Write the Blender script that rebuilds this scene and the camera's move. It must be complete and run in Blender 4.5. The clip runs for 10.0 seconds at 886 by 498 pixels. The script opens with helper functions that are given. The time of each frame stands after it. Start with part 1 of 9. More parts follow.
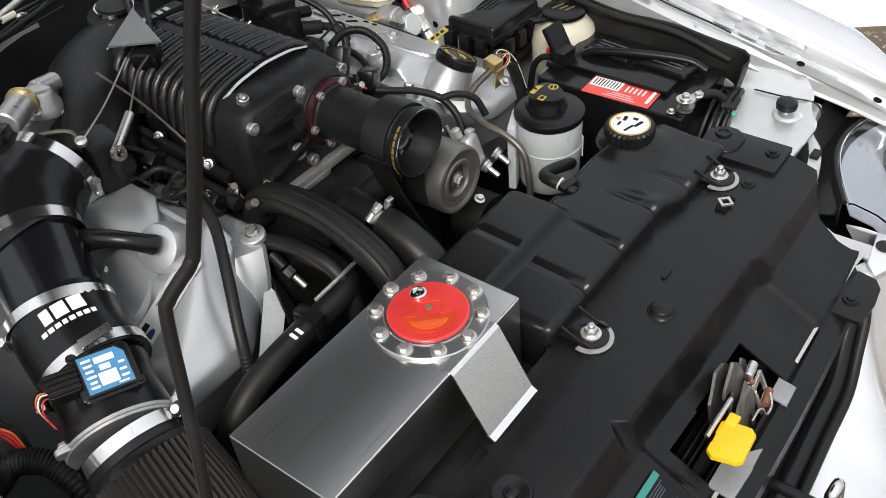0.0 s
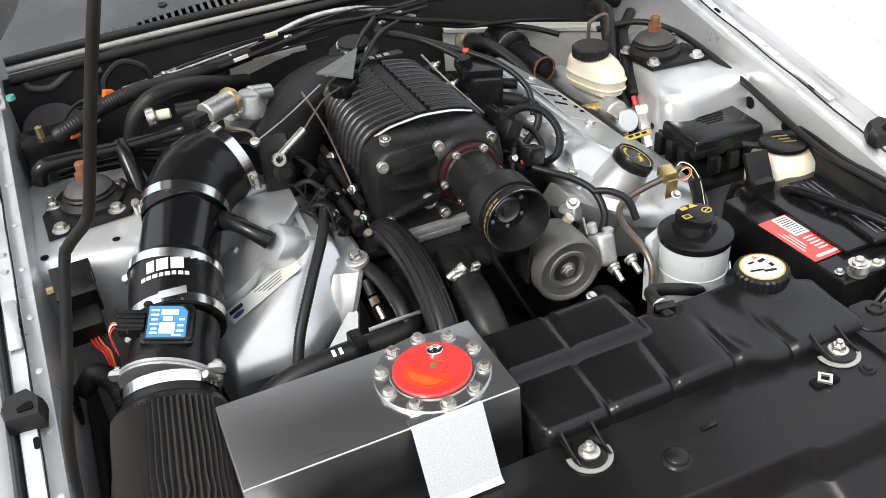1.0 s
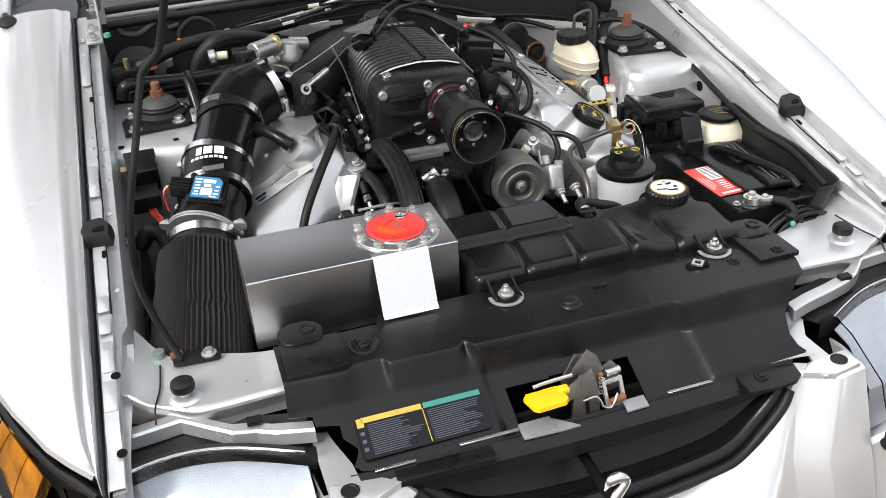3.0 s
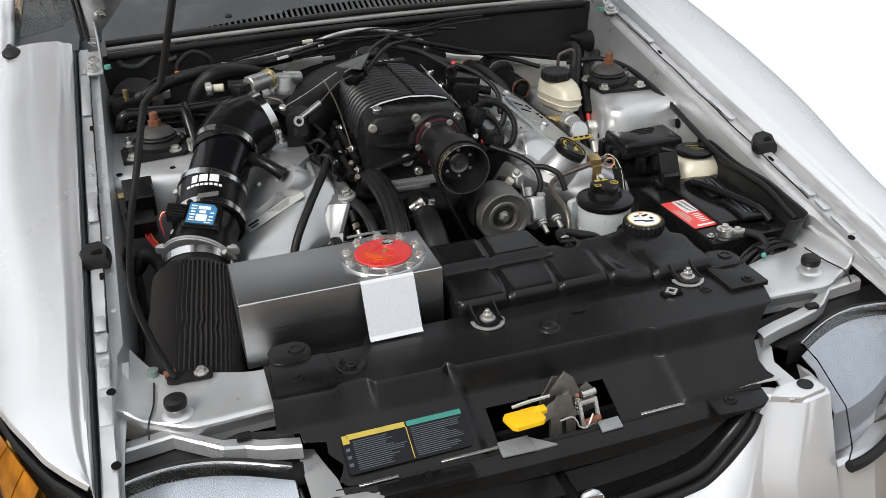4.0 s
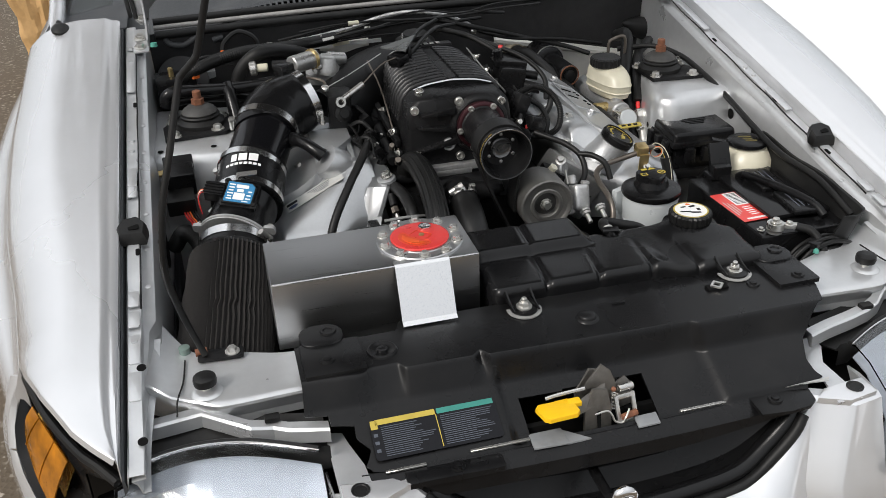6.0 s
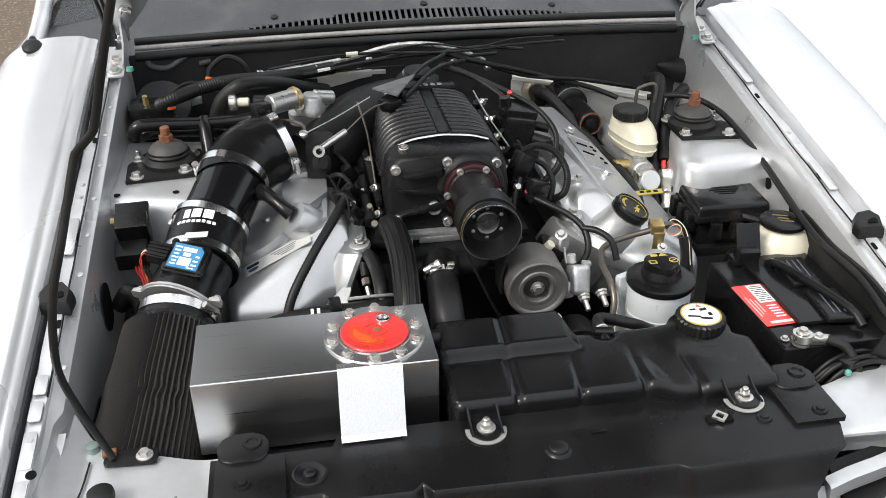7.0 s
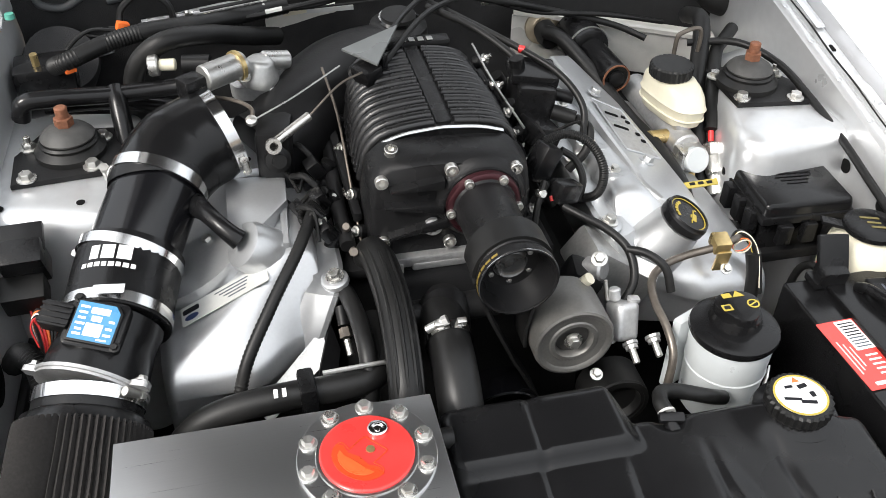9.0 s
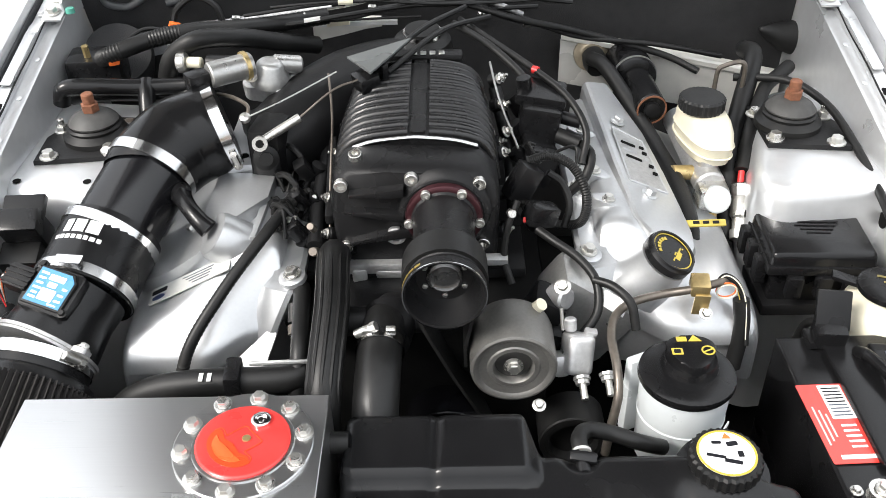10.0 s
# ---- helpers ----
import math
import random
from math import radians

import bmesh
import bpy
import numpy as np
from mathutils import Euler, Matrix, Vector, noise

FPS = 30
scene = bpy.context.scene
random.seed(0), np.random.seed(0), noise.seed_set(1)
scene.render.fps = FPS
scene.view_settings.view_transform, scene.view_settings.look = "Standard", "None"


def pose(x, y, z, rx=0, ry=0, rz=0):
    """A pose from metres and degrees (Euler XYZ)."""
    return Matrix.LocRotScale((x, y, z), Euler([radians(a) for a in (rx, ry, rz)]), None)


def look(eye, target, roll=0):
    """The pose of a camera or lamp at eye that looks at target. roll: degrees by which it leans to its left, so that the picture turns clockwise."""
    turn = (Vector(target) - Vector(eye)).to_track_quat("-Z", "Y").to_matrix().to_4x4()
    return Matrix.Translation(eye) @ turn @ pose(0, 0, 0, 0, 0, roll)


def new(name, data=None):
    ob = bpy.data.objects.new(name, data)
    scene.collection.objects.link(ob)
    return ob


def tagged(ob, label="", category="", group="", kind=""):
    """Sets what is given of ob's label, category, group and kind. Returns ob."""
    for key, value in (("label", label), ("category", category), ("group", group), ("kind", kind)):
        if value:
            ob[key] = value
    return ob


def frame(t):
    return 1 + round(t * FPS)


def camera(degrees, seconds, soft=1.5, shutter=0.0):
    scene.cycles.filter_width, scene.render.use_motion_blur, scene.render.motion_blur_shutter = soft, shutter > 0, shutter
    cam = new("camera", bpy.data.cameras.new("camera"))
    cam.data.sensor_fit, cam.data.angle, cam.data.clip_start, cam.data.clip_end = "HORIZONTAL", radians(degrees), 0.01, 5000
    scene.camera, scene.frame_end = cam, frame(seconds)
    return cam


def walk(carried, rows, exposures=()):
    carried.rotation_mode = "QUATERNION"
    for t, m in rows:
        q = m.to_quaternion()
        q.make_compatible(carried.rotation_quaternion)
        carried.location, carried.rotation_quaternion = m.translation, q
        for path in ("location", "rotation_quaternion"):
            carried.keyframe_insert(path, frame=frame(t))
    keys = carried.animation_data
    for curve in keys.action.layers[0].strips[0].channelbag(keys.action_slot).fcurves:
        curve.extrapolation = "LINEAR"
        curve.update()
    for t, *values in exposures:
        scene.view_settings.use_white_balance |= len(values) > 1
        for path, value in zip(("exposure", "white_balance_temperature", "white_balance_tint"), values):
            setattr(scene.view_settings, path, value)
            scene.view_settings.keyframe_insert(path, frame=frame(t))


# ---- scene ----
# x: across the car, y: towards the windscreen, z: up; 0, 0 lies midway between the two hood stops
cam = camera(52.4, 10.0, soft=0.8)
PATH = [
    (0, (-0.731, -0.339, 1.628), (0.405, 0.639, 0.304), -6.0),
    (0.5, (-0.601, -0.403, 1.633), (0.315, 0.894, 0.417), -7.0),
    (1, (-0.449, -0.618, 1.607), (0.132, 0.936, 0.49), -5.8),
    (1.5, (-0.404, -0.747, 1.602), (0.009, 0.875, 0.507), -6.9),
    (2, (-0.381, -0.819, 1.606), (0.046, 0.838, 0.57), -7.7),
    (2.5, (-0.438, -0.966, 1.568), (0.02, 0.72, 0.595), -5.5),
    (2.7, (-0.462, -1.024, 1.571), (-0.001, 0.638, 0.558), -4.1),
    (3.8, (-0.493, -1.14, 1.601), (0.058, 0.524, 0.636), -2.3),
    (4, (-0.492, -1.146, 1.6), (0.037, 0.537, 0.657), -2.1),
    (4.5, (-0.478, -1.153, 1.604), (-0.053, 0.558, 0.66), -3.4),
    (5, (-0.469, -1.155, 1.602), (-0.084, 0.563, 0.653), -3.1),
    (6.3, (-0.464, -1.096, 1.571), (-0.028, 0.6, 0.605), -1.9),
    (6.5, (-0.434, -1.038, 1.595), (0.008, 0.627, 0.578), -1.8),
    (7, (-0.269, -0.9, 1.614), (0.025, 0.817, 0.632), -0.3),
    (7.5, (-0.181, -0.791, 1.597), (-0.095, 0.913, 0.553), -1.4),
    (8, (-0.193, -0.652, 1.619), (-0.135, 0.952, 0.426), -1.0),
    (8.5, (-0.25, -0.492, 1.619), (0.057, 1.081, 0.423), 1.9),
    (9, (-0.256, -0.427, 1.611), (0.116, 1.098, 0.373), 1.2),
    (9.5, (-0.193, -0.415, 1.62), (0.068, 1.142, 0.392), -0.4),
    (10, (0.028, -0.468, 1.577), (0.012, 1.151, 0.403), -1.3),
]
walk(cam, [(t, look(eye, target, roll)) for t, eye, target, roll in PATH], exposures=[(0, 0.1), (0.5, 0.47), (1, 0.68), (1.5, 0.83), (2, 0.86), (2.5, 0.75), (3.8, -0.05), (5, -0.12), (6.3, -0.1), (7, 0.47), (7.5, 0.57), (8, 0.48), (8.5, 0.84), (9, 0.80), (10, 1.05)])

# ---- light: a bright overcast sky and a weak, wide sun ----
world = bpy.data.worlds.new("sky")
scene.world = world
world.use_nodes = True
wn = world.node_tree
sky = wn.nodes.new("ShaderNodeTexSky")
sky.sky_type, sky.sun_disc = "NISHITA", False
sky.sun_elevation, sky.sun_rotation = radians(44), radians(241)
sky.air_density, sky.dust_density, sky.ozone_density = 1.0, 6.0, 1.0
soften = wn.nodes.new("ShaderNodeMixRGB")
soften.inputs[0].default_value = 0.75
# under cloud the zenith is about three times as bright as the horizon
up, lift, veil = wn.nodes.new("ShaderNodeSeparateXYZ"), wn.nodes.new("ShaderNodeMapRange"), wn.nodes.new("ShaderNodeVectorMath")
wn.links.new(wn.nodes.new("ShaderNodeTexCoord").outputs["Generated"], up.inputs[0])
wn.links.new(up.outputs[2], lift.inputs[0])
lift.inputs[3].default_value, lift.inputs[4].default_value = 0.36, 1.0
veil.operation = "SCALE"
veil.inputs[0].default_value = (14.0, 14.3, 14.6)
wn.links.new(lift.outputs[0], veil.inputs["Scale"])
wn.links.new(veil.outputs[0], soften.inputs[2])
wn.links.new(sky.outputs[0], soften.inputs[1])
wn.links.new(soften.outputs[0], wn.nodes["Background"].inputs[0])
wn.nodes["Background"].inputs[1].default_value = 0.112
sun = new("sun", bpy.data.lights.new("sun", "SUN"))
sun.data.energy, sun.data.angle, sun.data.color = 2.3, radians(20), (1.0, 0.97, 0.93)
sun.matrix_world = look((-6.4, -3.2, 7.6), (0, 0.4, 0.8))


# ---- materials ----
def nodes_of(name):
    m = bpy.data.materials.new(name)
    m.use_nodes = True
    return m, m.node_tree, m.node_tree.nodes["Principled BSDF"]


def surface(name, colour, rough=0.5, metal=0.0, grain=60.0, vary=0.15, bump=0.0, bump_scale=None, coat=0.0, wear=0.12, spec=0.5, emit=None, trans=0.0, dust=0.0):
    """A painted, moulded or cast surface: colour and gloss vary at two scales, with fine relief and settled dust."""
    m, tree, b = nodes_of(name)
    n, link = tree.nodes, tree.links
    co = n.new("ShaderNodeTexCoord")
    fine, broad = n.new("ShaderNodeTexNoise"), n.new("ShaderNodeTexNoise")
    fine.inputs["Scale"].default_value, fine.inputs["Detail"].default_value = grain, 4
    broad.inputs["Scale"].default_value, broad.inputs["Detail"].default_value = grain * 0.11, 5
    for t in (fine, broad):
        link.new(co.outputs["Object"], t.inputs["Vector"])
    add = n.new("ShaderNodeMath")
    add.operation = "ADD"
    link.new(fine.outputs[0], add.inputs[0])
    link.new(broad.outputs[0], add.inputs[1])
    ramp = n.new("ShaderNodeMapRange")
    ramp.inputs[1].default_value, ramp.inputs[2].default_value = 0.6, 1.4
    ramp.inputs[3].default_value, ramp.inputs[4].default_value = 1 - vary, 1 + vary
    link.new(add.outputs[0], ramp.inputs[0])
    mul = n.new("ShaderNodeVectorMath")
    mul.operation = "SCALE"
    mul.inputs[0].default_value = colour
    link.new(ramp.outputs[0], mul.inputs["Scale"])
    out = mul.outputs[0]
    if dust:
        mix = n.new("ShaderNodeMixRGB")
        mix.inputs[2].default_value = (0.25, 0.24, 0.22, 1)
        dr = n.new("ShaderNodeMapRange")
        dr.inputs[1].default_value, dr.inputs[2].default_value, dr.inputs[4].default_value = 0.52, 0.75, dust
        link.new(broad.outputs[0], dr.inputs[0])
        link.new(dr.outputs[0], mix.inputs[0])
        link.new(out, mix.inputs[1])
        out = mix.outputs[0]
    link.new(out, b.inputs["Base Color"])
    rr = n.new("ShaderNodeMapRange")
    rr.inputs[1].default_value, rr.inputs[2].default_value = 0.3, 0.7
    rr.inputs[3].default_value, rr.inputs[4].default_value = max(0.02, rough - wear), min(1, rough + wear)
    link.new(broad.outputs[0], rr.inputs[0])
    link.new(rr.outputs[0], b.inputs["Roughness"])
    b.inputs["Metallic"].default_value = metal
    b.inputs["Coat Weight"].default_value = coat
    b.inputs["Coat Roughness"].default_value = 0.03
    b.inputs["Specular IOR Level"].default_value = spec
    b.inputs["Transmission Weight"].default_value = trans
    if bump:
        t = n.new("ShaderNodeTexNoise")
        t.inputs["Scale"].default_value, t.inputs["Detail"].default_value = bump_scale or grain * 6, 3
        link.new(co.outputs["Object"], t.inputs["Vector"])
        bp = n.new("ShaderNodeBump")
        bp.inputs["Strength"].default_value, bp.inputs["Distance"].default_value = bump, 0.002
        link.new(t.outputs[0], bp.inputs["Height"])
        link.new(bp.outputs[0], b.inputs["Normal"])
    if emit:
        b.inputs["Emission Color"].default_value, b.inputs["Emission Strength"].default_value = (*colour, 1), emit
    return m


def brushed(name, colour, axis, rough=0.3):
    """Brushed sheet metal, scratched along one axis."""
    m, tree, b = nodes_of(name)
    n, link = tree.nodes, tree.links
    co, mp, t = n.new("ShaderNodeTexCoord"), n.new("ShaderNodeMapping"), n.new("ShaderNodeTexNoise")
    mp.inputs["Scale"].default_value = [6 if k == axis else 900 for k in range(3)]
    t.inputs["Scale"].default_value, t.inputs["Detail"].default_value = 1, 4
    link.new(co.outputs["Object"], mp.inputs[0])
    link.new(mp.outputs[0], t.inputs["Vector"])
    r = n.new("ShaderNodeMapRange")
    r.inputs[3].default_value, r.inputs[4].default_value = rough - 0.04, rough + 0.07
    link.new(t.outputs[0], r.inputs[0])
    link.new(r.outputs[0], b.inputs["Roughness"])
    c = n.new("ShaderNodeMapRange")
    c.inputs[3].default_value, c.inputs[4].default_value = 0.95, 1.05
    link.new(t.outputs[0], c.inputs[0])
    sc = n.new("ShaderNodeVectorMath")
    sc.operation = "SCALE"
    sc.inputs[0].default_value = colour
    link.new(c.outputs[0], sc.inputs["Scale"])
    link.new(sc.outputs[0], b.inputs["Base Color"])
    b.inputs["Metallic"].default_value = 1.0
    bp = n.new("ShaderNodeBump")
    bp.inputs["Strength"].default_value, bp.inputs["Distance"].default_value = 0.12, 0.0005
    link.new(t.outputs[0], bp.inputs["Height"])
    link.new(bp.outputs[0], b.inputs["Normal"])
    return m


PAINT = surface("silver_paint", (0.74, 0.748, 0.765), 0.27, 0.6, 14, 0.03, coat=1.0, wear=0.02)
PAINT.node_tree.nodes["Principled BSDF"].inputs["Coat IOR"].default_value = 1.9
BAYPAINT = surface("silver_bay_paint", (0.60, 0.61, 0.62), 0.32, 0.6, 60, 0.06, bump=0.03, bump_scale=200, coat=0.25, dust=0.10, wear=0.06)
PALEPAINT = surface("pale_bay_paint", (0.66, 0.65, 0.61), 0.34, 0.2, 60, 0.08, bump=0.03, bump_scale=200, coat=0.2, dust=0.10)
COVERPAINT = surface("valve_cover_paint", (0.50, 0.51, 0.52), 0.34, 0.7, 200, 0.05, bump=0.04, bump_scale=700, coat=0.15, wear=0.035)
PLASTIC = surface("black_plastic", (0.0075, 0.0075, 0.008), 0.29, 0, 90, 0.2, bump=0.05, bump_scale=1400, dust=0.015, spec=0.25)
SATIN = surface("satin_black_plastic", (0.0075, 0.0075, 0.008), 0.25, 0, 70, 0.2, bump=0.045, bump_scale=900, dust=0.01, spec=0.30)
RUBBER = surface("black_rubber", (0.009, 0.009, 0.009), 0.45, 0, 120, 0.25, bump=0.1, bump_scale=600, dust=0.03, spec=0.3)
GLOSS = surface("gloss_black_tube", (0.005, 0.005, 0.006), 0.17, 0, 50, 0.1, wear=0.03, spec=0.5)
CRINKLE = surface("black_cast", (0.009, 0.009, 0.0095), 0.32, 0, 150, 0.15, bump=0.25, bump_scale=1500, spec=0.22)
FELT = surface("dark_felt", (0.024, 0.024, 0.025), 0.7, 0, 40, 0.3, bump=0.5, bump_scale=500, dust=0.03, spec=0.25)
FILTER = surface("filter_gauze", (0.028, 0.026, 0.025), 0.8, 0, 300, 0.3, bump=0.5, bump_scale=1800, spec=0.25)
# near-black for holes, slots and deep places, with their shade in the colour
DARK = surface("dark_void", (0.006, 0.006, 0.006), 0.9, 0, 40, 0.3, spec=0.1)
STEEL = surface("zinc_steel", (0.62, 0.61, 0.58), 0.30, 0.9, 200, 0.15, bump=0.06)
CHROME = surface("polished_steel", (0.75, 0.75, 0.75), 0.16, 1.0, 120, 0.08, wear=0.06)
CAST = surface("cast_aluminium", (0.45, 0.45, 0.45), 0.45, 0.75, 150, 0.2, bump=0.3, bump_scale=900, dust=0.2)
ALLOY = surface("bare_alloy", (0.60, 0.60, 0.60), 0.38, 0.7, 150, 0.2, bump=0.2, bump_scale=900, dust=0.1)
GREYMETAL = surface("turned_grey_metal", (0.46, 0.46, 0.45), 0.36, 0.8, 200, 0.15, bump=0.05)
GREYPAINT = surface("grey_primer", (0.26, 0.27, 0.28), 0.45, 0.2, 90, 0.15)
LATCHMETAL = surface("worn_latch_steel", (0.19, 0.18, 0.165), 0.42, 0.8, 90, 0.3, bump=0.15)
BRASSY = surface("yellow_zinc", (0.55, 0.42, 0.20), 0.35, 0.8, 150, 0.2)
PIPE = surface("dull_pipe", (0.16, 0.14, 0.12), 0.4, 0.7, 90, 0.3, bump=0.05)
COPPER = surface("rusty_nut", (0.24, 0.10, 0.055), 0.65, 0.35, 200, 0.35, bump=0.4, bump_scale=900)
BRUSHX = brushed("brushed_sheet", (0.55, 0.55, 0.55), 0, 0.28)
BRUSHZ = brushed("brushed_tab", (0.82, 0.82, 0.82), 2, 0.27)
RED = surface("red_anodised", (0.72, 0.045, 0.04), 0.34, 0.25, 200, 0.06, coat=0.3)
REDDEEP = surface("deep_red_anodised", (0.70, 0.07, 0.02), 0.3, 0.3, 200, 0.06)
ORANGERED = surface("orange_red_anodised", (0.80, 0.12, 0.03), 0.3, 0.3, 200, 0.06)
REDPLASTIC = surface("red_plastic", (0.65, 0.03, 0.03), 0.4)
ORANGE = surface("orange_plastic", (0.80, 0.16, 0.03), 0.45)
GREENP = surface("green_plastic", (0.08, 0.32, 0.25), 0.45)
YELLOW = surface("yellow_plastic", (0.85, 0.50, 0.01), 0.42, 0, 100, 0.06)
YELLOWP = surface("yellow_print", (0.46, 0.35, 0.05), 0.5)
BLUE = surface("blue_label", (0.05, 0.22, 0.42), 0.3, 0, 200, 0.1, coat=0.4)
TEAL = surface("teal_print", (0.03, 0.22, 0.18), 0.4)
GREYPALE = surface("pale_zinc_washer", (0.36, 0.36, 0.35), 0.4, 0.3, 120, 0.15)
WHITE = surface("white_print", (0.80, 0.80, 0.79), 0.45, 0, 100, 0.04)
PALE = surface("pale_label", (0.52, 0.52, 0.50), 0.4, 0.2, 100, 0.08)
LABELRED = surface("red_label", (0.70, 0.05, 0.04), 0.35, 0, 100, 0.06, coat=0.3)
LABELDARK = surface("dark_label", (0.010, 0.0105, 0.013), 0.5, 0, 100, 0.1, spec=0.15)
GREYP = surface("grey_print", (0.085, 0.095, 0.115), 0.5, spec=0.2)
MILKY = surface("milky_plastic", (0.56, 0.59, 0.60), 0.35, 0, 60, 0.05, trans=0.12)
CREAM = surface("aged_cream_plastic", (0.70, 0.66, 0.52), 0.35, 0, 60, 0.07, trans=0.1)
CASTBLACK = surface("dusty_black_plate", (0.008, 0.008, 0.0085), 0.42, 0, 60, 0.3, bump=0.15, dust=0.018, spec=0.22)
COWLGREY = surface("cowl_plastic", (0.045, 0.048, 0.052), 0.55, 0, 90, 0.2, bump=0.2, bump_scale=1200, dust=0.15)
SEAL = surface("ribbed_seal", (0.30, 0.29, 0.28), 0.45, 0.3, 200, 0.3)
PAPER = surface("brown_paper", (0.60, 0.37, 0.16), 0.75, 0, 40, 0.12, bump=0.3, bump_scale=60)
AMBER = surface("amber_lens", (0.52, 0.19, 0.006), 0.2, 0.2, 26, 0.7, bump=0.5, bump_scale=90, coat=0.4, spec=0.4)
REFLECTOR = surface("amber_reflector", (0.85, 0.50, 0.12), 0.2, 0.7, 160, 0.35, bump=0.8, bump_scale=120)


def clear_glass(name, tint, rough=0.02):
    m, tree, b = nodes_of(name)
    b.inputs["Base Color"].default_value = (*tint, 1)
    b.inputs["Roughness"].default_value, b.inputs["Transmission Weight"].default_value = rough, 1.0
    b.inputs["IOR"].default_value = 1.45
    return m


LENS = clear_glass("clear_lens", (0.93, 0.96, 0.98))
WINDOW = clear_glass("window_glass", (0.35, 0.38, 0.38))


def asphalt_material():
    m, tree, b = nodes_of("asphalt")
    n, link = tree.nodes, tree.links
    co, v, t = n.new("ShaderNodeTexCoord"), n.new("ShaderNodeTexVoronoi"), n.new("ShaderNodeTexNoise")
    v.inputs["Scale"].default_value, t.inputs["Scale"].default_value, t.inputs["Detail"].default_value = 85, 1.3, 6
    link.new(co.outputs["Object"], v.inputs["Vector"])
    link.new(co.outputs["Object"], t.inputs["Vector"])
    cr = n.new("ShaderNodeValToRGB")
    cr.color_ramp.elements[0].color, cr.color_ramp.elements[1].color = (0.080, 0.061, 0.042, 1), (0.60, 0.55, 0.47, 1)
    cr.color_ramp.elements[0].position, cr.color_ramp.elements[1].position = 0.72, 0.98
    link.new(v.outputs["Color"], cr.inputs[0])
    mix = n.new("ShaderNodeMixRGB")
    mix.inputs[2].default_value = (0.125, 0.095, 0.063, 1)
    link.new(t.outputs[0], mix.inputs[0])
    link.new(cr.outputs[0], mix.inputs[1])
    link.new(mix.outputs[0], b.inputs["Base Color"])
    b.inputs["Roughness"].default_value = 0.85
    bp = n.new("ShaderNodeBump")
    bp.inputs["Strength"].default_value, bp.inputs["Distance"].default_value = 0.7, 0.003
    link.new(v.outputs["Distance"], bp.inputs["Height"])
    link.new(bp.outputs[0], b.inputs["Normal"])
    return m


ASPHALT = asphalt_material()
SNOW = surface("snow", (0.90, 0.91, 0.93), 0.6, 0, 3, 0.03, bump=0.6, bump_scale=9)


# ---- building helpers ----
def smooth_edges(bm, degrees=38):
    limit = radians(degrees)
    for f in bm.faces:
        f.smooth = True
    for e in bm.edges:
        if len(e.link_faces) != 2 or e.calc_face_angle(0) > limit:
            e.smooth = False


def thing(name, label, category, at=(0, 0, 0), group="", kind=""):
    ob = new(name)
    ob.empty_display_size = 0.02
    ob.location = at
    ob["base"] = tuple(at)
    return tagged(ob, label, category, group, kind)


def part(name, bm, material, parent=None, label="", thick=0.0, degrees=38):
    """One mesh of the bmesh, which is drawn in world places; under a thing or a part it keeps that thing's base."""
    base = Vector(parent["base"]) if parent else Vector((0, 0, 0))
    if bm.faces:
        bmesh.ops.recalc_face_normals(bm, faces=bm.faces[:])
    smooth_edges(bm, degrees)
    bmesh.ops.translate(bm, verts=bm.verts[:], vec=-base)
    me = bpy.data.meshes.new(name)
    bm.to_mesh(me)
    bm.free()
    me.materials.append(material)
    ob = new(name, me)
    ob["base"] = tuple(base)
    if parent:
        ob.parent = parent
    if thick:
        s = ob.modifiers.new("thickness", "SOLIDIFY")
        s.thickness, s.offset = thick, -1
    if label:
        tagged(ob, label)
    return ob


def B():
    return bmesh.new()


def box(bm, c, s, rot=(0, 0, 0), bev=0.003, seg=2):
    m = Matrix.LocRotScale(c, Euler([radians(a) for a in rot]), s)
    got = bmesh.ops.create_cube(bm, size=1, matrix=m)["verts"]
    if bev:
        edges = list({e for v in got for e in v.link_edges})
        bmesh.ops.bevel(bm, geom=edges, offset=bev, segments=seg, affect="EDGES", profile=0.6)
    return bm


def basis(d):
    d = Vector(d).normalized()
    side = d.cross((0, 0, 1)) if abs(d.z) < 0.95 else d.cross((0, 1, 0))
    side.normalize()
    return d, side, side.cross(d)


def rings(bm, loops, closed=True, cap=True):
    """A skin over rows of points."""
    made = [[bm.verts.new(p) for p in loop] for loop in loops]
    k = len(made[0])
    for a, b in zip(made, made[1:]):
        for j in range(k if closed else k - 1):
            bm.faces.new((a[j], a[(j + 1) % k], b[(j + 1) % k], b[j]))
    if cap and closed:
        bm.faces.new(made[0][::-1])
        bm.faces.new(made[-1])
    return bm


def lathe(bm, at, d, profile, n=32, cap=True, squash=1.0):
    """A body of revolution: rows of (way along d, radius)."""
    d, u, v = basis(d)
    at = Vector(at)
    return rings(bm, [[at + d * h + (u * math.cos(2 * math.pi * j / n) * squash + v * math.sin(2 * math.pi * j / n)) * max(r, 1e-4) for j in range(n)] for h, r in profile], cap=cap)


def cyl(bm, a, b, r, r2=None, n=20, bev=0.0):
    a, b = Vector(a), Vector(b)
    h = (b - a).length
    r2 = r if r2 is None else r2
    pr = [(0, r), (h, r2)] if not bev else [(0, r - bev), (bev, r), (h - bev, r2), (h, r2 - bev)]
    return lathe(bm, a, b - a, pr, n)


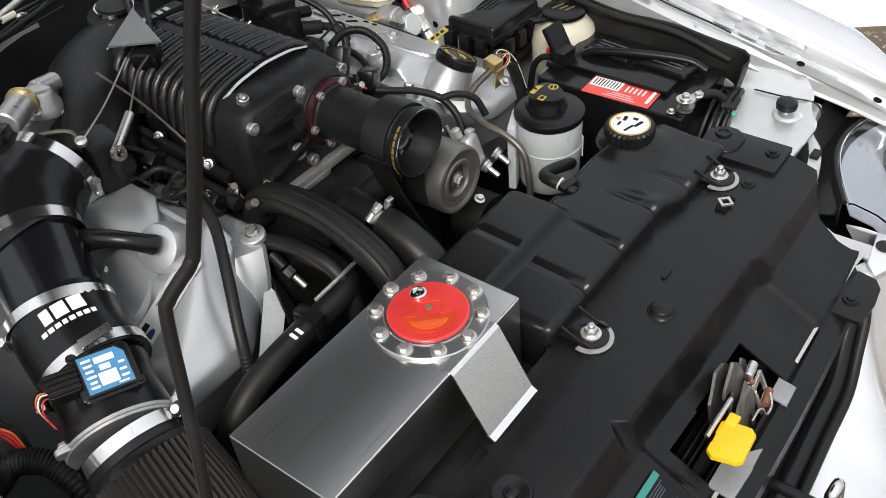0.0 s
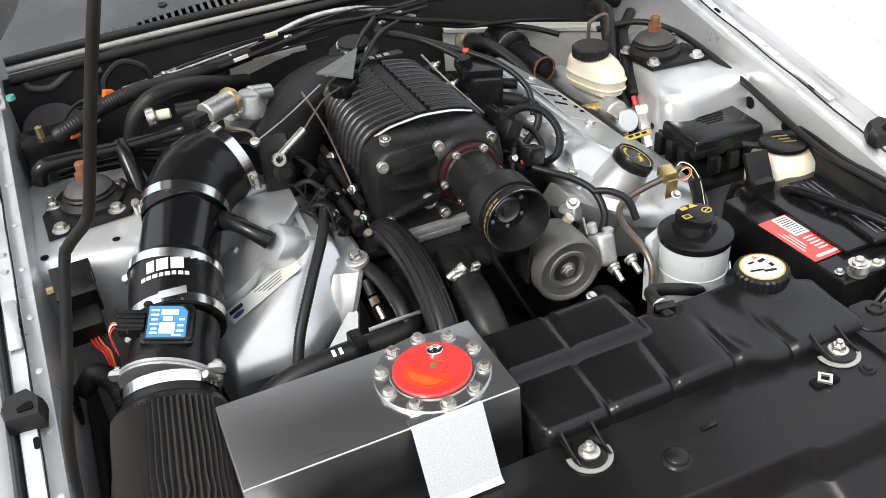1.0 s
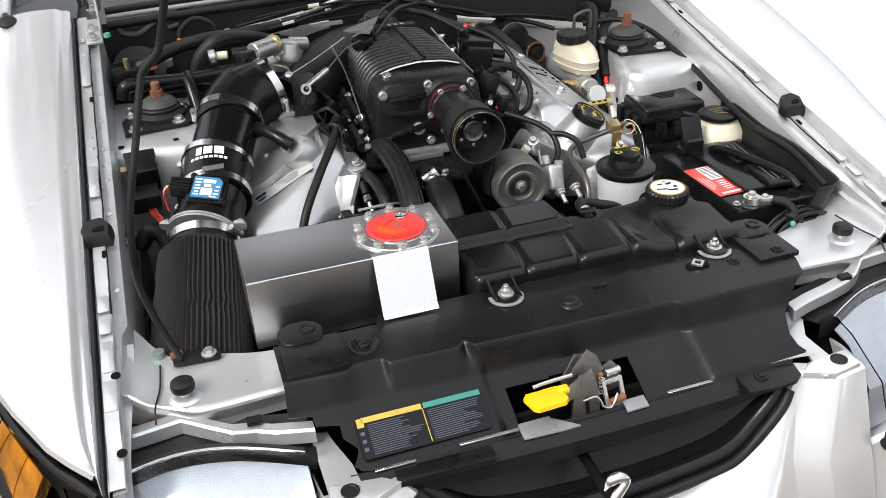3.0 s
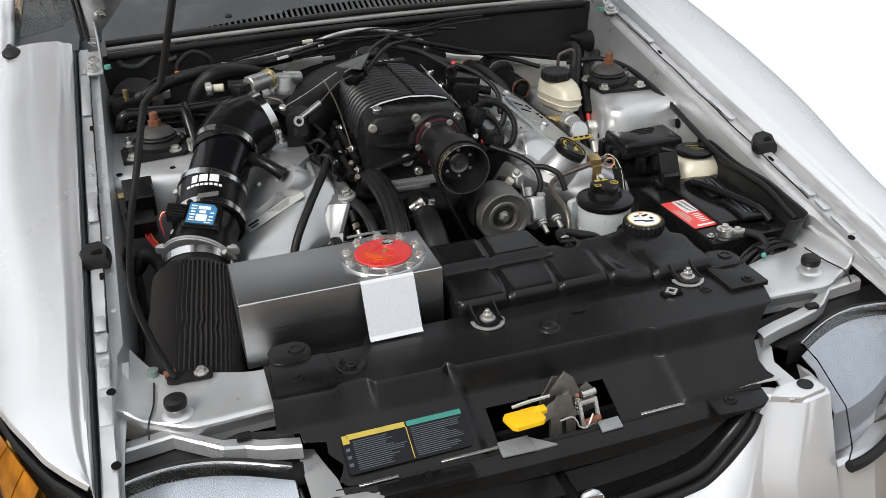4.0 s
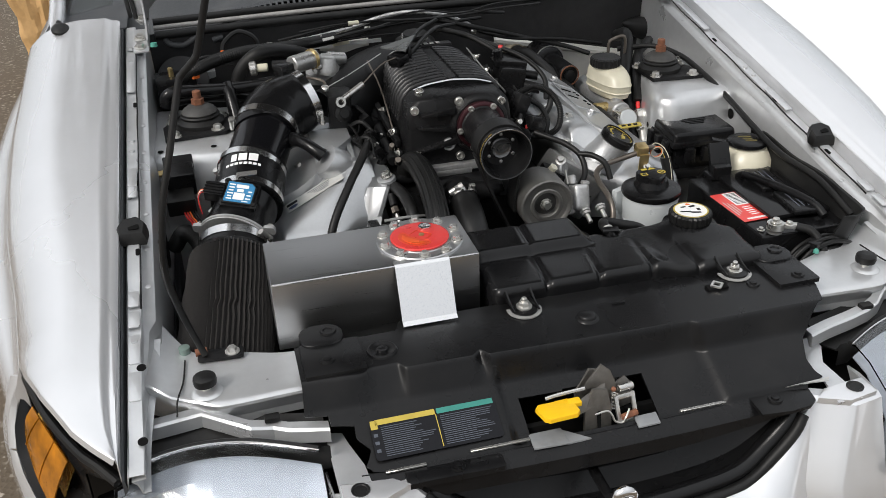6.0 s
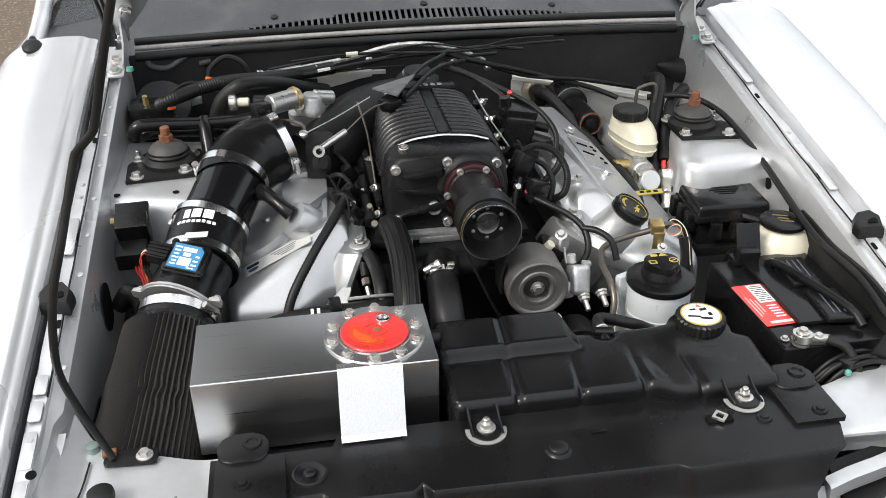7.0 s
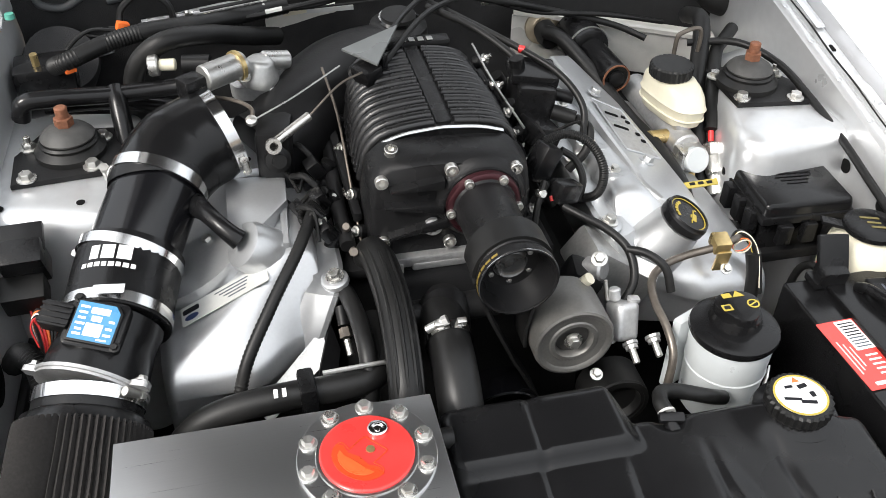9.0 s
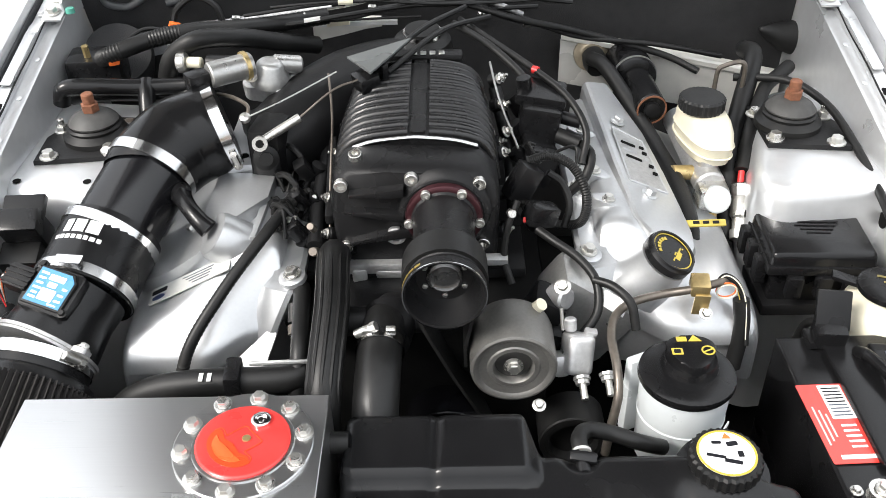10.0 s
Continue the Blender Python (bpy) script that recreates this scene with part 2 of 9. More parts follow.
def curve_points(pts, steps=6):
    p = [Vector(q) for q in pts]
    p = [2 * p[0] - p[1]] + p + [2 * p[-1] - p[-2]]
    out = []
    for i in range(1, len(p) - 2):
        for s in range(steps):
            t = s / steps
            out.append(0.5 * (2 * p[i] + (p[i + 1] - p[i - 1]) * t + (2 * p[i - 1] - 5 * p[i] + 4 * p[i + 1] - p[i + 2]) * t * t + (3 * p[i] - p[i - 1] - 3 * p[i + 1] + p[i + 2]) * t**3))
    out.append(p[-2])
    return out


def tube(bm, pts, r, n=12, steps=6, radii=None, ridges=0.0):
    """A hose, rod or wire along a smooth path; radii: one for each given point; ridges: corrugation depth."""
    path = curve_points(pts, steps) if steps > 1 else [Vector(q) for q in pts]
    if ridges:
        path = curve_points(pts, 24)
    k = len(path)
    up = None
    loops = []
    for i, q in enumerate(path):
        d = (path[min(i + 1, k - 1)] - path[max(i - 1, 0)]).normalized()
        if up is None:
            _, _, up = basis(d)
        up = (up - d * up.dot(d)).normalized()
        side = d.cross(up)
        rr = r
        if radii:
            f = i / (k - 1) * (len(radii) - 1)
            j = min(int(f), len(radii) - 2)
            rr = radii[j] + (radii[j + 1] - radii[j]) * (f - j)
        if ridges and i % 2:
            rr -= ridges
        loops.append([q + (side * math.cos(2 * math.pi * j / n) + up * math.sin(2 * math.pi * j / n)) * rr for j in range(n)])
    return rings(bm, loops)


def prism(bm, outline, z0, z1, m=None, bev=0.0, seg=2):
    """An outline in x, y pulled from z0 to z1, then laid by m."""
    lo = [bm.verts.new((x, y, z0)) for x, y in outline]
    hi = [bm.verts.new((x, y, z1)) for x, y in outline]
    k = len(outline)
    faces = [bm.faces.new(lo[::-1]), bm.faces.new(hi)] + [bm.faces.new((lo[j], lo[(j + 1) % k], hi[(j + 1) % k], hi[j])) for j in range(k)]
    verts = lo + hi
    if bev:
        got = bmesh.ops.bevel(bm, geom=list(faces[1].edges), offset=bev, segments=seg, affect="EDGES", profile=0.6)
        verts = [v for v in {*verts, *got["verts"]} if v.is_valid]
    if m is not None:
        bmesh.ops.transform(bm, matrix=m, verts=verts)
    return bm


def rounded(w, h, r, n=5):
    """A rectangle with rounded corners, about its middle."""
    out = []
    for cx, cy, a in ((w / 2 - r, h / 2 - r, 0), (-w / 2 + r, h / 2 - r, 90), (-w / 2 + r, -h / 2 + r, 180), (w / 2 - r, -h / 2 + r, 270)):
        out += [(cx + r * math.cos(radians(a + 90 * j / n)), cy + r * math.sin(radians(a + 90 * j / n))) for j in range(n + 1)]
    return out


def lay(at, d, spin=0):
    """A frame at a place whose z points along d."""
    return Matrix.Translation(at) @ Vector(d).to_track_quat("Z", "Y").to_matrix().to_4x4() @ pose(0, 0, 0, 0, 0, spin)


def bolt_shape(bm, at, d, r, washer=True, stud=0.0):
    d = Vector(d).normalized()
    at = Vector(at)
    if washer:
        lathe(bm, at, d, [(0, r * 1.45), (r * 0.25, r * 1.45), (r * 0.3, r * 1.3)], 18)
    lathe(bm, at + d * r * 0.2, d, [(0, r), (r * 0.75, r), (r * 0.95, r * 0.86)], 6)
    if stud:
        lathe(bm, at, d, [(0, r * 0.5), (stud, r * 0.5), (stud + r * 0.1, r * 0.4)], 10)
    return bm


def bolt(at, d, r, parent, material=None, stud=0.0, label=""):
    return part("bolt", bolt_shape(B(), at, d, r, stud=stud), material or STEEL, parent, label)


def socket_screw(at, d, r, parent, material=None):
    bm = lathe(B(), at, d, [(0, r), (r * 0.9, r), (r, r * 0.9), (r, r * 0.5), (r * 0.4, r * 0.45)], 14)
    return part("bolt", bm, material or STEEL, parent)


def clamp(at, d, r, parent, w=0.012, screw=0, name="hose_clamp"):
    """A band clamp with its screw housing at an angle round the axis."""
    d, u, v = basis(d)
    band = lathe(B(), Vector(at) - d * w / 2, d, [(0, r), (0, r + 0.0012), (w, r + 0.0012), (w, r)], 40, cap=False)
    c = part(name, band, CHROME, parent, "bright steel band clamp", degrees=60)
    a = radians(screw)
    s = Vector(at) + (u * math.cos(a) + v * math.sin(a)) * (r + 0.006)
    tang = (-u * math.sin(a) + v * math.cos(a))
    bm = cyl(B(), s - tang * 0.012, s + tang * 0.010, 0.0055, n=12)
    cyl(bm, s + tang * 0.010, s + tang * 0.017, 0.0065, n=6)
    part("screw", bm, STEEL, c)
    return c


def grid(bm, xs, ys, f, keep=None):
    """A sheet over x and y with the height f(x, y)."""
    v = [[bm.verts.new((x, y, f(x, y))) for x in xs] for y in ys]
    for j in range(len(ys) - 1):
        for i in range(len(xs) - 1):
            if keep is None or keep((xs[i] + xs[i + 1]) / 2, (ys[j] + ys[j + 1]) / 2):
                bm.faces.new((v[j][i], v[j][i + 1], v[j + 1][i + 1], v[j + 1][i]))
    loose = [q for q in bm.verts if not q.link_faces]
    bmesh.ops.delete(bm, geom=loose, context="VERTS")
    return bm


def step(a, b, t):
    t = min(1, max(0, (t - a) / (b - a)))
    return t * t * (3 - 2 * t)


def knot(knots, q):
    """Between rows of numbers, by their first column, which rises."""
    for p, n in zip(knots, knots[1:]):
        if q <= n[0]:
            t = max(0.0, (q - p[0]) / (n[0] - p[0]))
            return [a + (b - a) * t for a, b in zip(p[1:], n[1:])]
    return list(knots[-1][1:])


def spread(a, b, n):
    return [a + (b - a) * i / (n - 1) for i in range(n)]


# ---- ground and car body ----
MID = 0.017  # the car's centre line


def mx(s, x):
    """The place across for a side: s = -1 as given, s = 1 mirrored about the centre line."""
    return x if s < 0 else 2 * MID - x


bm = grid(B(), spread(-60, 60, 41), spread(-60, 60, 41), lambda x, y: 0.004 * math.sin(x * 1.7) * math.sin(y * 1.3))
tagged(part("ground", bm, ASPHALT), "worn grey-brown asphalt with light chips of stone", "ground", kind="structure")


def snow_edge(y):
    """Where the snow begins across from the car."""
    bend = 0.74 * (0.43 - y) if y < 0.43 else -0.30 * min(y - 0.43, 1.2)
    return 2.28 + max(-0.5, min(bend, 2.5)) + 0.025 * math.sin(y * 7.1) + 0.015 * math.sin(y * 17.3 + 1)


loops = []
for y in spread(-6, 16, 221):
    e = snow_edge(y)
    loops.append([(e + d, y, -0.03 + min(0.5, 0.10 * step(-0.04, 0.06, d) + 0.22 * max(0, d)) + (0.02 * math.sin((e + d) * 3) * math.sin(y * 2.3) if d > 0.1 else 0)) for d in [-0.06, -0.03, 0.0, 0.03, 0.06] + [0.12 * 1.12**k * (1 + k * 0.3) for k in range(24)]])
bm = rings(B(), loops, closed=False)
tagged(part("snow_bank", bm, SNOW, None, thick=0.02), "bright white bank of snow along the asphalt's edge", "snow", kind="structure")

car = thing("car", "silver coupe with its hood propped open over the engine bay", "car", (MID, 0.5, 0.0))


def rail_z(y):
    return 0.792 + 0.228 * y


# way along the car, width of the fender's top, reach of its side
FENDER = [(-0.142, 0.003, 0.0), (-0.118, 0.028, 0.0), (-0.086, 0.056, 0.0), (-0.01, 0.100, 0.0), (0.06, 0.132, 0.0), (0.109, 0.148, 0.188), (0.27, 0.167, 0.230), (0.44, 0.195, 0.266), (0.57, 0.206, 0.284), (0.73, 0.212, 0.290), (0.98, 0.208, 0.268), (1.10, 0.205, 0.250)]


def fender(s):
    """Front fender: a crowned top with a crease, a hollow below it and the flare over the wheel; cut away along the headlight."""
    wide = 1.0 if s < 0 else 1.10

    def height(u):
        if u < 0.14:
            return 0.0065 * step(0.08, 0.14, u)
        u = (u - 0.14) / 0.86
        return 0.0065 + 0.007 * u - 0.058 * u**3.2

    loops = []
    for y in spread(1.09, 0.2, 28) + spread(0.17, 0.11, 4) + spread(0.10, -0.142, 26):
        zf = rail_z(y) + 0.026 - 0.10 * max(0, -y) ** 1.3
        w, o = knot(FENDER, y)
        full = y > 0.105
        row = [(-0.668, zf - 0.040), (-0.672, zf - 0.030), (-0.672, zf - 0.004)]
        low = step(-0.142, 0.16, y)
        for k in range(1, 29):
            row.append((-0.672 - w * k / 28 * wide, zf + height(k / 28 * (0.45 + 0.55 * low)) ))
        x1, zl = row[-1]
        tail = [(w + 0.008, -0.066), (w + 0.013, -0.088), (w + 0.25 * (o - w), -0.106), (w + 0.6 * (o - w), -0.122), (o - 0.006, -0.136), (o, -0.150), (o - 0.001, -0.172), (o - 0.015, -0.26), (o - 0.028, -0.40), (o - 0.034, -0.52)]
        for k, (dx, dz) in enumerate(tail):
            row.append((-0.672 - dx * wide, zf + dz) if full else (x1 - 0.0004 * (k + 1), zl - 0.0008 * (k + 1)))
        loops.append([(mx(s, x), y, z) for x, z in row])
    return part("fender", rings(B(), loops, closed=False), PAINT, car, "silver front fender with glossy clear coat", thick=0.0016, degrees=50)


def rail(s):
    """The inner fender flange with its upright apron, bolts and holes."""
    ys = spread(1.10, -0.15, 60)
    loops = []
    for i, y in enumerate(ys):
        z = rail_z(y)
        j = 0.004 * (1 if (i // 7) % 2 else 0)
        low = 0.50 if y > 0.14 else z - 0.03
        inn = -0.622 if y > 0.14 else -0.632 - 0.02 * step(0.14, -0.12, y)
        row = [(-0.6665, y, z - 0.020), (-0.664, y, z - 0.002), (-0.661, y, z + 0.001 + j), (-0.642, y, z + 0.001 + j), (-0.6405, y, z - 0.001), (-0.640, y, z - 0.007), (inn - 0.006, y, z - 0.009), (inn, y, z - 0.014), (inn + 0.004, y, z - 0.036 if y > 0.14 else low), (inn + 0.014, y, low)]
        loops.append([(mx(s, a), b, c) for a, b, c in row])
    r = part("fender_rail", rings(B(), loops, closed=False), BAYPAINT, car, "silver inner fender flange with bolts and slots", thick=0.0016, degrees=30)
    for y in (0.93, 0.99, 0.62, 0.585, 0.085):
        bolt((mx(s, -0.651), y, rail_z(y) + 0.002), (0, 0, 1), 0.0055, r, BAYPAINT)
    for y in (0.483, 0.75, 0.29):
        bm = prism(B(), rounded(0.007, 0.017, 0.003), 0, 0.0012, pose(mx(s, -0.644), y, rail_z(y) + 0.0056, 12.8))
        part("slot", bm, DARK, r, "dark slot through the flange")
    for y in (0.033, -0.10):
        bm = lathe(B(), (mx(s, -0.642), y, rail_z(y) + 0.0042), (0, -0.228, 1), [(0, 0.007), (0.0012, 0.007)], 16)
        part("hole", bm, DARK, r, "round dark hole")
    # overlapping flange plates
    for a, b in ((0.80, 0.94), (0.44, 0.53), (0.16, 0.195), (0.115, 0.15), (0.04, 0.10), (-0.03, 0.025)):
        m = pose(mx(s, -0.6515), (a + b) / 2, rail_z((a + b) / 2) + 0.0052, 12.8)
        part("flange_plate", prism(B(), rounded(0.017, b - a, 0.003), 0, 0.002, m, 0.0008), BAYPAINT, r)
    seam = [(mx(s, -0.6412), y, rail_z(y) + 0.0010 + 0.0012 * math.sin(y * 40)) for y in spread(1.05, 0.16, 40)]
    part("rail_seam", tube(B(), seam, 0.0016, 6, 1), RUBBER, r, "thin dark seam along the flange")
    for y in spread(0.98, 0.22, 9):
        part("spot_weld", lathe(B(), (mx(s, -0.631), y, rail_z(y) - 0.0085), (0, -0.228, 1), [(0, 0.005), (0.0008, 0.005), (0.0012, 0.003)], 12), BAYPAINT, r)
    # dark strip between fender and flange: the inner edge's shade put into its colour
    loops = [[(mx(s, x), y, rail_z(y) + d) for x, d in ((-0.6715, -0.03), (-0.6712, 0.006 - 0.10 * max(0, -y) ** 1.3), (-0.6685, 0.004 - 0.10 * max(0, -y) ** 1.3), (-0.6655, -0.02))] for y in spread(1.09, -0.15, 30)]
    part("fender_shade", rings(B(), loops), COWLGREY, r, "dark grey strip for the shaded inner face of the fender's edge") if s < 0 else None
    return r


def strut_tower(s):
    top = [(-0.628, 0.655), (-0.60, 0.64), (-0.47, 0.625), (-0.445, 0.65), (-0.43, 0.90), (-0.628, 0.93)]
    if s > 0:
        top = [(-0.628, 0.620), (-0.470, 0.606), (-0.441, 0.640), (-0.485, 0.80), (-0.525, 0.91), (-0.628, 0.94)]
    loops = []
    for z, g in ((0.50, 0.045), (0.70, 0.03), (0.84, 0.012), (0.872, 0.007), (0.886, 0.001), (0.893, -0.010), (0.8945, -0.03)):
        cx, cy = -0.53, 0.77
        row = []
        for x, y in top:
            d = Vector((x - cx, y - cy))
            d = d * (1 + g / d.length)
            row.append((mx(s, max(cx + d.x, -0.63)), cy + d.y, z))
        loops.append(row)
    bm = rings(B(), loops)
    bmesh.ops.recalc_face_normals(bm, faces=bm.faces[:])
    bmesh.ops.bevel(bm, geom=[e for e in bm.edges if abs(e.verts[0].co.z - e.verts[1].co.z) > 0.002], offset=0.018, segments=4, affect="EDGES", profile=0.5)
    t = part("strut_tower", bm, BAYPAINT, car, "silver pressed steel strut tower", degrees=60)
    for a, b in ((-0.605, 0.66), (-0.50, 0.655)) if s < 0 else ():
        part("hole", lathe(B(), (mx(s, a), b, 0.8948), (0, 0, 1), [(0, 0.006), (0.001, 0.006)], 14), DARK, t, "dark round hole")
    return t


for s in (-1, 1):
    fender(s)
    rail(s)
    strut_tower(s)


def strut_mount(s, label):
    x, y = (-0.52, 0.778) if s < 0 else (0.555, 0.779)
    m = thing("strut_mount", label, "strut mount", (x, y, 0.895), "strut mounts")
    tri = [(-0.075, -0.075), (0.05, -0.062), (0.078, -0.03), (0.055, 0.06), (-0.045, 0.07), (-0.08, 0.0)]
    tri = [(a if s < 0 else max(-0.046, -a), b) for a, b in tri]
    if s > 0:
        tri = tri[::-1]
    part("plate", prism(B(), tri, 0.8955, 0.9035, pose(x, y, 0), 0.003), CASTBLACK, m, "black steel plate")
    part("rubber_bearing", lathe(B(), (x, y, 0.9036), (0, 0, 1), [(0, 0.050), (0.008, 0.050), (0.013, 0.044), (0.016, 0.040), (0.021, 0.042), (0.024, 0.039), (0.025, 0.028)], 36), RUBBER, m, "ribbed black rubber bearing")
    part("dome", lathe(B(), (x, y, 0.9287), (0, 0, 1), [(0, 0.037), (0.003, 0.038), (0.010, 0.032), (0.016, 0.022), (0.019, 0.012)], 32), surface("grey_cap", (0.055, 0.054, 0.052), 0.6, 0.2, 100, 0.25, bump=0.2), m, "dull grey domed washer")
    part("nut", lathe(B(), (x, y, 0.9477), (0, 0, 1), [(0, 0.0135), (0.012, 0.0135), (0.013, 0.011)], 6), COPPER, m, "rusty brown hexagonal nut")
    part("stud", lathe(B(), (x, y, 0.9610), (0, 0, 1), [(0, 0.009), (0.014, 0.009), (0.0155, 0.0075)], 14), COPPER, m, "rusty brown threaded stud")
    for a, b, st in ((-0.054, -0.064, 0), (0.033, -0.048, 0), (-0.06, 0.018, 0.02), (0.042, 0.03, 0)):
        a = a if s < 0 else -a
        bolt((x + a, y + b, 0.9036), (0, 0, 1), 0.0095, m, stud=st)


strut_mount(-1, "black strut mount with a rusty stud and bright nuts")
strut_mount(1, "black strut mount with a rusty stud beside thick hoses")


def support_panel(s):
    """The silver top of the radiator support beside the cover, with its front face."""
    def back(x):
        return 0.07 + 0.03 * step(-0.42, -0.54, x) + 0.10 * step(-0.55, -0.645, x)

    def front(x):
        return -0.038 + 0.004 * step(-0.52, -0.42, x) + 0.03 * step(-0.53, -0.60, x) + 0.03 * step(-0.60, -0.65, x)

    loops = []
    for x in spread(-0.655, -0.405, 26):
        b, f = back(x), front(x)
        lift = 0.026 * step(-0.58, -0.64, x)
        dip = -0.004 * math.exp(-((x + 0.60) / 0.02) ** 2)
        row = [(x, b + 0.004, 0.72 + lift), (x, b + 0.002, 0.757 + lift), (x, b - 0.004, 0.765 + lift)]
        row += [(x, b + (f - b) * t, 0.767 + lift * (1 - 0.3 * t) + dip) for t in (0.2, 0.4, 0.6, 0.8, 0.93)]
        row += [(x, f, 0.7655 + lift * 0.7), (x, f - 0.003, 0.763 + lift * 0.7), (x, f - 0.003, 0.758 + lift * 0.6), (x, f + 0.008, 0.742), (x, f + 0.014, 0.730), (x, f + 0.012, 0.718)]
        loops.append([(mx(s, a), c, d) for a, c, d in row])
    p = part("radiator_support", rings(B(), loops, closed=False), BAYPAINT, car, "silver radiator support panel", thick=0.0016, degrees=32)
    bx, by = (-0.555, -0.003) if s < 0 else (0.574, 0.011)
    part("raised_pad", lathe(B(), (bx, by, 0.7675), (0, 0, 1), [(0, 0.024), (0.003, 0.020), (0.004, 0.015)], 28), BAYPAINT, p)
    seam = [(mx(s, -0.585), 0.085, 0.770), (mx(s, -0.588), 0.03, 0.7698), (mx(s, -0.597), -0.012, 0.768), (mx(s, -0.60), -0.03, 0.752)]
    part("seam", tube(B(), [(x, y, z - 0.0012) for x, y, z in seam], 0.0014, 6), RUBBER, p, "dark sealed seam")
    # the bar that carries the headlight
    bar = [(-0.662, -0.012, 0.742), (-0.625, -0.008, 0.742), (-0.568, 0.000, 0.742), (-0.50, -0.048, 0.737), (-0.468, -0.050, 0.732), (-0.445, -0.066, 0.735), (-0.39, -0.083, 0.737)]
    if s > 0:
        bar = [(2 * MID - x, y, z) for x, y, z in ((0.668, 0.004, 0.744), (0.625, 0.000, 0.744), (0.592, -0.004, 0.744), (0.556, -0.034, 0.741), (0.529, -0.046, 0.738), (0.490, -0.056, 0.736), (0.440, -0.068, 0.736), (0.397, -0.082, 0.736))]
    loops = []
    for x, y, z in bar:
        loops.append([(mx(s, x), y + a - 0.012, z + b) for a, b in ((0.010, -0.003), (0.010, 0.0), (-0.006, 0.0), (-0.010, -0.003), (-0.012, -0.022), (-0.006, -0.024))])
    hb = part("headlight_bar", rings(B(), loops), BAYPAINT, car, "bent silver sheet bar above the headlight", degrees=25)
    part("clip", box(B(), (mx(s, -0.468 if s < 0 else -0.495), -0.058, 0.740), (0.022, 0.014, 0.008), bev=0.002), RUBBER, hb, "small black clip")
    side = [(-0.396, -0.100), (-0.391, -0.078), (-0.372, -0.083), (-0.366, -0.110), (-0.352, -0.160), (-0.345, -0.240), (-0.394, -0.240)]
    if s > 0:
        side = [(-0.386, -0.100), (-0.388, -0.072), (-0.358, -0.074), (-0.334, -0.146), (-0.336, -0.176), (-0.322, -0.235), (-0.364, -0.235), (-0.362, -0.139)]
    side = [(mx(s, a), b) for a, b in side][::-s]
    part("support_plate", prism(B(), side, 0.704, 0.708), BAYPAINT, car, "silver sheet bracket beside the cover")
    return p


for s in (-1, 1):
    support_panel(s)


def hood_stop(s):
    x, y = (-0.555, 0.0) if s < 0 else (0.574, 0.014)
    st = thing("hood_stop", "black rubber hood stop screwed into the silver radiator support", "hood stop", (x, y, 0.771), "hood stops")
    part("rubber_head", lathe(B(), (x, y, 0.780), (0, 0, 1), [(0, 0.0165), (0.006, 0.0175), (0.012, 0.0165), (0.015, 0.012), (0.0155, 0.004)], 24), RUBBER, st)
    part("stem", lathe(B(), (x, y, 0.7712), (0, 0, 1), [(0, 0.008), (0.009, 0.008)], 14), STEEL, st, "threaded steel stem")


hood_stop(-1)
hood_stop(1)


def rail_clip(s, y):
    x, z = mx(s, -0.651), rail_z(y) + 0.003
    c = thing("rail_bumper", "black rubber bumper block clipped onto the silver fender flange", "rubber bumper", (x, y, z), "rail bumpers")
    out = [(-0.024, -0.017), (0.022, -0.020), (0.026, 0.004), (0.012, 0.022), (-0.016, 0.018), (-0.026, 0.0)]
    loops = []
    for h, g in ((0, 1.0), (0.008, 1.02), (0.016, 0.95), (0.022, 0.80)):
        loops.append([(x + a * g, y + b * g, z + h * (1 if b < 0 else 1.25) + 0.228 * b) for a, b in out])
    part("block", rings(B(), loops), RUBBER, c, degrees=30)
    part("recess", prism(B(), rounded(0.018, 0.012, 0.003), 0, 0.002, pose(x + 0.004, y - 0.004, z + 0.0225, 12)), DARK, c, "dark hollow in the block")


rail_clip(-1, 0.33)
rail_clip(1, 0.33)


# cowl, firewall, windscreen
def cowl_y(x):
    return 1.105 - 0.10 * ((x - MID) / 0.62) ** 2 * 0.35


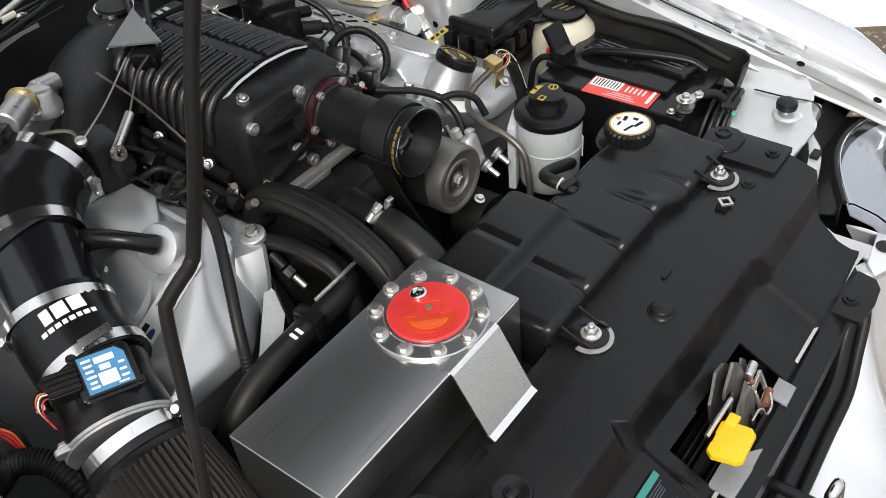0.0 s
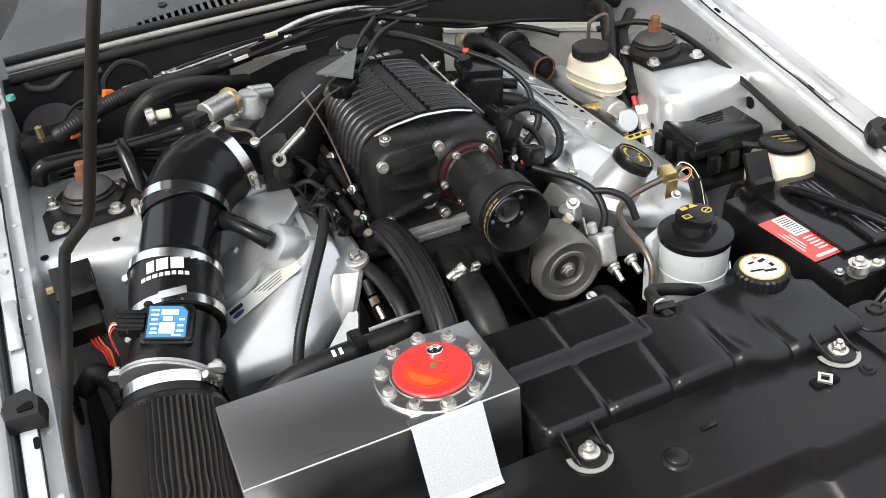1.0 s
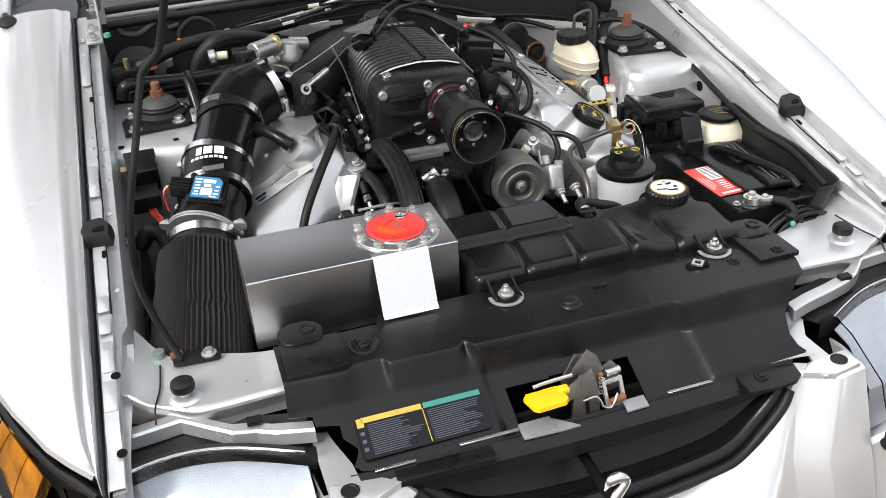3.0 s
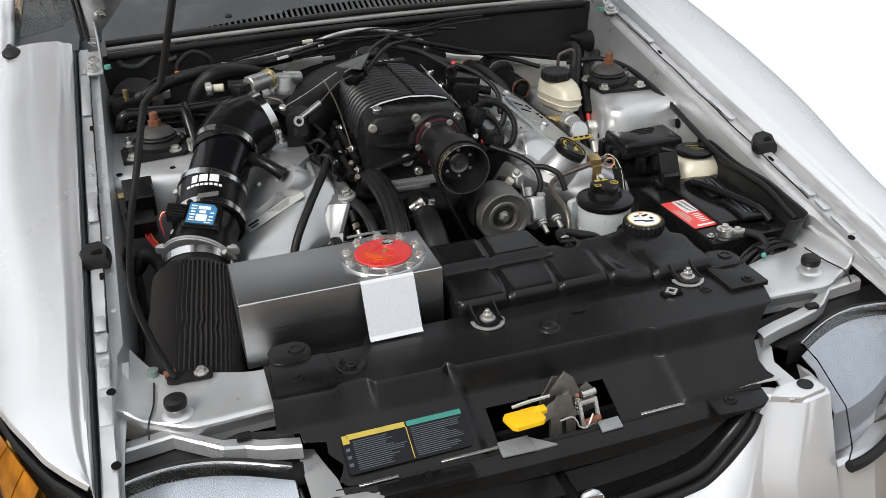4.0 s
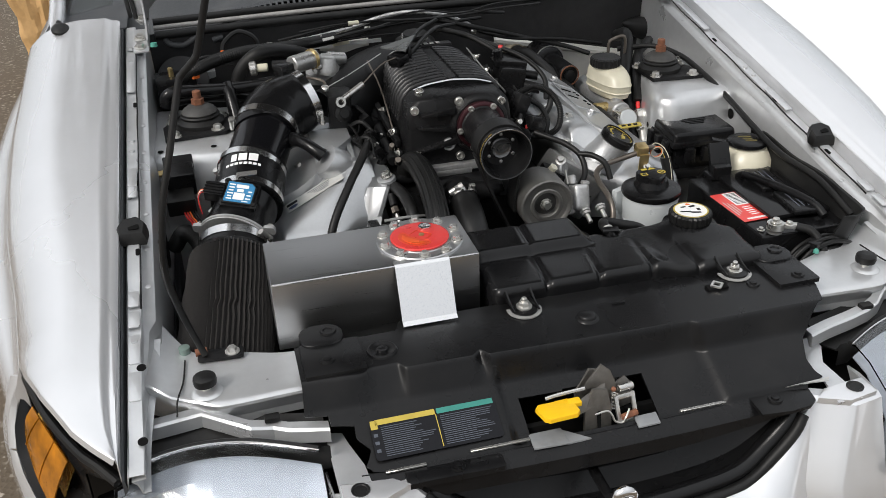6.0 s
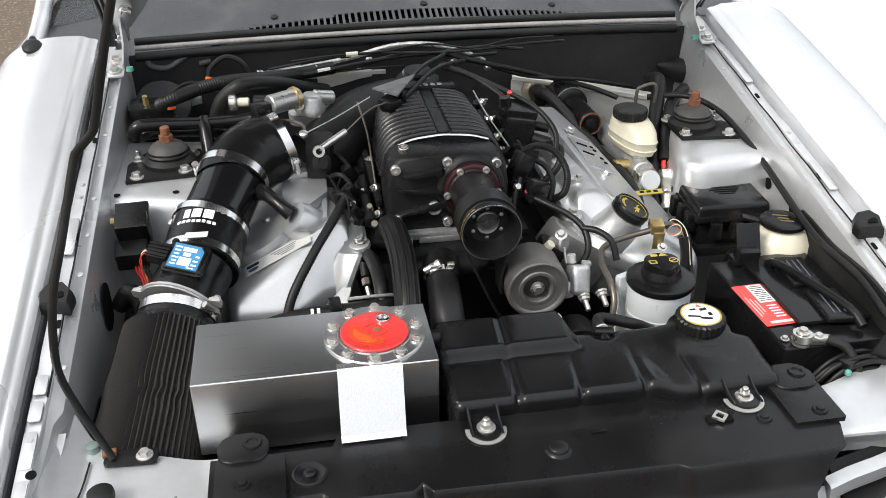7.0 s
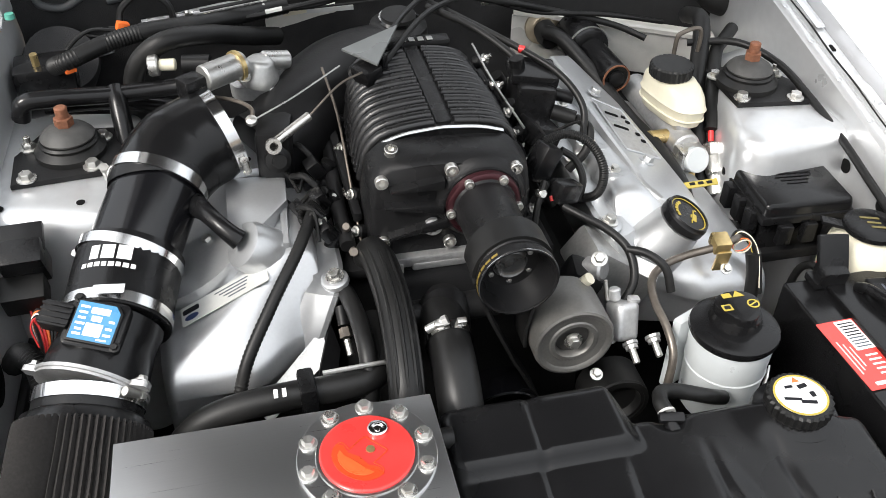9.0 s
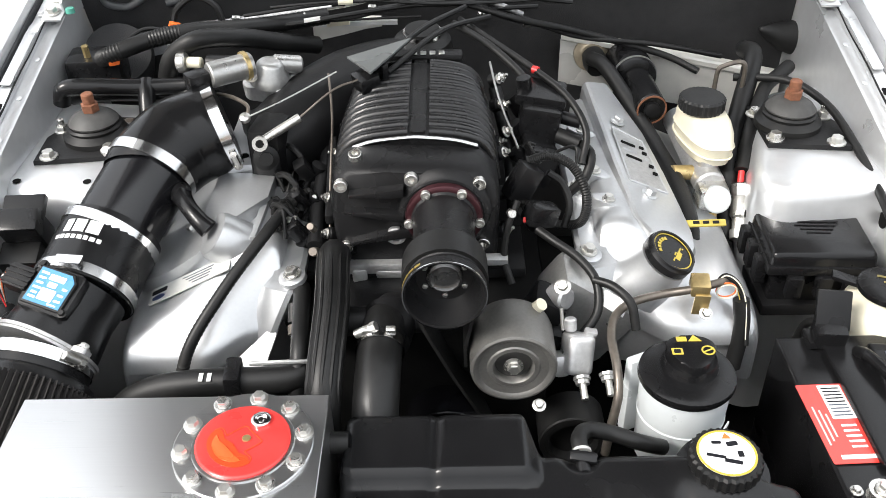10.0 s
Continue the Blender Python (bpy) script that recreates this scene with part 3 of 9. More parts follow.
def firewall():
    xs = spread(-0.615, 0.65, 48)
    loops = []
    for x in xs:
        y = cowl_y(x)
        w = 0.006 * math.sin(x * 23) * math.sin(x * 9 + 1)
        loops.append([(x, y + 0.03, 0.45), (x, y + 0.03 + w, 0.80), (x, y + 0.028 + w, 0.90), (x, y + 0.022 - w, 0.95), (x, y + 0.016, 0.985), (x, y + 0.010, 1.015), (x, y + 0.012, 1.028)])
    part("firewall", rings(B(), loops, closed=False), FELT, car, "dark felt-lined firewall", thick=0.003)
    for i, (lo, r, mat) in enumerate(((1.024, 0.010, RUBBER), (1.040, 0.006, SEAL), (1.052, 0.008, RUBBER))):
        pts = [(x, cowl_y(x) + 0.008 + i * 0.010, lo) for x in spread(-0.60, 0.63, 15)]
        part("cowl_seal", tube(B(), pts, r, 10, 5), mat, car, ("black rubber cowl seal", "pale ribbed sealing strip", "black rubber cowl lip")[i])
    shelf = [(x, cowl_y(x) - 0.022, 0.934 - 0.19 * (x - 0.24)) for x in spread(0.235, 0.640, 10)]
    bm = rings(B(), [[(x, y + 0.012, z + 0.004), (x, y, z), (x, y - 0.004, z - 0.004), (x, y - 0.004, z - 0.012), (x, y + 0.004, z - 0.016), (x, y + 0.004, z - 0.10)] for x, y, z in shelf], closed=False)
    part("firewall_panel", bm, PALEPAINT, car, "pale painted firewall panel behind the brake booster", thick=0.002, degrees=25)
    bm = rings(B(), [[(x, y, z), (x, y - 0.008, z - 0.001), (x, y - 0.009, z - 0.008)] for x, y, z in [(x, cowl_y(x) - 0.014, 0.962) for x in spread(-0.27, -0.06, 8)]], closed=False)
    part("firewall_lip", bm, BAYPAINT, car, "bare silver firewall lip", thick=0.002)
    face = lambda x, z, d=0.0: (x, cowl_y(x) + 0.012 - d, z)
    bm = rings(B(), [[face(x, z + 0.007, 0.004), face(x, z + 0.005, 0.012), face(x, z - 0.003, 0.013), face(x, z - 0.005, 0.004)] for x, z in ((-0.365, 0.958), (-0.33, 0.963), (-0.29, 0.968), (-0.25, 0.972))])
    part("firewall_lip", bm, BAYPAINT, car, "bare silver firewall lip")
    bm = rings(B(), [[face(x, hi, 0.010), face(x, hi - 0.004, 0.016), face(x, lo, 0.016), face(x, lo - 0.004, 0.006)] for x, hi, lo in ((-0.215, 0.952, 0.918), (-0.20, 0.958, 0.922), (-0.16, 0.962, 0.930), (-0.12, 0.963, 0.940), (-0.09, 0.962, 0.944))])
    part("firewall_panel", bm, PALEPAINT, car, "bare metal patch of the firewall behind the hoses", degrees=25)
    bm = rings(B(), [[face(x, hi, 0.010), face(x, hi - 0.004, 0.018), face(x, lo, 0.018), face(x, lo - 0.004, 0.006)] for x, hi, lo in ((-0.515, 0.926, 0.905), (-0.495, 0.930, 0.908), (-0.475, 0.930, 0.912))])
    part("firewall_panel", bm, GREYPAINT, car, "grey metal patch of the firewall", degrees=25)
    for q, r in (([(-0.578, 1.021), (-0.572, 1.003), (-0.540, 0.995), (-0.512, 1.008), (-0.495, 1.018)], 0.007), ([(-0.470, 0.998), (-0.445, 1.003)], 0.007)):
        part("moulded_bead", tube(B(), [face(x, z, 0.004) for x, z in q], r, 10, 5), COWLGREY, car, "raised grey bead moulded in the firewall lining")


firewall()


def cowl():
    xs, ys = spread(-0.70, 0.735, 124), spread(1.12, 1.50, 40)

    def h(x, y):
        return 1.045 + (y - 1.12) * 0.30 - 0.06 * ((x - MID) / 0.7) ** 2

    banks = ((-0.44, 0.46),)

    def keep(x, y):
        yy = y + 0.035 * ((x - MID) / 0.62) ** 2
        return not (any(a < x < b for a, b in banks) and 1.158 < yy < 1.196)

    bm = B()
    sh = lambda x, y: h(x, y)
    grid(bm, xs, ys, sh, keep)
    for q in bm.verts:
        q.co.y -= 0.035 * ((q.co.x - MID) / 0.62) ** 2
    c = part("cowl_panel", bm, COWLGREY, car, "dark grey plastic cowl panel below the windscreen", thick=0.003)
    # sheet under the slots, coloured near-black for the shade down there
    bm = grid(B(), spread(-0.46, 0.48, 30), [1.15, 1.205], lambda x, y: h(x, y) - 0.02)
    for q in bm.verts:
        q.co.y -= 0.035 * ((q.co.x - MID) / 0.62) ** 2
    part("grille_floor", bm, DARK, c, "drain below the slots with its shade put in as near-black")
    n = 62
    for i in range(n):
        x = -0.44 + 0.90 * (i + 0.5) / n
        y = 1.177 - 0.035 * ((x - MID) / 0.62) ** 2
        part("slat", box(B(), (x, y, h(x, 1.177) - 0.003), (0.0062, 0.046, 0.008), (16.7, 0, 0), 0.001, 1), COWLGREY, c)
    for x in (-0.30, 0.05, 0.36):
        part("push_pin", lathe(B(), (x, 1.215 - 0.035 * ((x - MID) / 0.62) ** 2, h(x, 1.215)), (0, -0.3, 1), [(0, 0.009), (0.004, 0.008), (0.006, 0.003)], 14), RUBBER, c, "black push pin")
    loops = [[(x, 1.42 - 0.10 * ((x - MID) / 0.7) ** 2, 1.115 - 0.06 * ((x - MID) / 0.7) ** 2), (x * 0.86, 2.05, 1.42)] for x in spread(-0.81, 0.844, 16)]
    w = part("windscreen", rings(B(), loops, closed=False), WINDOW, car, "dark tinted windscreen", thick=0.005)
    w.visible_shadow = False
    part("dashboard", box(B(), (MID, 1.75, 0.95), (1.36, 0.55, 0.12), bev=0.03), DARK, car, "dark dashboard behind the glass")
    for s in (-1, 1):
        pts = [(mx(s, -0.832), 1.16, 1.015), (mx(s, -0.832), 1.30, 1.055), (mx(s, -0.828), 1.48, 1.125), (mx(s, -0.75), 2.05, 1.44)]
        part("windscreen_pillar", tube(B(), pts, 0.020, 12), PAINT, car, "silver windscreen pillar")
        loops = [[(mx(s, a), y + 0.10 * (-0.672 - a), 1.046 + 0.05 * (y - 1.1) - 0.12 * (-0.672 - a)) for y in (1.094, 1.14, 1.28, 1.43)] for a in spread(-0.660, -0.818, 8)]
        part("cowl_corner", rings(B(), loops, closed=False), COWLGREY, car, "grey plastic cowl corner", thick=0.003)
        loops = []
        for y in (1.098, 1.3, 1.6, 2.2):
            loops.append([(mx(s, a), y, z + 0.02) for a, z in ((-0.845, 1.025), (-0.86, 1.015), (-0.885, 0.98), (-0.90, 0.90), (-0.915, 0.78), (-0.91, 0.55), (-0.88, 0.30))])
        part("door", rings(B(), loops, closed=False), PAINT, car, "silver door skin", thick=0.002)
        loops = [[(mx(s, -0.850), 1.30, 1.05), (mx(s, -0.850), 2.2, 1.05)], [(mx(s, -0.835), 1.45, 1.11), (mx(s, -0.72), 2.2, 1.42)]]
        g = part("side_window", rings(B(), loops, closed=False), WINDOW, car, "dark side window", thick=0.004)
        g.visible_shadow = False
        # mirror on the door
        part("door_mirror", box(B(), (mx(s, -0.96), 1.86, 1.12), (0.16, 0.09, 0.11), bev=0.03, seg=3), PAINT, car, "silver door mirror")
    pts = [(-0.34, 1.33, 1.135), (-0.05, 1.325, 1.15), (0.15, 1.32, 1.15)]
    part("wiper", tube(B(), pts, 0.008, 8), RUBBER, car, "black wiper arm")
    pts = [(0.12, 1.34, 1.15), (0.3, 1.32, 1.14), (0.56, 1.30, 1.10)]
    part("wiper", tube(B(), pts, 0.008, 8), RUBBER, car, "black wiper arm")


cowl()


def cabin():
    """The rest of the body behind the windscreen: roof, rear window, trunk and rear quarters."""
    def shell(rows, name, mat, label):
        loops = [[(MID + half * u, y + 0.05 * (1 - u * u) * bow, z + crown * (1 - u * u)) for u in spread(-1, 1, 13)] for y, z, half, crown, bow in rows]
        return part(name, rings(B(), loops, closed=False), mat, car, label, thick=0.004, degrees=50)

    shell(((2.04, 1.42, 0.66, 0.02, -1), (2.4, 1.475, 0.64, 0.02, 0), (2.8, 1.47, 0.62, 0.02, 0), (3.1, 1.42, 0.62, 0.02, 0)), "roof", PAINT, "silver roof panel")
    shell(((3.1, 1.42, 0.62, 0.02, 0), (3.45, 1.24, 0.66, 0.02, 0), (3.7, 1.08, 0.70, 0.02, 0)), "rear_window", WINDOW, "dark rear window").visible_shadow = False
    shell(((3.68, 1.08, 0.78, 0.015, 0), (4.05, 1.06, 0.80, 0.015, 0), (4.32, 1.03, 0.78, 0.015, 0), (4.42, 0.95, 0.76, 0.01, 0), (4.50, 0.62, 0.80, 0.0, 0), (4.48, 0.32, 0.78, 0.0, 0)), "trunk_lid", PAINT, "silver trunk lid and rear bumper")
    for s in (-1, 1):
        loops = []
        for y, top, out in ((2.2, 1.045, 0.0), (2.9, 1.05, 0.0), (3.3, 1.07, 0.02), (3.8, 1.07, 0.02), (4.2, 1.04, -0.02), (4.42, 0.97, -0.09)):
            loops.append([(mx(s, a - out), y, z) for a, z in ((-0.80, top), (-0.86, top - 0.03), (-0.90, top - 0.14), (-0.925, top - 0.28), (-0.915, 0.55), (-0.88, 0.30))])
        q = part("rear_quarter", rings(B(), loops, closed=False), PAINT, car, "silver rear quarter panel", thick=0.004, degrees=50)
        part("rear_pillar", tube(B(), [(mx(s, -0.64), 3.05, 1.42), (mx(s, -0.74), 3.5, 1.20), (mx(s, -0.80), 3.8, 1.06)], 0.035, 10), PAINT, q)
        part("wheel", lathe(B(), (mx(s, -0.72), 3.28, 0.325), (s, 0, 0), [(-0.02, 0.12), (0.0, 0.32), (0.03, 0.325), (0.19, 0.325), (0.212, 0.30), (0.2, 0.22), (0.17, 0.08)], 36), RUBBER, car, "black tyre in the wheel arch")


cabin()


def hood():
    hinge, lean = Vector((MID, 1.075, 1.078)), radians(51)
    along, out = Vector((0, -math.cos(lean), math.sin(lean))), Vector((0, math.sin(lean), math.cos(lean)))
    loops = []
    for k in spread(0, 1, 18):
        row = []
        for u in spread(-1, 1, 29):
            low = 0.34 * step(0.97, 0.62, abs(u))
            t = low + (1.12 - low) * k
            half = 0.662 - 0.06 * step(0.8, 1.12, t)
            crown = 0.035 * (1 - u * u) + 0.03 * math.sin(t / 1.12 * math.pi * 0.5)
            row.append(hinge + along * t + out * crown + Vector((half * u, 0, 0)))
        loops.append(row)
    h = part("hood", rings(B(), loops, closed=False), BAYPAINT, car, "open silver hood seen from below", thick=-0.004)
    rot = (-math.degrees(lean), 0, 0)
    part("hood_rib", box(B(), hinge + along * 1.03, (1.15, 0.10, 0.03), rot, 0.012, 3), BAYPAINT, h)
    for s in (-1, 1):
        part("hood_rib", box(B(), hinge + along * 0.60 + Vector((s * 0.58, 0, 0)), (0.09, 0.9, 0.03), rot, 0.012, 3), BAYPAINT, h)
        for off in (0.0, 0.012):
            pts = [hinge + along * t - out * (0.004 + off * 0.4) + Vector((s * (0.662 - off), 0, 0)) for t in (0.0, 0.3, 0.7, 1.0)]
            part("edge_seal", tube(B(), pts, 0.005, 8, 3), RUBBER, h, "black rubber edge seal")
    part("hood_liner", box(B(), hinge + along * 0.70, (1.06, 0.62, 0.02), rot, 0.008, 2), FELT, h, "dark felt hood liner")
    for s in (-1, 1):
        x = mx(s, -0.612)
        inn = 1 if s < 0 else -1
        foot = part("hood_hinge", prism(B(), [(-0.05, -0.012), (0.055, -0.014), (0.062, 0.0), (0.05, 0.03), (0.035, 0.075), (0.018, 0.080), (-0.005, 0.03), (-0.05, 0.012)], -0.002, 0.002, Matrix.Translation((x, 1.035, rail_z(1.035) + 0.012)) @ pose(0, 0, 0, 90, 0, 90) @ pose(0, 0, 0, 0, 0, 12), 0.0006), BAYPAINT, car, "silver hood hinge bracket")
        part("foot_flange", box(B(), (x - 0.016 * inn, 1.02, rail_z(1.02) + 0.006), (0.034, 0.11, 0.004), (12.8, 0, 0), 0.001), BAYPAINT, foot)
        for yy in (0.985, 1.025):
            bolt((x - 0.018 * inn, yy, rail_z(yy) + 0.009), (0, -0.228, 1), 0.009, foot)
        part("green_cap", lathe(B(), (x + 0.012 * inn, 0.985, rail_z(0.985) + 0.008), (0, 0, 1), [(0, 0.008), (0.008, 0.007)], 10), GREENP, foot, "green plastic cap")
        a, b = Vector((x - 0.006 * inn, 1.075, 1.082)), Vector((x - 0.006 * inn, 0.965, 1.205))
        d = (b - a).normalized()
        m = Matrix((Vector((inn, 0, 0)), d, Vector((inn, 0, 0)).cross(d))).transposed().to_4x4()
        m.translation = a
        part("hinge_arm", prism(B(), [(-0.016, -0.03), (0.012, -0.03), (0.022, 0.05), (0.038, 0.07), (0.038, 0.15), (0.026, 0.165), (-0.016, 0.165)], -0.003, 0.003, m, 0.001), BAYPAINT, foot, "silver hinge arm bolted to the hood")
        part("arm_rib", prism(B(), rounded(0.014, 0.16, 0.005), -0.014, 0.002, m @ pose(-0.012, 0.075, 0), 0.003), BAYPAINT, foot, "raised rib on the hinge arm")
        for q in ((0.026, 0.085), (0.024, 0.140), (-0.004, -0.018)):
            w = (m @ Vector((q[0], q[1], 0))) - out * 0.004
            bolt(w, -out, 0.010, foot)


hood()


# distance from the middle, place and height of the bumper's upper edge
BUMPER = [(0.0, -0.272, 0.572), (0.11, -0.265, 0.578), (0.19, -0.248, 0.598), (0.245, -0.232, 0.632), (0.285, -0.218, 0.675), (0.313, -0.207, 0.705), (0.368, -0.236, 0.706), (0.418, -0.226, 0.704), (0.424, -0.175, 0.700), (0.43, -0.262, 0.575), (0.50, -0.262, 0.588), (0.60, -0.205, 0.585), (0.75, -0.04, 0.54), (0.82, 0.04, 0.52)]

# turn signal, from its front end to its rear tip: the gap along the fender, the lens's upper and lower edges, the edge of the nose
SIGNAL_GAP = [(-0.1, -0.679, -0.140, 0.738), (0.1, -0.704, -0.106, 0.744), (0.4, -0.745, -0.048, 0.753), (0.75, -0.783, 0.030, 0.762), (1.1, -0.813, 0.112, 0.774)]
SIGNAL_TOP = [(-0.1, -0.740, -0.055, 0.702), (0.0, -0.759, -0.034, 0.708), (0.5, -0.789, 0.026, 0.722), (1.0, -0.817, 0.085, 0.738), (1.1, -0.818, 0.104, 0.758)]
SIGNAL_LOW = [(-0.1, -0.796, -0.035, 0.560), (0.0, -0.808, 0.000, 0.595), (0.4, -0.827, 0.039, 0.634), (0.75, -0.837, 0.071, 0.674), (1.0, -0.834, 0.085, 0.706), (1.1, -0.834, 0.100, 0.742)]
SIGNAL_END = [(-0.1, -0.806, -0.025, 0.550), (0.0, -0.822, 0.012, 0.580), (0.4, -0.842, 0.046, 0.625), (0.75, -0.8525, 0.074, 0.665), (1.0, -0.8505, 0.091, 0.700), (1.1, -0.828, 0.110, 0.755)]


def bumper():
    """Bumper cover with pillars beside the grille mouth, headlights and turn signals."""
    at = spread(0.0, 0.308, 29) + [0.313, 0.325, 0.34, 0.353, 0.366, 0.370, 0.395, 0.418, 0.424, 0.43, 0.50, 0.60, 0.68, 0.75, 0.82]
    loops = []
    for a in [-q for q in at[:0:-1]] + at:
        d = abs(a)
        y0, z0 = knot(BUMPER, d)
        row = [(MID + a, y0 + 0.03, z0 - 0.004), (MID + a, y0 + 0.004, z0)]
        nose = step(0.33, 0.13, d)
        for dz, reach in ((0.004, 0.006), (0.014, 0.035), (0.030, 0.068), (0.055, 0.098), (0.10, 0.122), (0.18, 0.130), (0.30, 0.10)):
            drop = dz * nose + (1 - nose) * (dz * 1.1 + 0.01 * step(0, 0.03, dz))
            z = max(0.2, z0 - drop)
            slide = -0.30 * (z0 - z) * step(0.22, 0.36, d) * step(0.424, 0.38, d) * step(0.40, 0.60, z)
            side = min(0.085, (0.40 if d < 0.425 else 0.30) * (z0 - z))
            row.append((MID + math.copysign(d + slide, a), y0 - 0.004 - reach * nose - side * (1 - nose) + 0.3 * max(0, 0.40 - z), z))
        loops.append(row)
    part("bumper_cover", rings(B(), loops, closed=False), PAINT, car, "silver bumper cover with a wide grille mouth", thick=0.003, degrees=30)
    roll = [(0.0, -0.228, 0.583), (0.11, -0.225, 0.588), (0.19, -0.224, 0.603), (0.24, -0.214, 0.634), (0.278, -0.205, 0.668), (0.296, -0.194, 0.688)]
    lip = [(MID - a, y, z) for a, y, z in roll[:0:-1]] + [(MID + a, y, z) for a, y, z in roll]
    part("mouth_lip", tube(B(), lip, 0.015, 12, 4), SATIN, car, "rolled black lip of the grille mouth")
    part("mouth_edge", tube(B(), [(x, y - 0.022, z - 0.007) for x, y, z in lip], 0.009, 10, 4), RUBBER, car, "matt black inner edge of the mouth")
    loops = [[(x, -0.198, 0.694), (x, -0.172, max(z + 0.004, 0.685 - 0.3 * (0.72 - z))), (x, -0.168, min(z + 0.035, 0.688)), (x, -0.190, z + 0.006), (x, y + 0.010, z + 0.006)] for x, y, z in [Vector(p) for p in curve_points(lip, 3)]]
    part("grille_surround", rings(B(), loops, closed=False), PLASTIC, car, "black plastic grille surround", thick=0.003)
    part("grille_back", box(B(), (MID, -0.150, 0.54), (0.60, 0.01, 0.34), bev=0.002), DARK, car, "dark grille mesh")
    emb = tube(B(), [(-0.030, -0.285, 0.662), (-0.026, -0.288, 0.678), (-0.014, -0.290, 0.684), (-0.002, -0.290, 0.676), (-0.010, -0.292, 0.664), (-0.022, -0.294, 0.648), (-0.026, -0.296, 0.630), (-0.018, -0.298, 0.610)], 0.0060, 10, 4, [0.003, 0.008, 0.0085, 0.007, 0.008, 0.009, 0.008, 0.005])
    part("emblem", emb, CHROME, car, "chrome grille emblem")
    part("emblem_stalk", cyl(B(), (-0.022, -0.292, 0.645), (-0.018, -0.17, 0.640), 0.008, n=10), PLASTIC, car, "black emblem mount")
    for s in (-1, 1):
        # corner bracket beside the grille mouth
        plan = [(-0.298, -0.218), (-0.320, -0.200), (-0.348, -0.198), (-0.392, -0.192), (-0.392, -0.229), (-0.341, -0.238)]
        m = part("corner_bracket", prism(B(), [(mx(s, a), q) for a, q in plan][:: -s], 0.700, 0.7105, None, 0.0015), PAINT, car, "silver bumper corner bracket")
        part("bolt", lathe(B(), (mx(s, -0.367), -0.211, 0.7107), (0, 0, 1), [(0, 0.013), (0.0015, 0.013), (0.0015, 0.010), (0.0005, 0.009)], 20), RUBBER, m, "black push fastener")
        # headlight
        hl = part("headlight", box(B(), (mx(s, -0.57), -0.10, 0.56), (0.36, 0.22, 0.12), bev=0.03), DARK, car, "clear headlight in a black housing")
        loops, inner, rim, base = [], [], [], []
        for u in spread(0, 1, 14):
            x = -0.411 - 0.275 * u
            y = -0.138 + 0.065 * math.sin(u * math.pi * 0.8) - 0.01 * u
            f = -0.280 + 0.15 * u**1.6
            loops.append([(mx(s, x), y, 0.731), (mx(s, x), y - 0.008, 0.735), (mx(s, x), y - 0.045, 0.728), (mx(s, x), f + 0.02, 0.690), (mx(s, x), f - 0.01, 0.63), (mx(s, x), f - 0.01, 0.590)])
            base.append((mx(s, x), f - 0.012, 0.592))
            inner.append([(mx(s, x), y - 0.008, 0.712), (mx(s, x), y - 0.045, 0.705), (mx(s, x), f + 0.04, 0.66), (mx(s, x), f + 0.03, 0.585)])
            rim.append((mx(s, x), y + 0.004, 0.731))
        lens = part("lens", rings(B(), loops, closed=False), LENS, hl, "clear curved lens", thick=0.003, degrees=60)
        lens.visible_shadow = False
        part("reflector", rings(B(), inner, closed=False), surface("reflector_grey", (0.36, 0.38, 0.42), 0.42, 0.5, 60, 0.15), hl, "smoky grey reflector", thick=0.002)
        part("lens_rim", tube(B(), rim, 0.004, 8), RUBBER, hl, "black lens rim")
        part("lens_base", tube(B(), base, 0.010, 8), RUBBER, hl, "black trim below the lens")
        part("lens_edge", tube(B(), [Vector(q) + Vector((0, -0.006, 0.003)) for q in rim], 0.0014, 6), CHROME, hl, "thin bright lens edge")
        cav = []
        for u in spread(-0.06, 1.0, 15):
            x, k = -0.411 - 0.275 * u, 0.25 * max(0, 0.111 - 0.275 * u)
            y = -0.138 + 0.065 * math.sin(max(0, u) * math.pi * 0.8) - 0.01 * u
            cav.append([(mx(s, x), -0.012 - k, 0.722), (mx(s, x), max(y + 0.03, -0.05 - k), 0.700), (mx(s, x), y + 0.012, 0.716), (mx(s, x), y + 0.006, 0.730), (mx(s, x), y + 0.004, 0.69)])
        cav = rings(B(), cav, closed=False)
        part("headlight_pocket", cav, RUBBER, car, "black rubber gap above the headlight", thick=0.003)
        # amber turn signal at the corner, in a black surround
        lens, back, sur = [], [], []
        for u in spread(-0.1, 1.1, 19):
            gap, top, low, end = [Vector(knot(q, u)) for q in (SIGNAL_GAP, SIGNAL_TOP, SIGNAL_LOW, SIGNAL_END)]
            row = [top + (low - top) * t + Vector((-0.6, -0.6, 0.4)) * 0.004 * math.sin(t * math.pi) for t in spread(0, 1, 7)]
            if 0 <= u <= 1.01:
                lens.append([(mx(s, p.x), p.y, p.z) for p in row])
                back.append([(mx(s, p.x + 0.012), p.y + 0.014, p.z - 0.010) for p in row])
            into = Vector((0.004, 0.004, -0.003))
            sur.append([(mx(s, p.x), p.y, p.z) for p in (gap + Vector((0.012, 0.012, -0.004)), gap, gap * 0.5 + top * 0.5 + into, top + into, (top + low) / 2 + into * 6, low + into, low * 0.4 + end * 0.6 + into * 0.5, end)])
        tl = part("turn_signal", rings(B(), lens, closed=False), AMBER, car, "amber turn signal lens at the fender corner", thick=0.002, degrees=60)
        part("signal_reflector", rings(B(), back, closed=False), REFLECTOR, tl, "amber reflector behind the lens", thick=0.002)
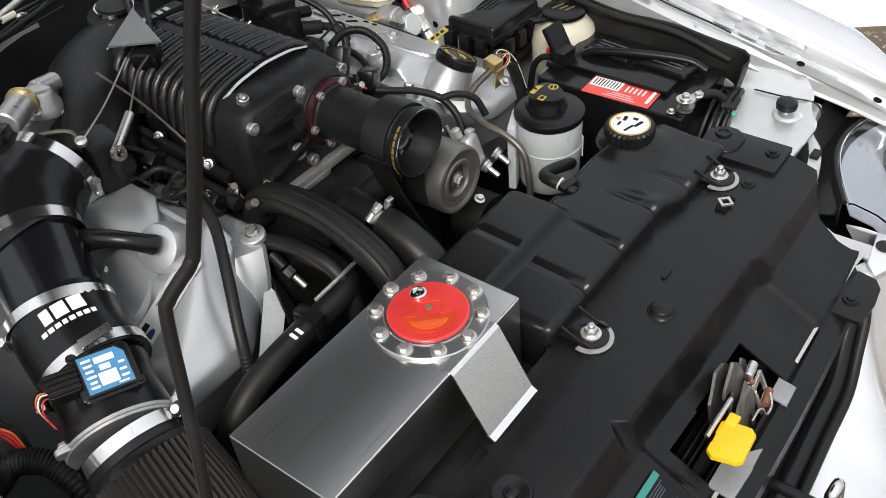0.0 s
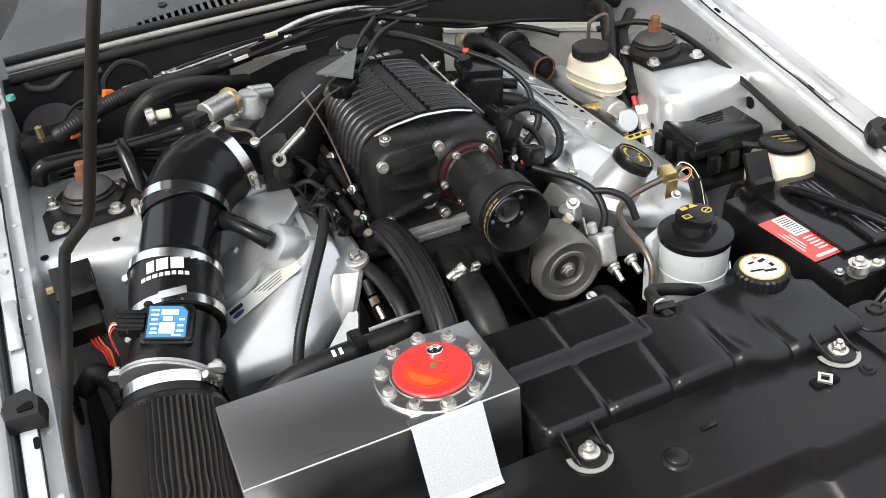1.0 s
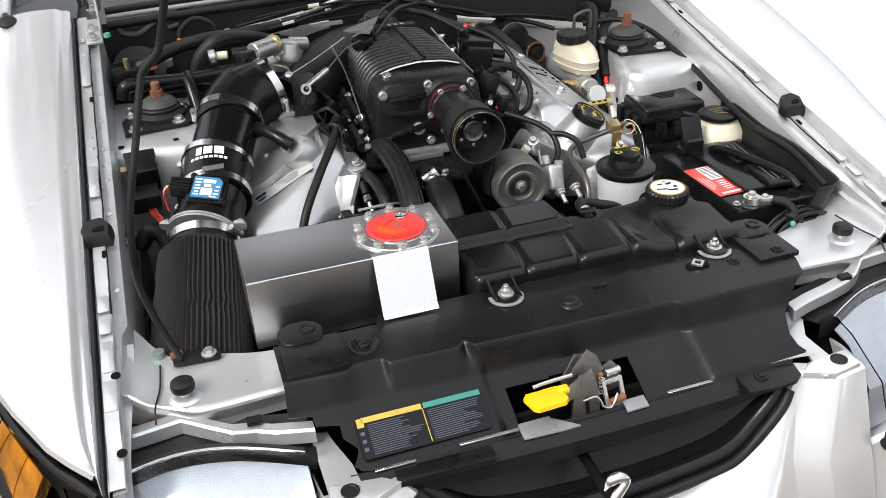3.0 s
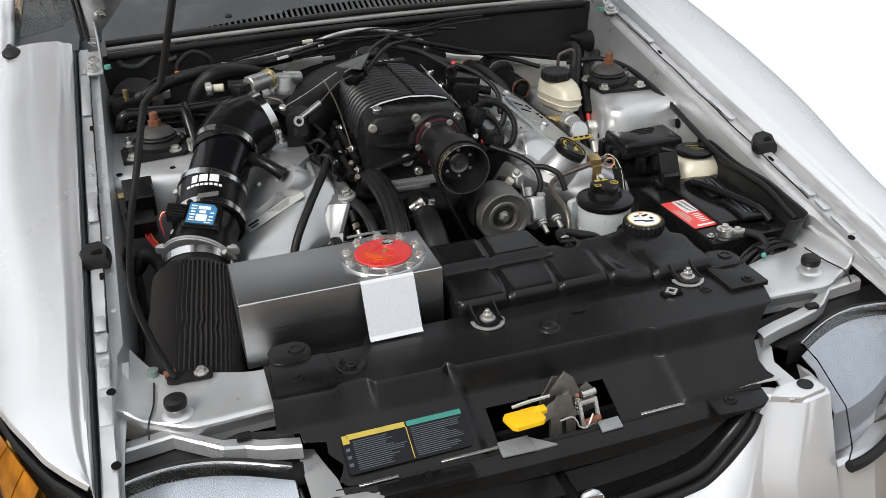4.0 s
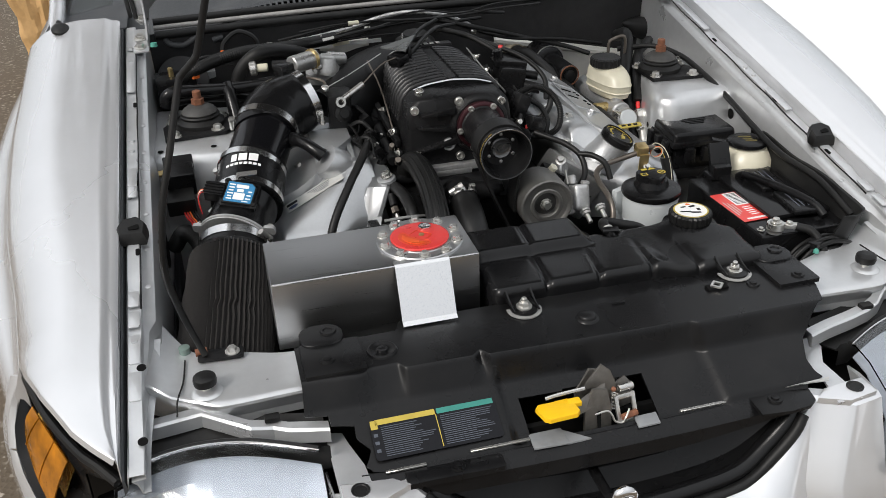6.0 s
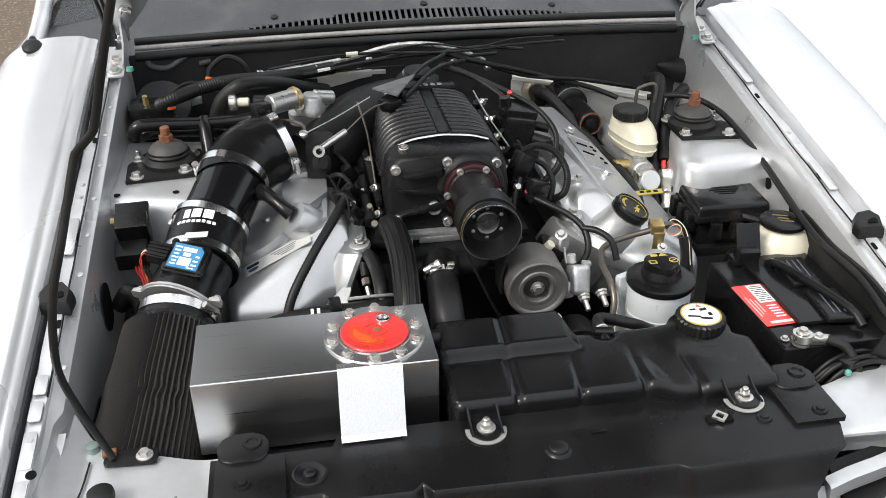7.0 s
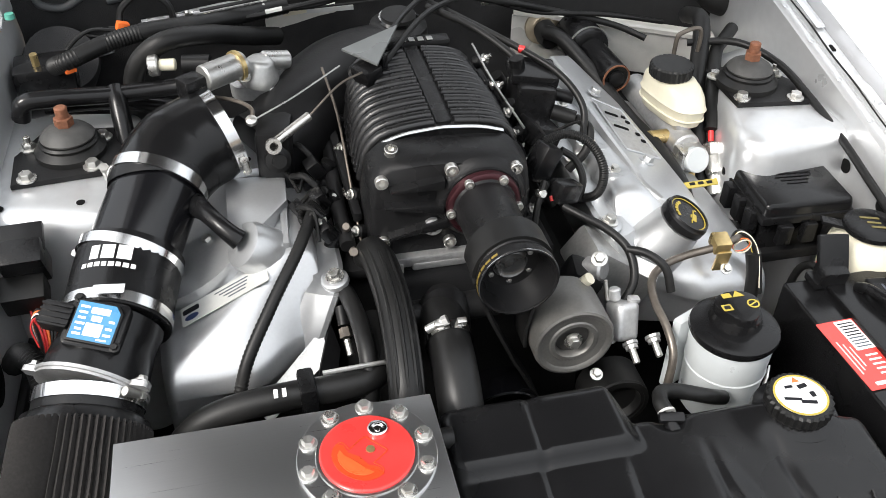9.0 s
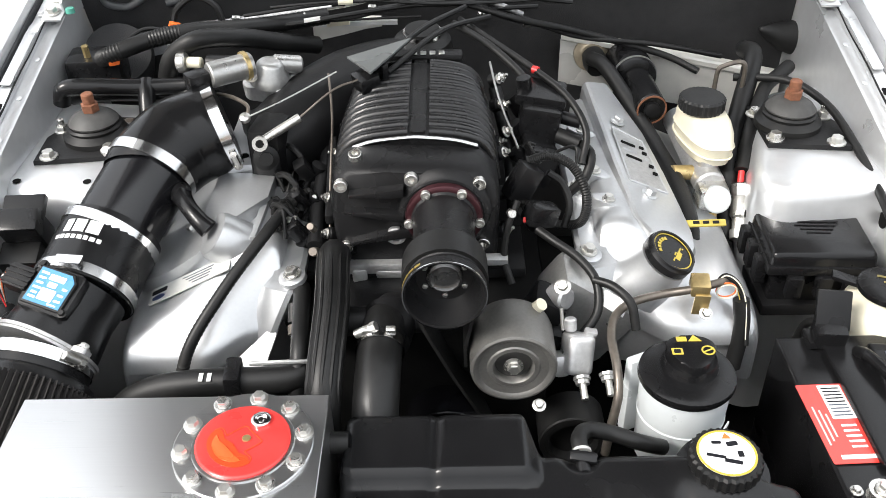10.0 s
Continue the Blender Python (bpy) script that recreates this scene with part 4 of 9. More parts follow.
        for k in (5, 11):
            part("lens_rib", tube(B(), [Vector(p) + Vector((0, -0.001, 0.001)) for p in lens[k]], 0.0008, 6, 4), AMBER, tl, "moulded lens rib")
        part("signal_surround", rings(B(), sur, closed=False), SATIN, car, "black surround of the turn signal", thick=0.003, degrees=60)
        trim = [(mx(s, -0.679), -0.140, 0.744), (mx(s, -0.704), -0.108, 0.751), (mx(s, -0.732), -0.076, 0.758), (mx(s, -0.776), 0.000, 0.768), (mx(s, -0.806), 0.070, 0.778), (mx(s, -0.820), 0.112, 0.777)]
        part("headlight_gap", tube(B(), trim, 0.0065, 8), RUBBER, car, "black gap trim along the fender edge")
        corner = ((0.775, -0.815, 0.113, -0.832, 0.114, -0.842, 0.117), (0.737, -0.838, 0.105, -0.850, 0.108, -0.8565, 0.116), (0.70, -0.850, 0.090, -0.862, 0.100, -0.871, 0.116), (0.668, -0.8535, 0.076, -0.867, 0.092, -0.878, 0.118), (0.665, -0.8535, 0.075, -0.867, 0.091, -0.878, 0.118), (0.635, -0.848, 0.055, -0.866, 0.075, -0.880, 0.116), (0.60, -0.838, 0.040, -0.862, 0.062, -0.880, 0.114), (0.50, -0.81, -0.020, -0.845, 0.010, -0.872, 0.111), (0.32, -0.79, -0.05, -0.825, -0.02, -0.862, 0.111))
        for name, span, words in (("fender_nose", corner[:4], "silver front end of the fender"), ("bumper_corner", corner[4:], "silver bumper corner")):
            loops = []
            for z, x1, y1, x2, y2, x3, y3 in span:
                loops.append([(mx(s, x1), y1, z), (mx(s, (x1 + x2) / 2 - 0.004), (y1 + y2) / 2 - 0.003, z), (mx(s, x2), y2, z), (mx(s, (x2 + x3) / 2 - 0.003), (y2 + y3) / 2, z), (mx(s, x3), y3, z)])
            part(name, rings(B(), loops, closed=False), PAINT, car, words, thick=0.003, degrees=60)
        part("wheel", lathe(B(), (mx(s, -0.70), 0.72, 0.325), (s, 0, 0), [(-0.02, 0.12), (0.0, 0.32), (0.03, 0.325), (0.18, 0.325), (0.205, 0.30), (0.2, 0.22), (0.17, 0.08)], 36), RUBBER, car, "black tyre in the wheel arch")
    part("apron_opening", prism(B(), rounded(0.15, 0.17, 0.05), 0, 0.002, pose(-0.6025, 0.215, 0.665, 90, 0, 90), 0.0005), DARK, car, "dark opening in the inner fender")
    part("apron_hole", prism(B(), rounded(0.060, 0.085, 0.028), 0, 0.002, pose(-0.6125, 0.455, 0.785, 90, 0, 90), 0.0005), DARK, car, "dark oval hole in the inner fender")
    # plain sheet added to close the bay, its black standing for deep shade
    part("bay_floor", box(B(), (MID, 0.5, 0.40), (1.3, 1.4, 0.02), bev=0.002), DARK, car, "engine bay floor with its deep shade put in as near-black")
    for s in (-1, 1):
        # left wall is black to paint in the deep shade beside the air filter
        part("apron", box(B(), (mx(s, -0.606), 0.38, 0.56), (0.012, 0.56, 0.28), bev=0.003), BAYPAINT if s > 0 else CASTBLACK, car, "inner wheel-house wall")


bumper()


# ---- front: cover over the radiator, latch, decals ----
RIBBED = surface("black_ribs", (0.010, 0.010, 0.0105), 0.27, 0, 150, 0.15, bump=0.12, bump_scale=1500, spec=0.5)


CREASE = [(-0.42, -0.064), (-0.331, -0.072), (-0.321, -0.060), (-0.277, -0.058), (-0.268, -0.073), (-0.166, -0.075), (-0.152, -0.061), (-0.141, -0.079), (0.0, -0.083), (0.180, -0.087), (0.192, -0.096), (0.44, -0.096)]
FOOT = [(-0.42, -0.088), (-0.14, -0.098), (-0.128, -0.092), (0.05, -0.100), (0.185, -0.101), (0.20, -0.112), (0.44, -0.114)]


def crease(x):
    """The upper edge of the step across the cover, with its small jogs."""
    return knot(CREASE, x)[0]


def foot(x):
    """The lower edge of that step."""
    return knot(FOOT, x)[0]


def cover_z(x, y):
    c, f = crease(x), foot(x)
    low = 0.756 - 0.005 * step(-0.146, -0.128, x) * step(0.209, 0.189, x)
    if y >= c:
        z = 0.797 - 0.004 * step(0.0, 0.05, y)
    elif y >= f:
        z = 0.797 - (0.797 - low) * (c - y) / (c - f)
    else:
        z = low - 0.50 * (f - y)
    return z - 0.005 * step(-0.187, -0.191, y)


def cover_soft(x, y):
    """The same with the creases rounded."""
    return sum(cover_z(x, y + d) for d in (-0.0026, -0.0013, 0.0, 0.0013, 0.0026)) / 5


def between(knots, y):
    for (a, p), (b, q) in zip(knots, knots[1:]):
        if a >= y >= b:
            return p + (q - p) * (a - y) / (a - b)
    return knots[-1][1] if y < knots[-1][0] else knots[0][1]


COVER_R = [(0.06, 0.385), (0.04, 0.415), (0.0, 0.436), (-0.05, 0.428), (-0.09, 0.412), (-0.105, 0.385), (-0.123, 0.362), (-0.155, 0.350), (-0.174, 0.353), (-0.186, 0.362), (-0.189, 0.334), (-0.208, 0.322)]
COVER_L = [(0.06, -0.42), (-0.07, -0.420), (-0.090, -0.423), (-0.094, -0.390), (-0.109, -0.388), (-0.114, -0.356), (-0.132, -0.357), (-0.152, -0.340), (-0.163, -0.345), (-0.172, -0.351), (-0.182, -0.342), (-0.187, -0.307), (-0.208, -0.305)]


def cover_sheet():
    """The sheet's rows follow its creases, so that these stay crisp; its ends follow the worn outline."""
    xs = spread(-0.30, 0.30, 201)
    cols = [(-1, k / 12) for k in range(12)] + [(0, x) for x in xs] + [(1, k / 12) for k in range(1, 13)]
    bm = B()
    made = []
    for part_no, n in ((0, 22), (1, 14), (2, 14), (3, 38)):
        for k in range(n):
            t = k / n
            row = []
            for kind, q in cols:
                x = q if kind == 0 else (-0.42 + 0.12 * q if kind < 0 else 0.30 + 0.12 * q)
                c = crease(x)
                back = 0.030 + 0.026 * step(-0.262, -0.250, x)
                stops = (back, c + 0.006, (c + foot(x)) / 2, foot(x) - 0.006, -0.208)
                y = stops[part_no] + (stops[part_no + 1] - stops[part_no]) * t
                if kind < 0:
                    x = between(COVER_L, y) + (-0.30 - between(COVER_L, y)) * q
                elif kind > 0:
                    x = 0.30 + (between(COVER_R, y) - 0.30) * q
                row.append(bm.verts.new((x, y, cover_soft(x, y))))
            made.append(row)
    for a, b in zip(made, made[1:]):
        for i in range(len(cols) - 1):
            x, y = (a[i].co.x + b[i + 1].co.x) / 2, (a[i].co.y + b[i].co.y) / 2
            if not (-0.111 < x < 0.087 and -0.184 < y < -0.120):
                bm.faces.new((a[i], a[i + 1], b[i + 1], b[i]))
    bmesh.ops.delete(bm, geom=[v for v in bm.verts if not v.link_faces], context="VERTS")
    return bm


def radiator_cover():
    t = thing("radiator_cover", "black moulded plastic cover over the radiator support", "radiator cover", (0, -0.09, 0.72))
    bm = cover_sheet()
    part("panel", bm, PLASTIC, t, "black grained plastic panel", thick=0.004, degrees=40)
    # front beam with its fasteners
    loops = []
    for x in spread(-0.36, 0.300, 36):
        u = (x - MID) / 0.36
        y, deep = -0.194 + 0.012 * u * u, 0.024 - 0.016 * step(0.2, 0.9, u)
        loops.append([(x, y + 0.008, 0.703), (x, y, 0.7085), (x, y - 0.018, 0.704), (x, y - 0.026, 0.698), (x, y - 0.028, 0.698 - deep), (x, y - 0.018, 0.695 - deep), (x, y + 0.02, 0.692 - deep)])
    part("front_beam", rings(B(), loops, closed=False), PLASTIC, t, "black plastic front beam", thick=0.003)
    for x, y, z in ((-0.228, -0.204, 0.7095), (0.266, -0.206, 0.7130), (-0.377, -0.031, 0.8035), (0.411, -0.024, 0.8035), (0.331, -0.020, 0.797)):
        bm = lathe(B(), (x, y, z), (0, 0, 1), [(0, 0.011), (0.003, 0.010), (0.003, 0.006), (0.0055, 0.0055), (0.006, 0.002)], 20)
        part("push_pin", bm, PLASTIC, t, "black plastic push pin")
    for x, y, w in ((-0.298, -0.1865, 0.058), (-0.160, -0.1835, 0.088), (0.174, -0.1855, 0.106)):
        part("slot_edge", box(B(), (x, y, cover_z(x, y) + 0.0015), (w, 0.005, 0.003), (0, 0, 0), 0.0005, 1), STEEL, t, "bare metal edge through a slot")
    part("tab", prism(B(), [(0.232, -0.181), (0.330, -0.196), (0.325, -0.222), (0.309, -0.233), (0.277, -0.236), (0.230, -0.231)][::-1], 0.707, 0.7125, None, 0.001), PLASTIC, t)
    part("tab", prism(B(), rounded(0.140, 0.028, 0.004), 0.700, 0.7090, pose(-0.232, -0.206, 0, 0, 0, -1), 0.001), PLASTIC, t)
    part("slot_edge", prism(B(), [(0.292, -0.1895), (0.334, -0.1905), (0.366, -0.194), (0.372, -0.186)], 0.7165, 0.7185), STEEL, t, "bare metal edge through a slot")
    part("swage", lathe(B(), (-0.293, -0.021, 0.7965), (0, 0, 1), [(0, 0.024), (0.0035, 0.0225), (0.0045, 0.020), (0.003, 0.016), (0.0012, 0.012), (0.0012, 0.009), (0.005, 0.008), (0.0065, 0.006), (0.0068, 0.001)], 36), PLASTIC, t, "round moulded swage with a knob")
    part("swage", lathe(B(), (0.033, -0.032, 0.7965), (0, 0, 1), [(0, 0.019), (0.003, 0.017), (0.004, 0.0145), (0.0075, 0.0135), (0.009, 0.0115), (0.0093, 0.001)], 36), PLASTIC, t, "raised round boss")
    part("swage", box(B(), (0.097, -0.007, 0.7985), (0.022, 0.006, 0.003), bev=0.0014), PLASTIC, t, "small raised moulding mark")
    # corner plates and moulded lugs with their bosses
    for x, y, w, h in ((-0.368, -0.022, 0.090, 0.084), (0.403, 0.002, 0.074, 0.092)):
        part("corner_plate", prism(B(), rounded(w, h, 0.003), 0.796, 0.8032, pose(x, y, 0), 0.0012), PLASTIC, t, "raised square corner plate")
    for x, y in ((-0.377, 0.036), (0.408, 0.052)):
        part("lug", prism(B(), rounded(0.066, 0.056, 0.020), 0.765, 0.806, pose(x, y, 0), 0.004, 3), PLASTIC, t, "rounded black moulded lug")
        part("lug_boss", lathe(B(), (x + 0.012, y + 0.006, 0.8062), (0, 0, 1), [(0, 0.013), (0.003, 0.012), (0.003, 0.008), (0.001, 0.007)], 20), PLASTIC, t)
    part("clip", lathe(B(), (0.269, -0.012, 0.8015), (0, 0, 1), [(0, 0.0125), (0.003, 0.0125), (0.003, 0.0070), (0, 0.0070)], 4, cap=False), STEEL, t, "small bright square spring clip", degrees=20)
    part("socket", box(B(), (0.269, -0.012, 0.7985), (0.036, 0.016, 0.006), bev=0.002), DARK, t, "dark socket round the clip")
    return t


radiator_cover()


def warning_decal():
    """Yellow and teal headed decal with dark panels of small unreadable print."""
    z = lambda y: cover_z(-0.25, y) + 0.0045
    t = thing("warning_decal", "dark decal with yellow and teal headings on the black cover", "decal", (-0.243, -0.146, 0.73))
    y0, tilt = -0.146, math.degrees(math.atan((cover_z(-0.25, -0.13) - cover_z(-0.25, -0.16)) / 0.03))
    base = pose(-0.243, y0, z(y0) + 0.0005, tilt)

    def flat(name, x, y, w, h, mat, up, label=""):
        part(name, prism(B(), rounded(w, h * 0.84, min(w, h) * 0.08), 0, 0.0004, base @ pose(x, y * 0.84, up)), mat, t, label)

    flat("sheet", 0, 0, 0.186, 0.074, LABELDARK, 0, "dark printed sheet")
    flat("heading", -0.041, 0.031, 0.088, 0.010, YELLOWP, 0.0005, "yellow heading band")
    flat("heading", 0.048, 0.031, 0.085, 0.010, TEAL, 0.0005, "teal heading band")
    flat("symbol", -0.087, 0.027, 0.010, 0.016, YELLOWP, 0.0005, "yellow warning symbol")
    rnd = random.Random(4)
    for k in range(3):
        flat("symbol", -0.087, 0.008 - 0.014 * k, 0.006, 0.006, GREYP, 0.0005)
    for cx, w in ((-0.038, 0.08), (0.049, 0.08)):
        for k in range(15):
            ww = w * rnd.uniform(0.55, 1)
            flat("text_bar", cx - (w - ww) / 2, 0.021 - 0.0037 * k, ww, 0.0013, GREYP, 0.0005)
    flat("rule", 0.0035, -0.004, 0.0012, 0.06, YELLOWP, 0.0006)


warning_decal()


def hood_latch():
    t = thing("hood_latch", "worn steel hood latch with a yellow release tab", "hood latch", (-0.02, -0.17, 0.70))
    part("rear_plate", prism(B(), [(-0.030, 0), (0.045, 0), (0.045, 0.05), (0.02, 0.075), (-0.005, 0.082), (-0.02, 0.06), (-0.030, 0.05)], -0.002, 0.002, pose(0.004, -0.136, 0.69, 80, 0, 4), 0.0008), LATCHMETAL, t)
    part("hook", prism(B(), [(-0.022, 0.0), (0.012, 0.0), (0.018, 0.03), (0.024, 0.062), (0.016, 0.084), (0.002, 0.096), (-0.022, 0.070), (-0.026, 0.058), (-0.012, 0.062), (-0.002, 0.052), (-0.014, 0.03)], -0.002, 0.002, pose(0.008, -0.156, 0.692, 78, 0, -3), 0.0008), LATCHMETAL, t)
    part("lock_plate", prism(B(), [(-0.026, 0), (0.018, 0), (0.020, 0.048), (0.014, 0.078), (-0.008, 0.082), (-0.022, 0.050)], -0.003, 0.003, pose(-0.004, -0.178, 0.684, 79, 0, 2), 0.001), LATCHMETAL, t, "worn grey lock plate")
    part("slot", prism(B(), rounded(0.006, 0.030, 0.0028), 0.0031, 0.0035, pose(-0.006, -0.174, 0.716, 79, 0, 2)), DARK, t, "dark slot in the lock plate")
    part("side_arm", prism(B(), [(-0.046, -0.006), (0.006, 0.010), (0.010, 0.036), (-0.040, 0.016)], -0.0015, 0.0015, pose(0.0, -0.171, 0.734, 66, 0, 2), 0.0006), LATCHMETAL, t, "flat grey arm towards the tab")
    part("rear_shoulder", prism(B(), [(-0.016, 0), (0.016, 0), (0.020, 0.030), (0.008, 0.046), (-0.012, 0.040)], -0.0015, 0.0015, pose(0.046, -0.150, 0.712, 72, 0, 14), 0.0006), LATCHMETAL, t)
    # pale zinc frame beside the plates, with its window
    zinc = pose(0.040, -0.170, 0.722, 66, 0, 6)
    for c, d in (((-0.014, 0.0), (0.006, 0.046)), ((0.014, 0.004), (0.006, 0.040)), ((0.0, 0.020), (0.024, 0.007)), ((0.0, -0.014), (0.024, 0.012))):
        part("zinc_frame", prism(B(), [(c[0] + x, c[1] + y) for x, y in rounded(d[0], d[1], 0.0015, 3)], -0.002, 0.002, zinc, 0.0008), STEEL, t, "pale zinc frame beside the plates")
    part("roller", cyl(B(), (0.034, -0.152, 0.747), (0.058, -0.149, 0.747), 0.006, n=18, bev=0.001), STEEL, t, "bright roller")
    part("pin", cyl(B(), (0.030, -0.180, 0.716), (0.054, -0.176, 0.718), 0.005, n=14), COPPER, t, "rusty rivet pin")
    part("rusty_rivet", lathe(B(), (0.022, -0.160, 0.754), (0, -0.4, 1), [(0, 0.004), (0.003, 0.0035), (0.004, 0.002)], 14), COPPER, t, "rusty rivet")
    part("spring", tube(B(), [(0.026 + 0.005 * math.cos(k * 1.1), -0.158 + 0.005 * math.sin(k * 1.1), 0.716 + 0.0011 * k) for k in range(28)], 0.0013, 6, 2), STEEL, t, "small coil spring")
    part("spring_wire", tube(B(), [(-0.014, -0.1795, 0.731), (0.004, -0.1805, 0.734), (0.011, -0.184, 0.728), (0.015, -0.187, 0.718), (0.026, -0.188, 0.714), (0.032, -0.187, 0.722), (0.040, -0.180, 0.730)], 0.0015, 8), STEEL, t, "bent bright spring wire")
    part("striker_rod", tube(B(), [(-0.080, -0.149, 0.752), (-0.058, -0.150, 0.756), (-0.02, -0.152, 0.760)], 0.0032, 8), STEEL, t, "bright steel rod")
    bm = prism(B(), [(-0.029, 0.013), (-0.022, 0.021), (-0.010, 0.021), (-0.004, 0.017), (0.004, 0.021), (0.024, 0.021), (0.029, 0.015), (0.029, -0.014), (0.022, -0.021), (-0.020, -0.021), (-0.026, -0.015)][::-1], 0, 0.007, pose(-0.071, -0.176, 0.745, -6, 0, 3), 0.002)
    part("release_tab", bm, YELLOW, t, "yellow plastic release tab")
    part("tab_neck", box(B(), (-0.041, -0.164, 0.748), (0.02, 0.014, 0.008), bev=0.002), YELLOW, t)
    for outline, z in (([(-0.113, -0.170), (-0.063, -0.170), (-0.063, -0.204), (-0.115, -0.202)], 0.7105), ([(-0.063, -0.172), (-0.028, -0.202), (-0.064, -0.203)], 0.7090), ([(0.050, -0.178), (0.085, -0.177), (0.081, -0.201), (0.046, -0.202)], 0.7105)):
        part("bracket", prism(B(), outline[::-1], z - 0.002, z + 0.001, None, 0.0006), GREYPAINT, t, "grey painted bracket below the latch")
    for k in range(7):
        part("fin", box(B(), (-0.012, -0.126 - 0.009 * k, 0.684), (0.19, 0.003, 0.010), bev=0.0006, seg=1), RUBBER, t, "black plastic grille fin")
    # black sheet stands in for the shade under the fins
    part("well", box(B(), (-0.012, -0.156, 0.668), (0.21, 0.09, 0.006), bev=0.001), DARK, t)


hood_latch()


def radiator():
    t = thing("radiator", "black radiator and fan shroud standing behind the cover", "radiator", (0, 0.1, 0.42))
    part("core", box(B(), (0.0, 0.075, 0.58), (0.80, 0.05, 0.33), bev=0.006), RUBBER, t)
    part("fan_shroud", box(B(), (0.02, 0.14, 0.58), (0.66, 0.05, 0.30), bev=0.02), SATIN, t, "black plastic fan shroud")
    part("support_beam", box(B(), (0.02, 0.02, 0.745), (0.84, 0.07, 0.05), bev=0.006), CASTBLACK, t)


radiator()


# ---- tank with the red cap ----
def ice_tank():
    x0, x1, y0, y1, z0, z1 = -0.440, -0.106, 0.088, 0.234, 0.755, 0.875
    t = thing("metal_tank", "brushed aluminium reservoir tank with a red filler cap", "tank", ((x0 + x1) / 2, 0.16, z0))
    bm = B()
    box(bm, ((x0 + x1) / 2, (y0 + y1) / 2, (z0 + z1) / 2), (x1 - x0, y1 - y0, z1 - z0), bev=0.0022, seg=3)
    part("tank_body", bm, BRUSHX, t, degrees=30)
    weld = [(x, y0 + 0.0008, z1 - 0.0008) for x in spread(x0 + 0.003, x1 - 0.003, 8)]
    part("front_seam", tube(B(), weld, 0.0015, 8, 2), CHROME, t, "bright polished front edge")
    out = [[(-0.246, 0.100, 0.8775), (-0.158, 0.100, 0.8775)], [(-0.246, 0.088, 0.8775), (-0.157, 0.088, 0.8775)], [(-0.246, 0.083, 0.874), (-0.157, 0.083, 0.874)], [(-0.248, 0.038, 0.802), (-0.160, 0.038, 0.802)], [(-0.248, 0.030, 0.798), (-0.160, 0.030, 0.798)]]
    part("mounting_tab", rings(B(), out, closed=False), BRUSHZ, t, "bright bent mounting tab", thick=0.0025, degrees=20)
    c = Vector((-0.187, 0.162, z1))
    part("flange", lathe(B(), c, (0, 0, 1), [(0, 0.072), (0.003, 0.072), (0.0042, 0.0708), (0.0042, 0.053), (0.006, 0.052), (0.006, 0.049), (0.001, 0.049)], 64), BRUSHX, t, "round filler flange")
    cap = part("filler_cap", lathe(B(), c + Vector((0, 0, 0.0012)), (0, 0, 1), [(0, 0.0488), (0.0062, 0.0488), (0.0074, 0.0476), (0.0076, 0.046), (0.0070, 0.0), (0.0069, 0.0)], 64), RED, t, "red anodised filler cap")
    for k in range(10):
        a = radians(84 + 36 * k)
        p = c + Vector((math.cos(a) * 0.0625, math.sin(a) * 0.0625, 0.0043))
        bolt(p, (0, 0, 1), 0.0068, t)
    # key lock and fold-down handle in a recess
    lk = Vector((-0.172, 0.188, z1 + 0.0088))
    part("lock", lathe(B(), lk, (0, 0, 1), [(0, 0.0105), (0.003, 0.0105), (0.004, 0.009), (0.004, 0.0065), (0.001, 0.006), (0.001, 0.003), (0.003, 0.0028)], 28), CHROME, cap, "round chrome key lock")
    m = pose(c.x, c.y, z1 + 0.0086, 0, 0, -49)
    arc = [(0.031 * math.cos(q), -0.012 + 0.024 * math.sin(q)) for q in [radians(w) for w in range(180, 361, 12)]]
    rec = arc + [(0.030, -0.010), (0.022, -0.008), (0.012, -0.012), (-0.002, -0.010), (-0.014, -0.013), (-0.024, -0.009)]
    part("handle_recess", prism(B(), rec, 0, 0.0006, m), REDDEEP, cap, "orange-red handle recess")
    hand = [(0.023 * math.cos(q), -0.014 + 0.017 * math.sin(q)) for q in [radians(w) for w in range(186, 355, 12)]] + [(0.012, -0.018), (-0.004, -0.017), (-0.014, -0.019)]
    part("handle", prism(B(), hand, 0.0007, 0.0016, m, 0.0004), ORANGERED, cap, "fold-down handle")
    for line in ([(-0.016, -0.009), (-0.0145, 0.012), (-0.006, 0.013)], [(-0.006, 0.013), (0.010, 0.014), (0.0155, 0.012), (0.0145, -0.007)], [(-0.031, -0.014), (-0.028, -0.007), (-0.016, -0.009)], [(0.0145, -0.007), (0.026, -0.006), (0.031, -0.012)]):
        part("groove", tube(B(), [m @ Vector((x, y, 0.0003)) for x, y in line], 0.0007, 6, 3), REDDEEP, cap, "fine groove round the handle")
    part("pivot", lathe(B(), m @ Vector((0.001, 0.004, 0.0002)), (0, 0, 1), [(0, 0.0048), (0.0012, 0.0045), (0.0014, 0.002)], 16), BRASSY, cap, "small brass pivot")
    part("fitting", cyl(B(), (x1, 0.205, 0.83), (x1 + 0.02, 0.205, 0.83), 0.012), RUBBER, t, "black hose fitting")
    return t


ice_tank()


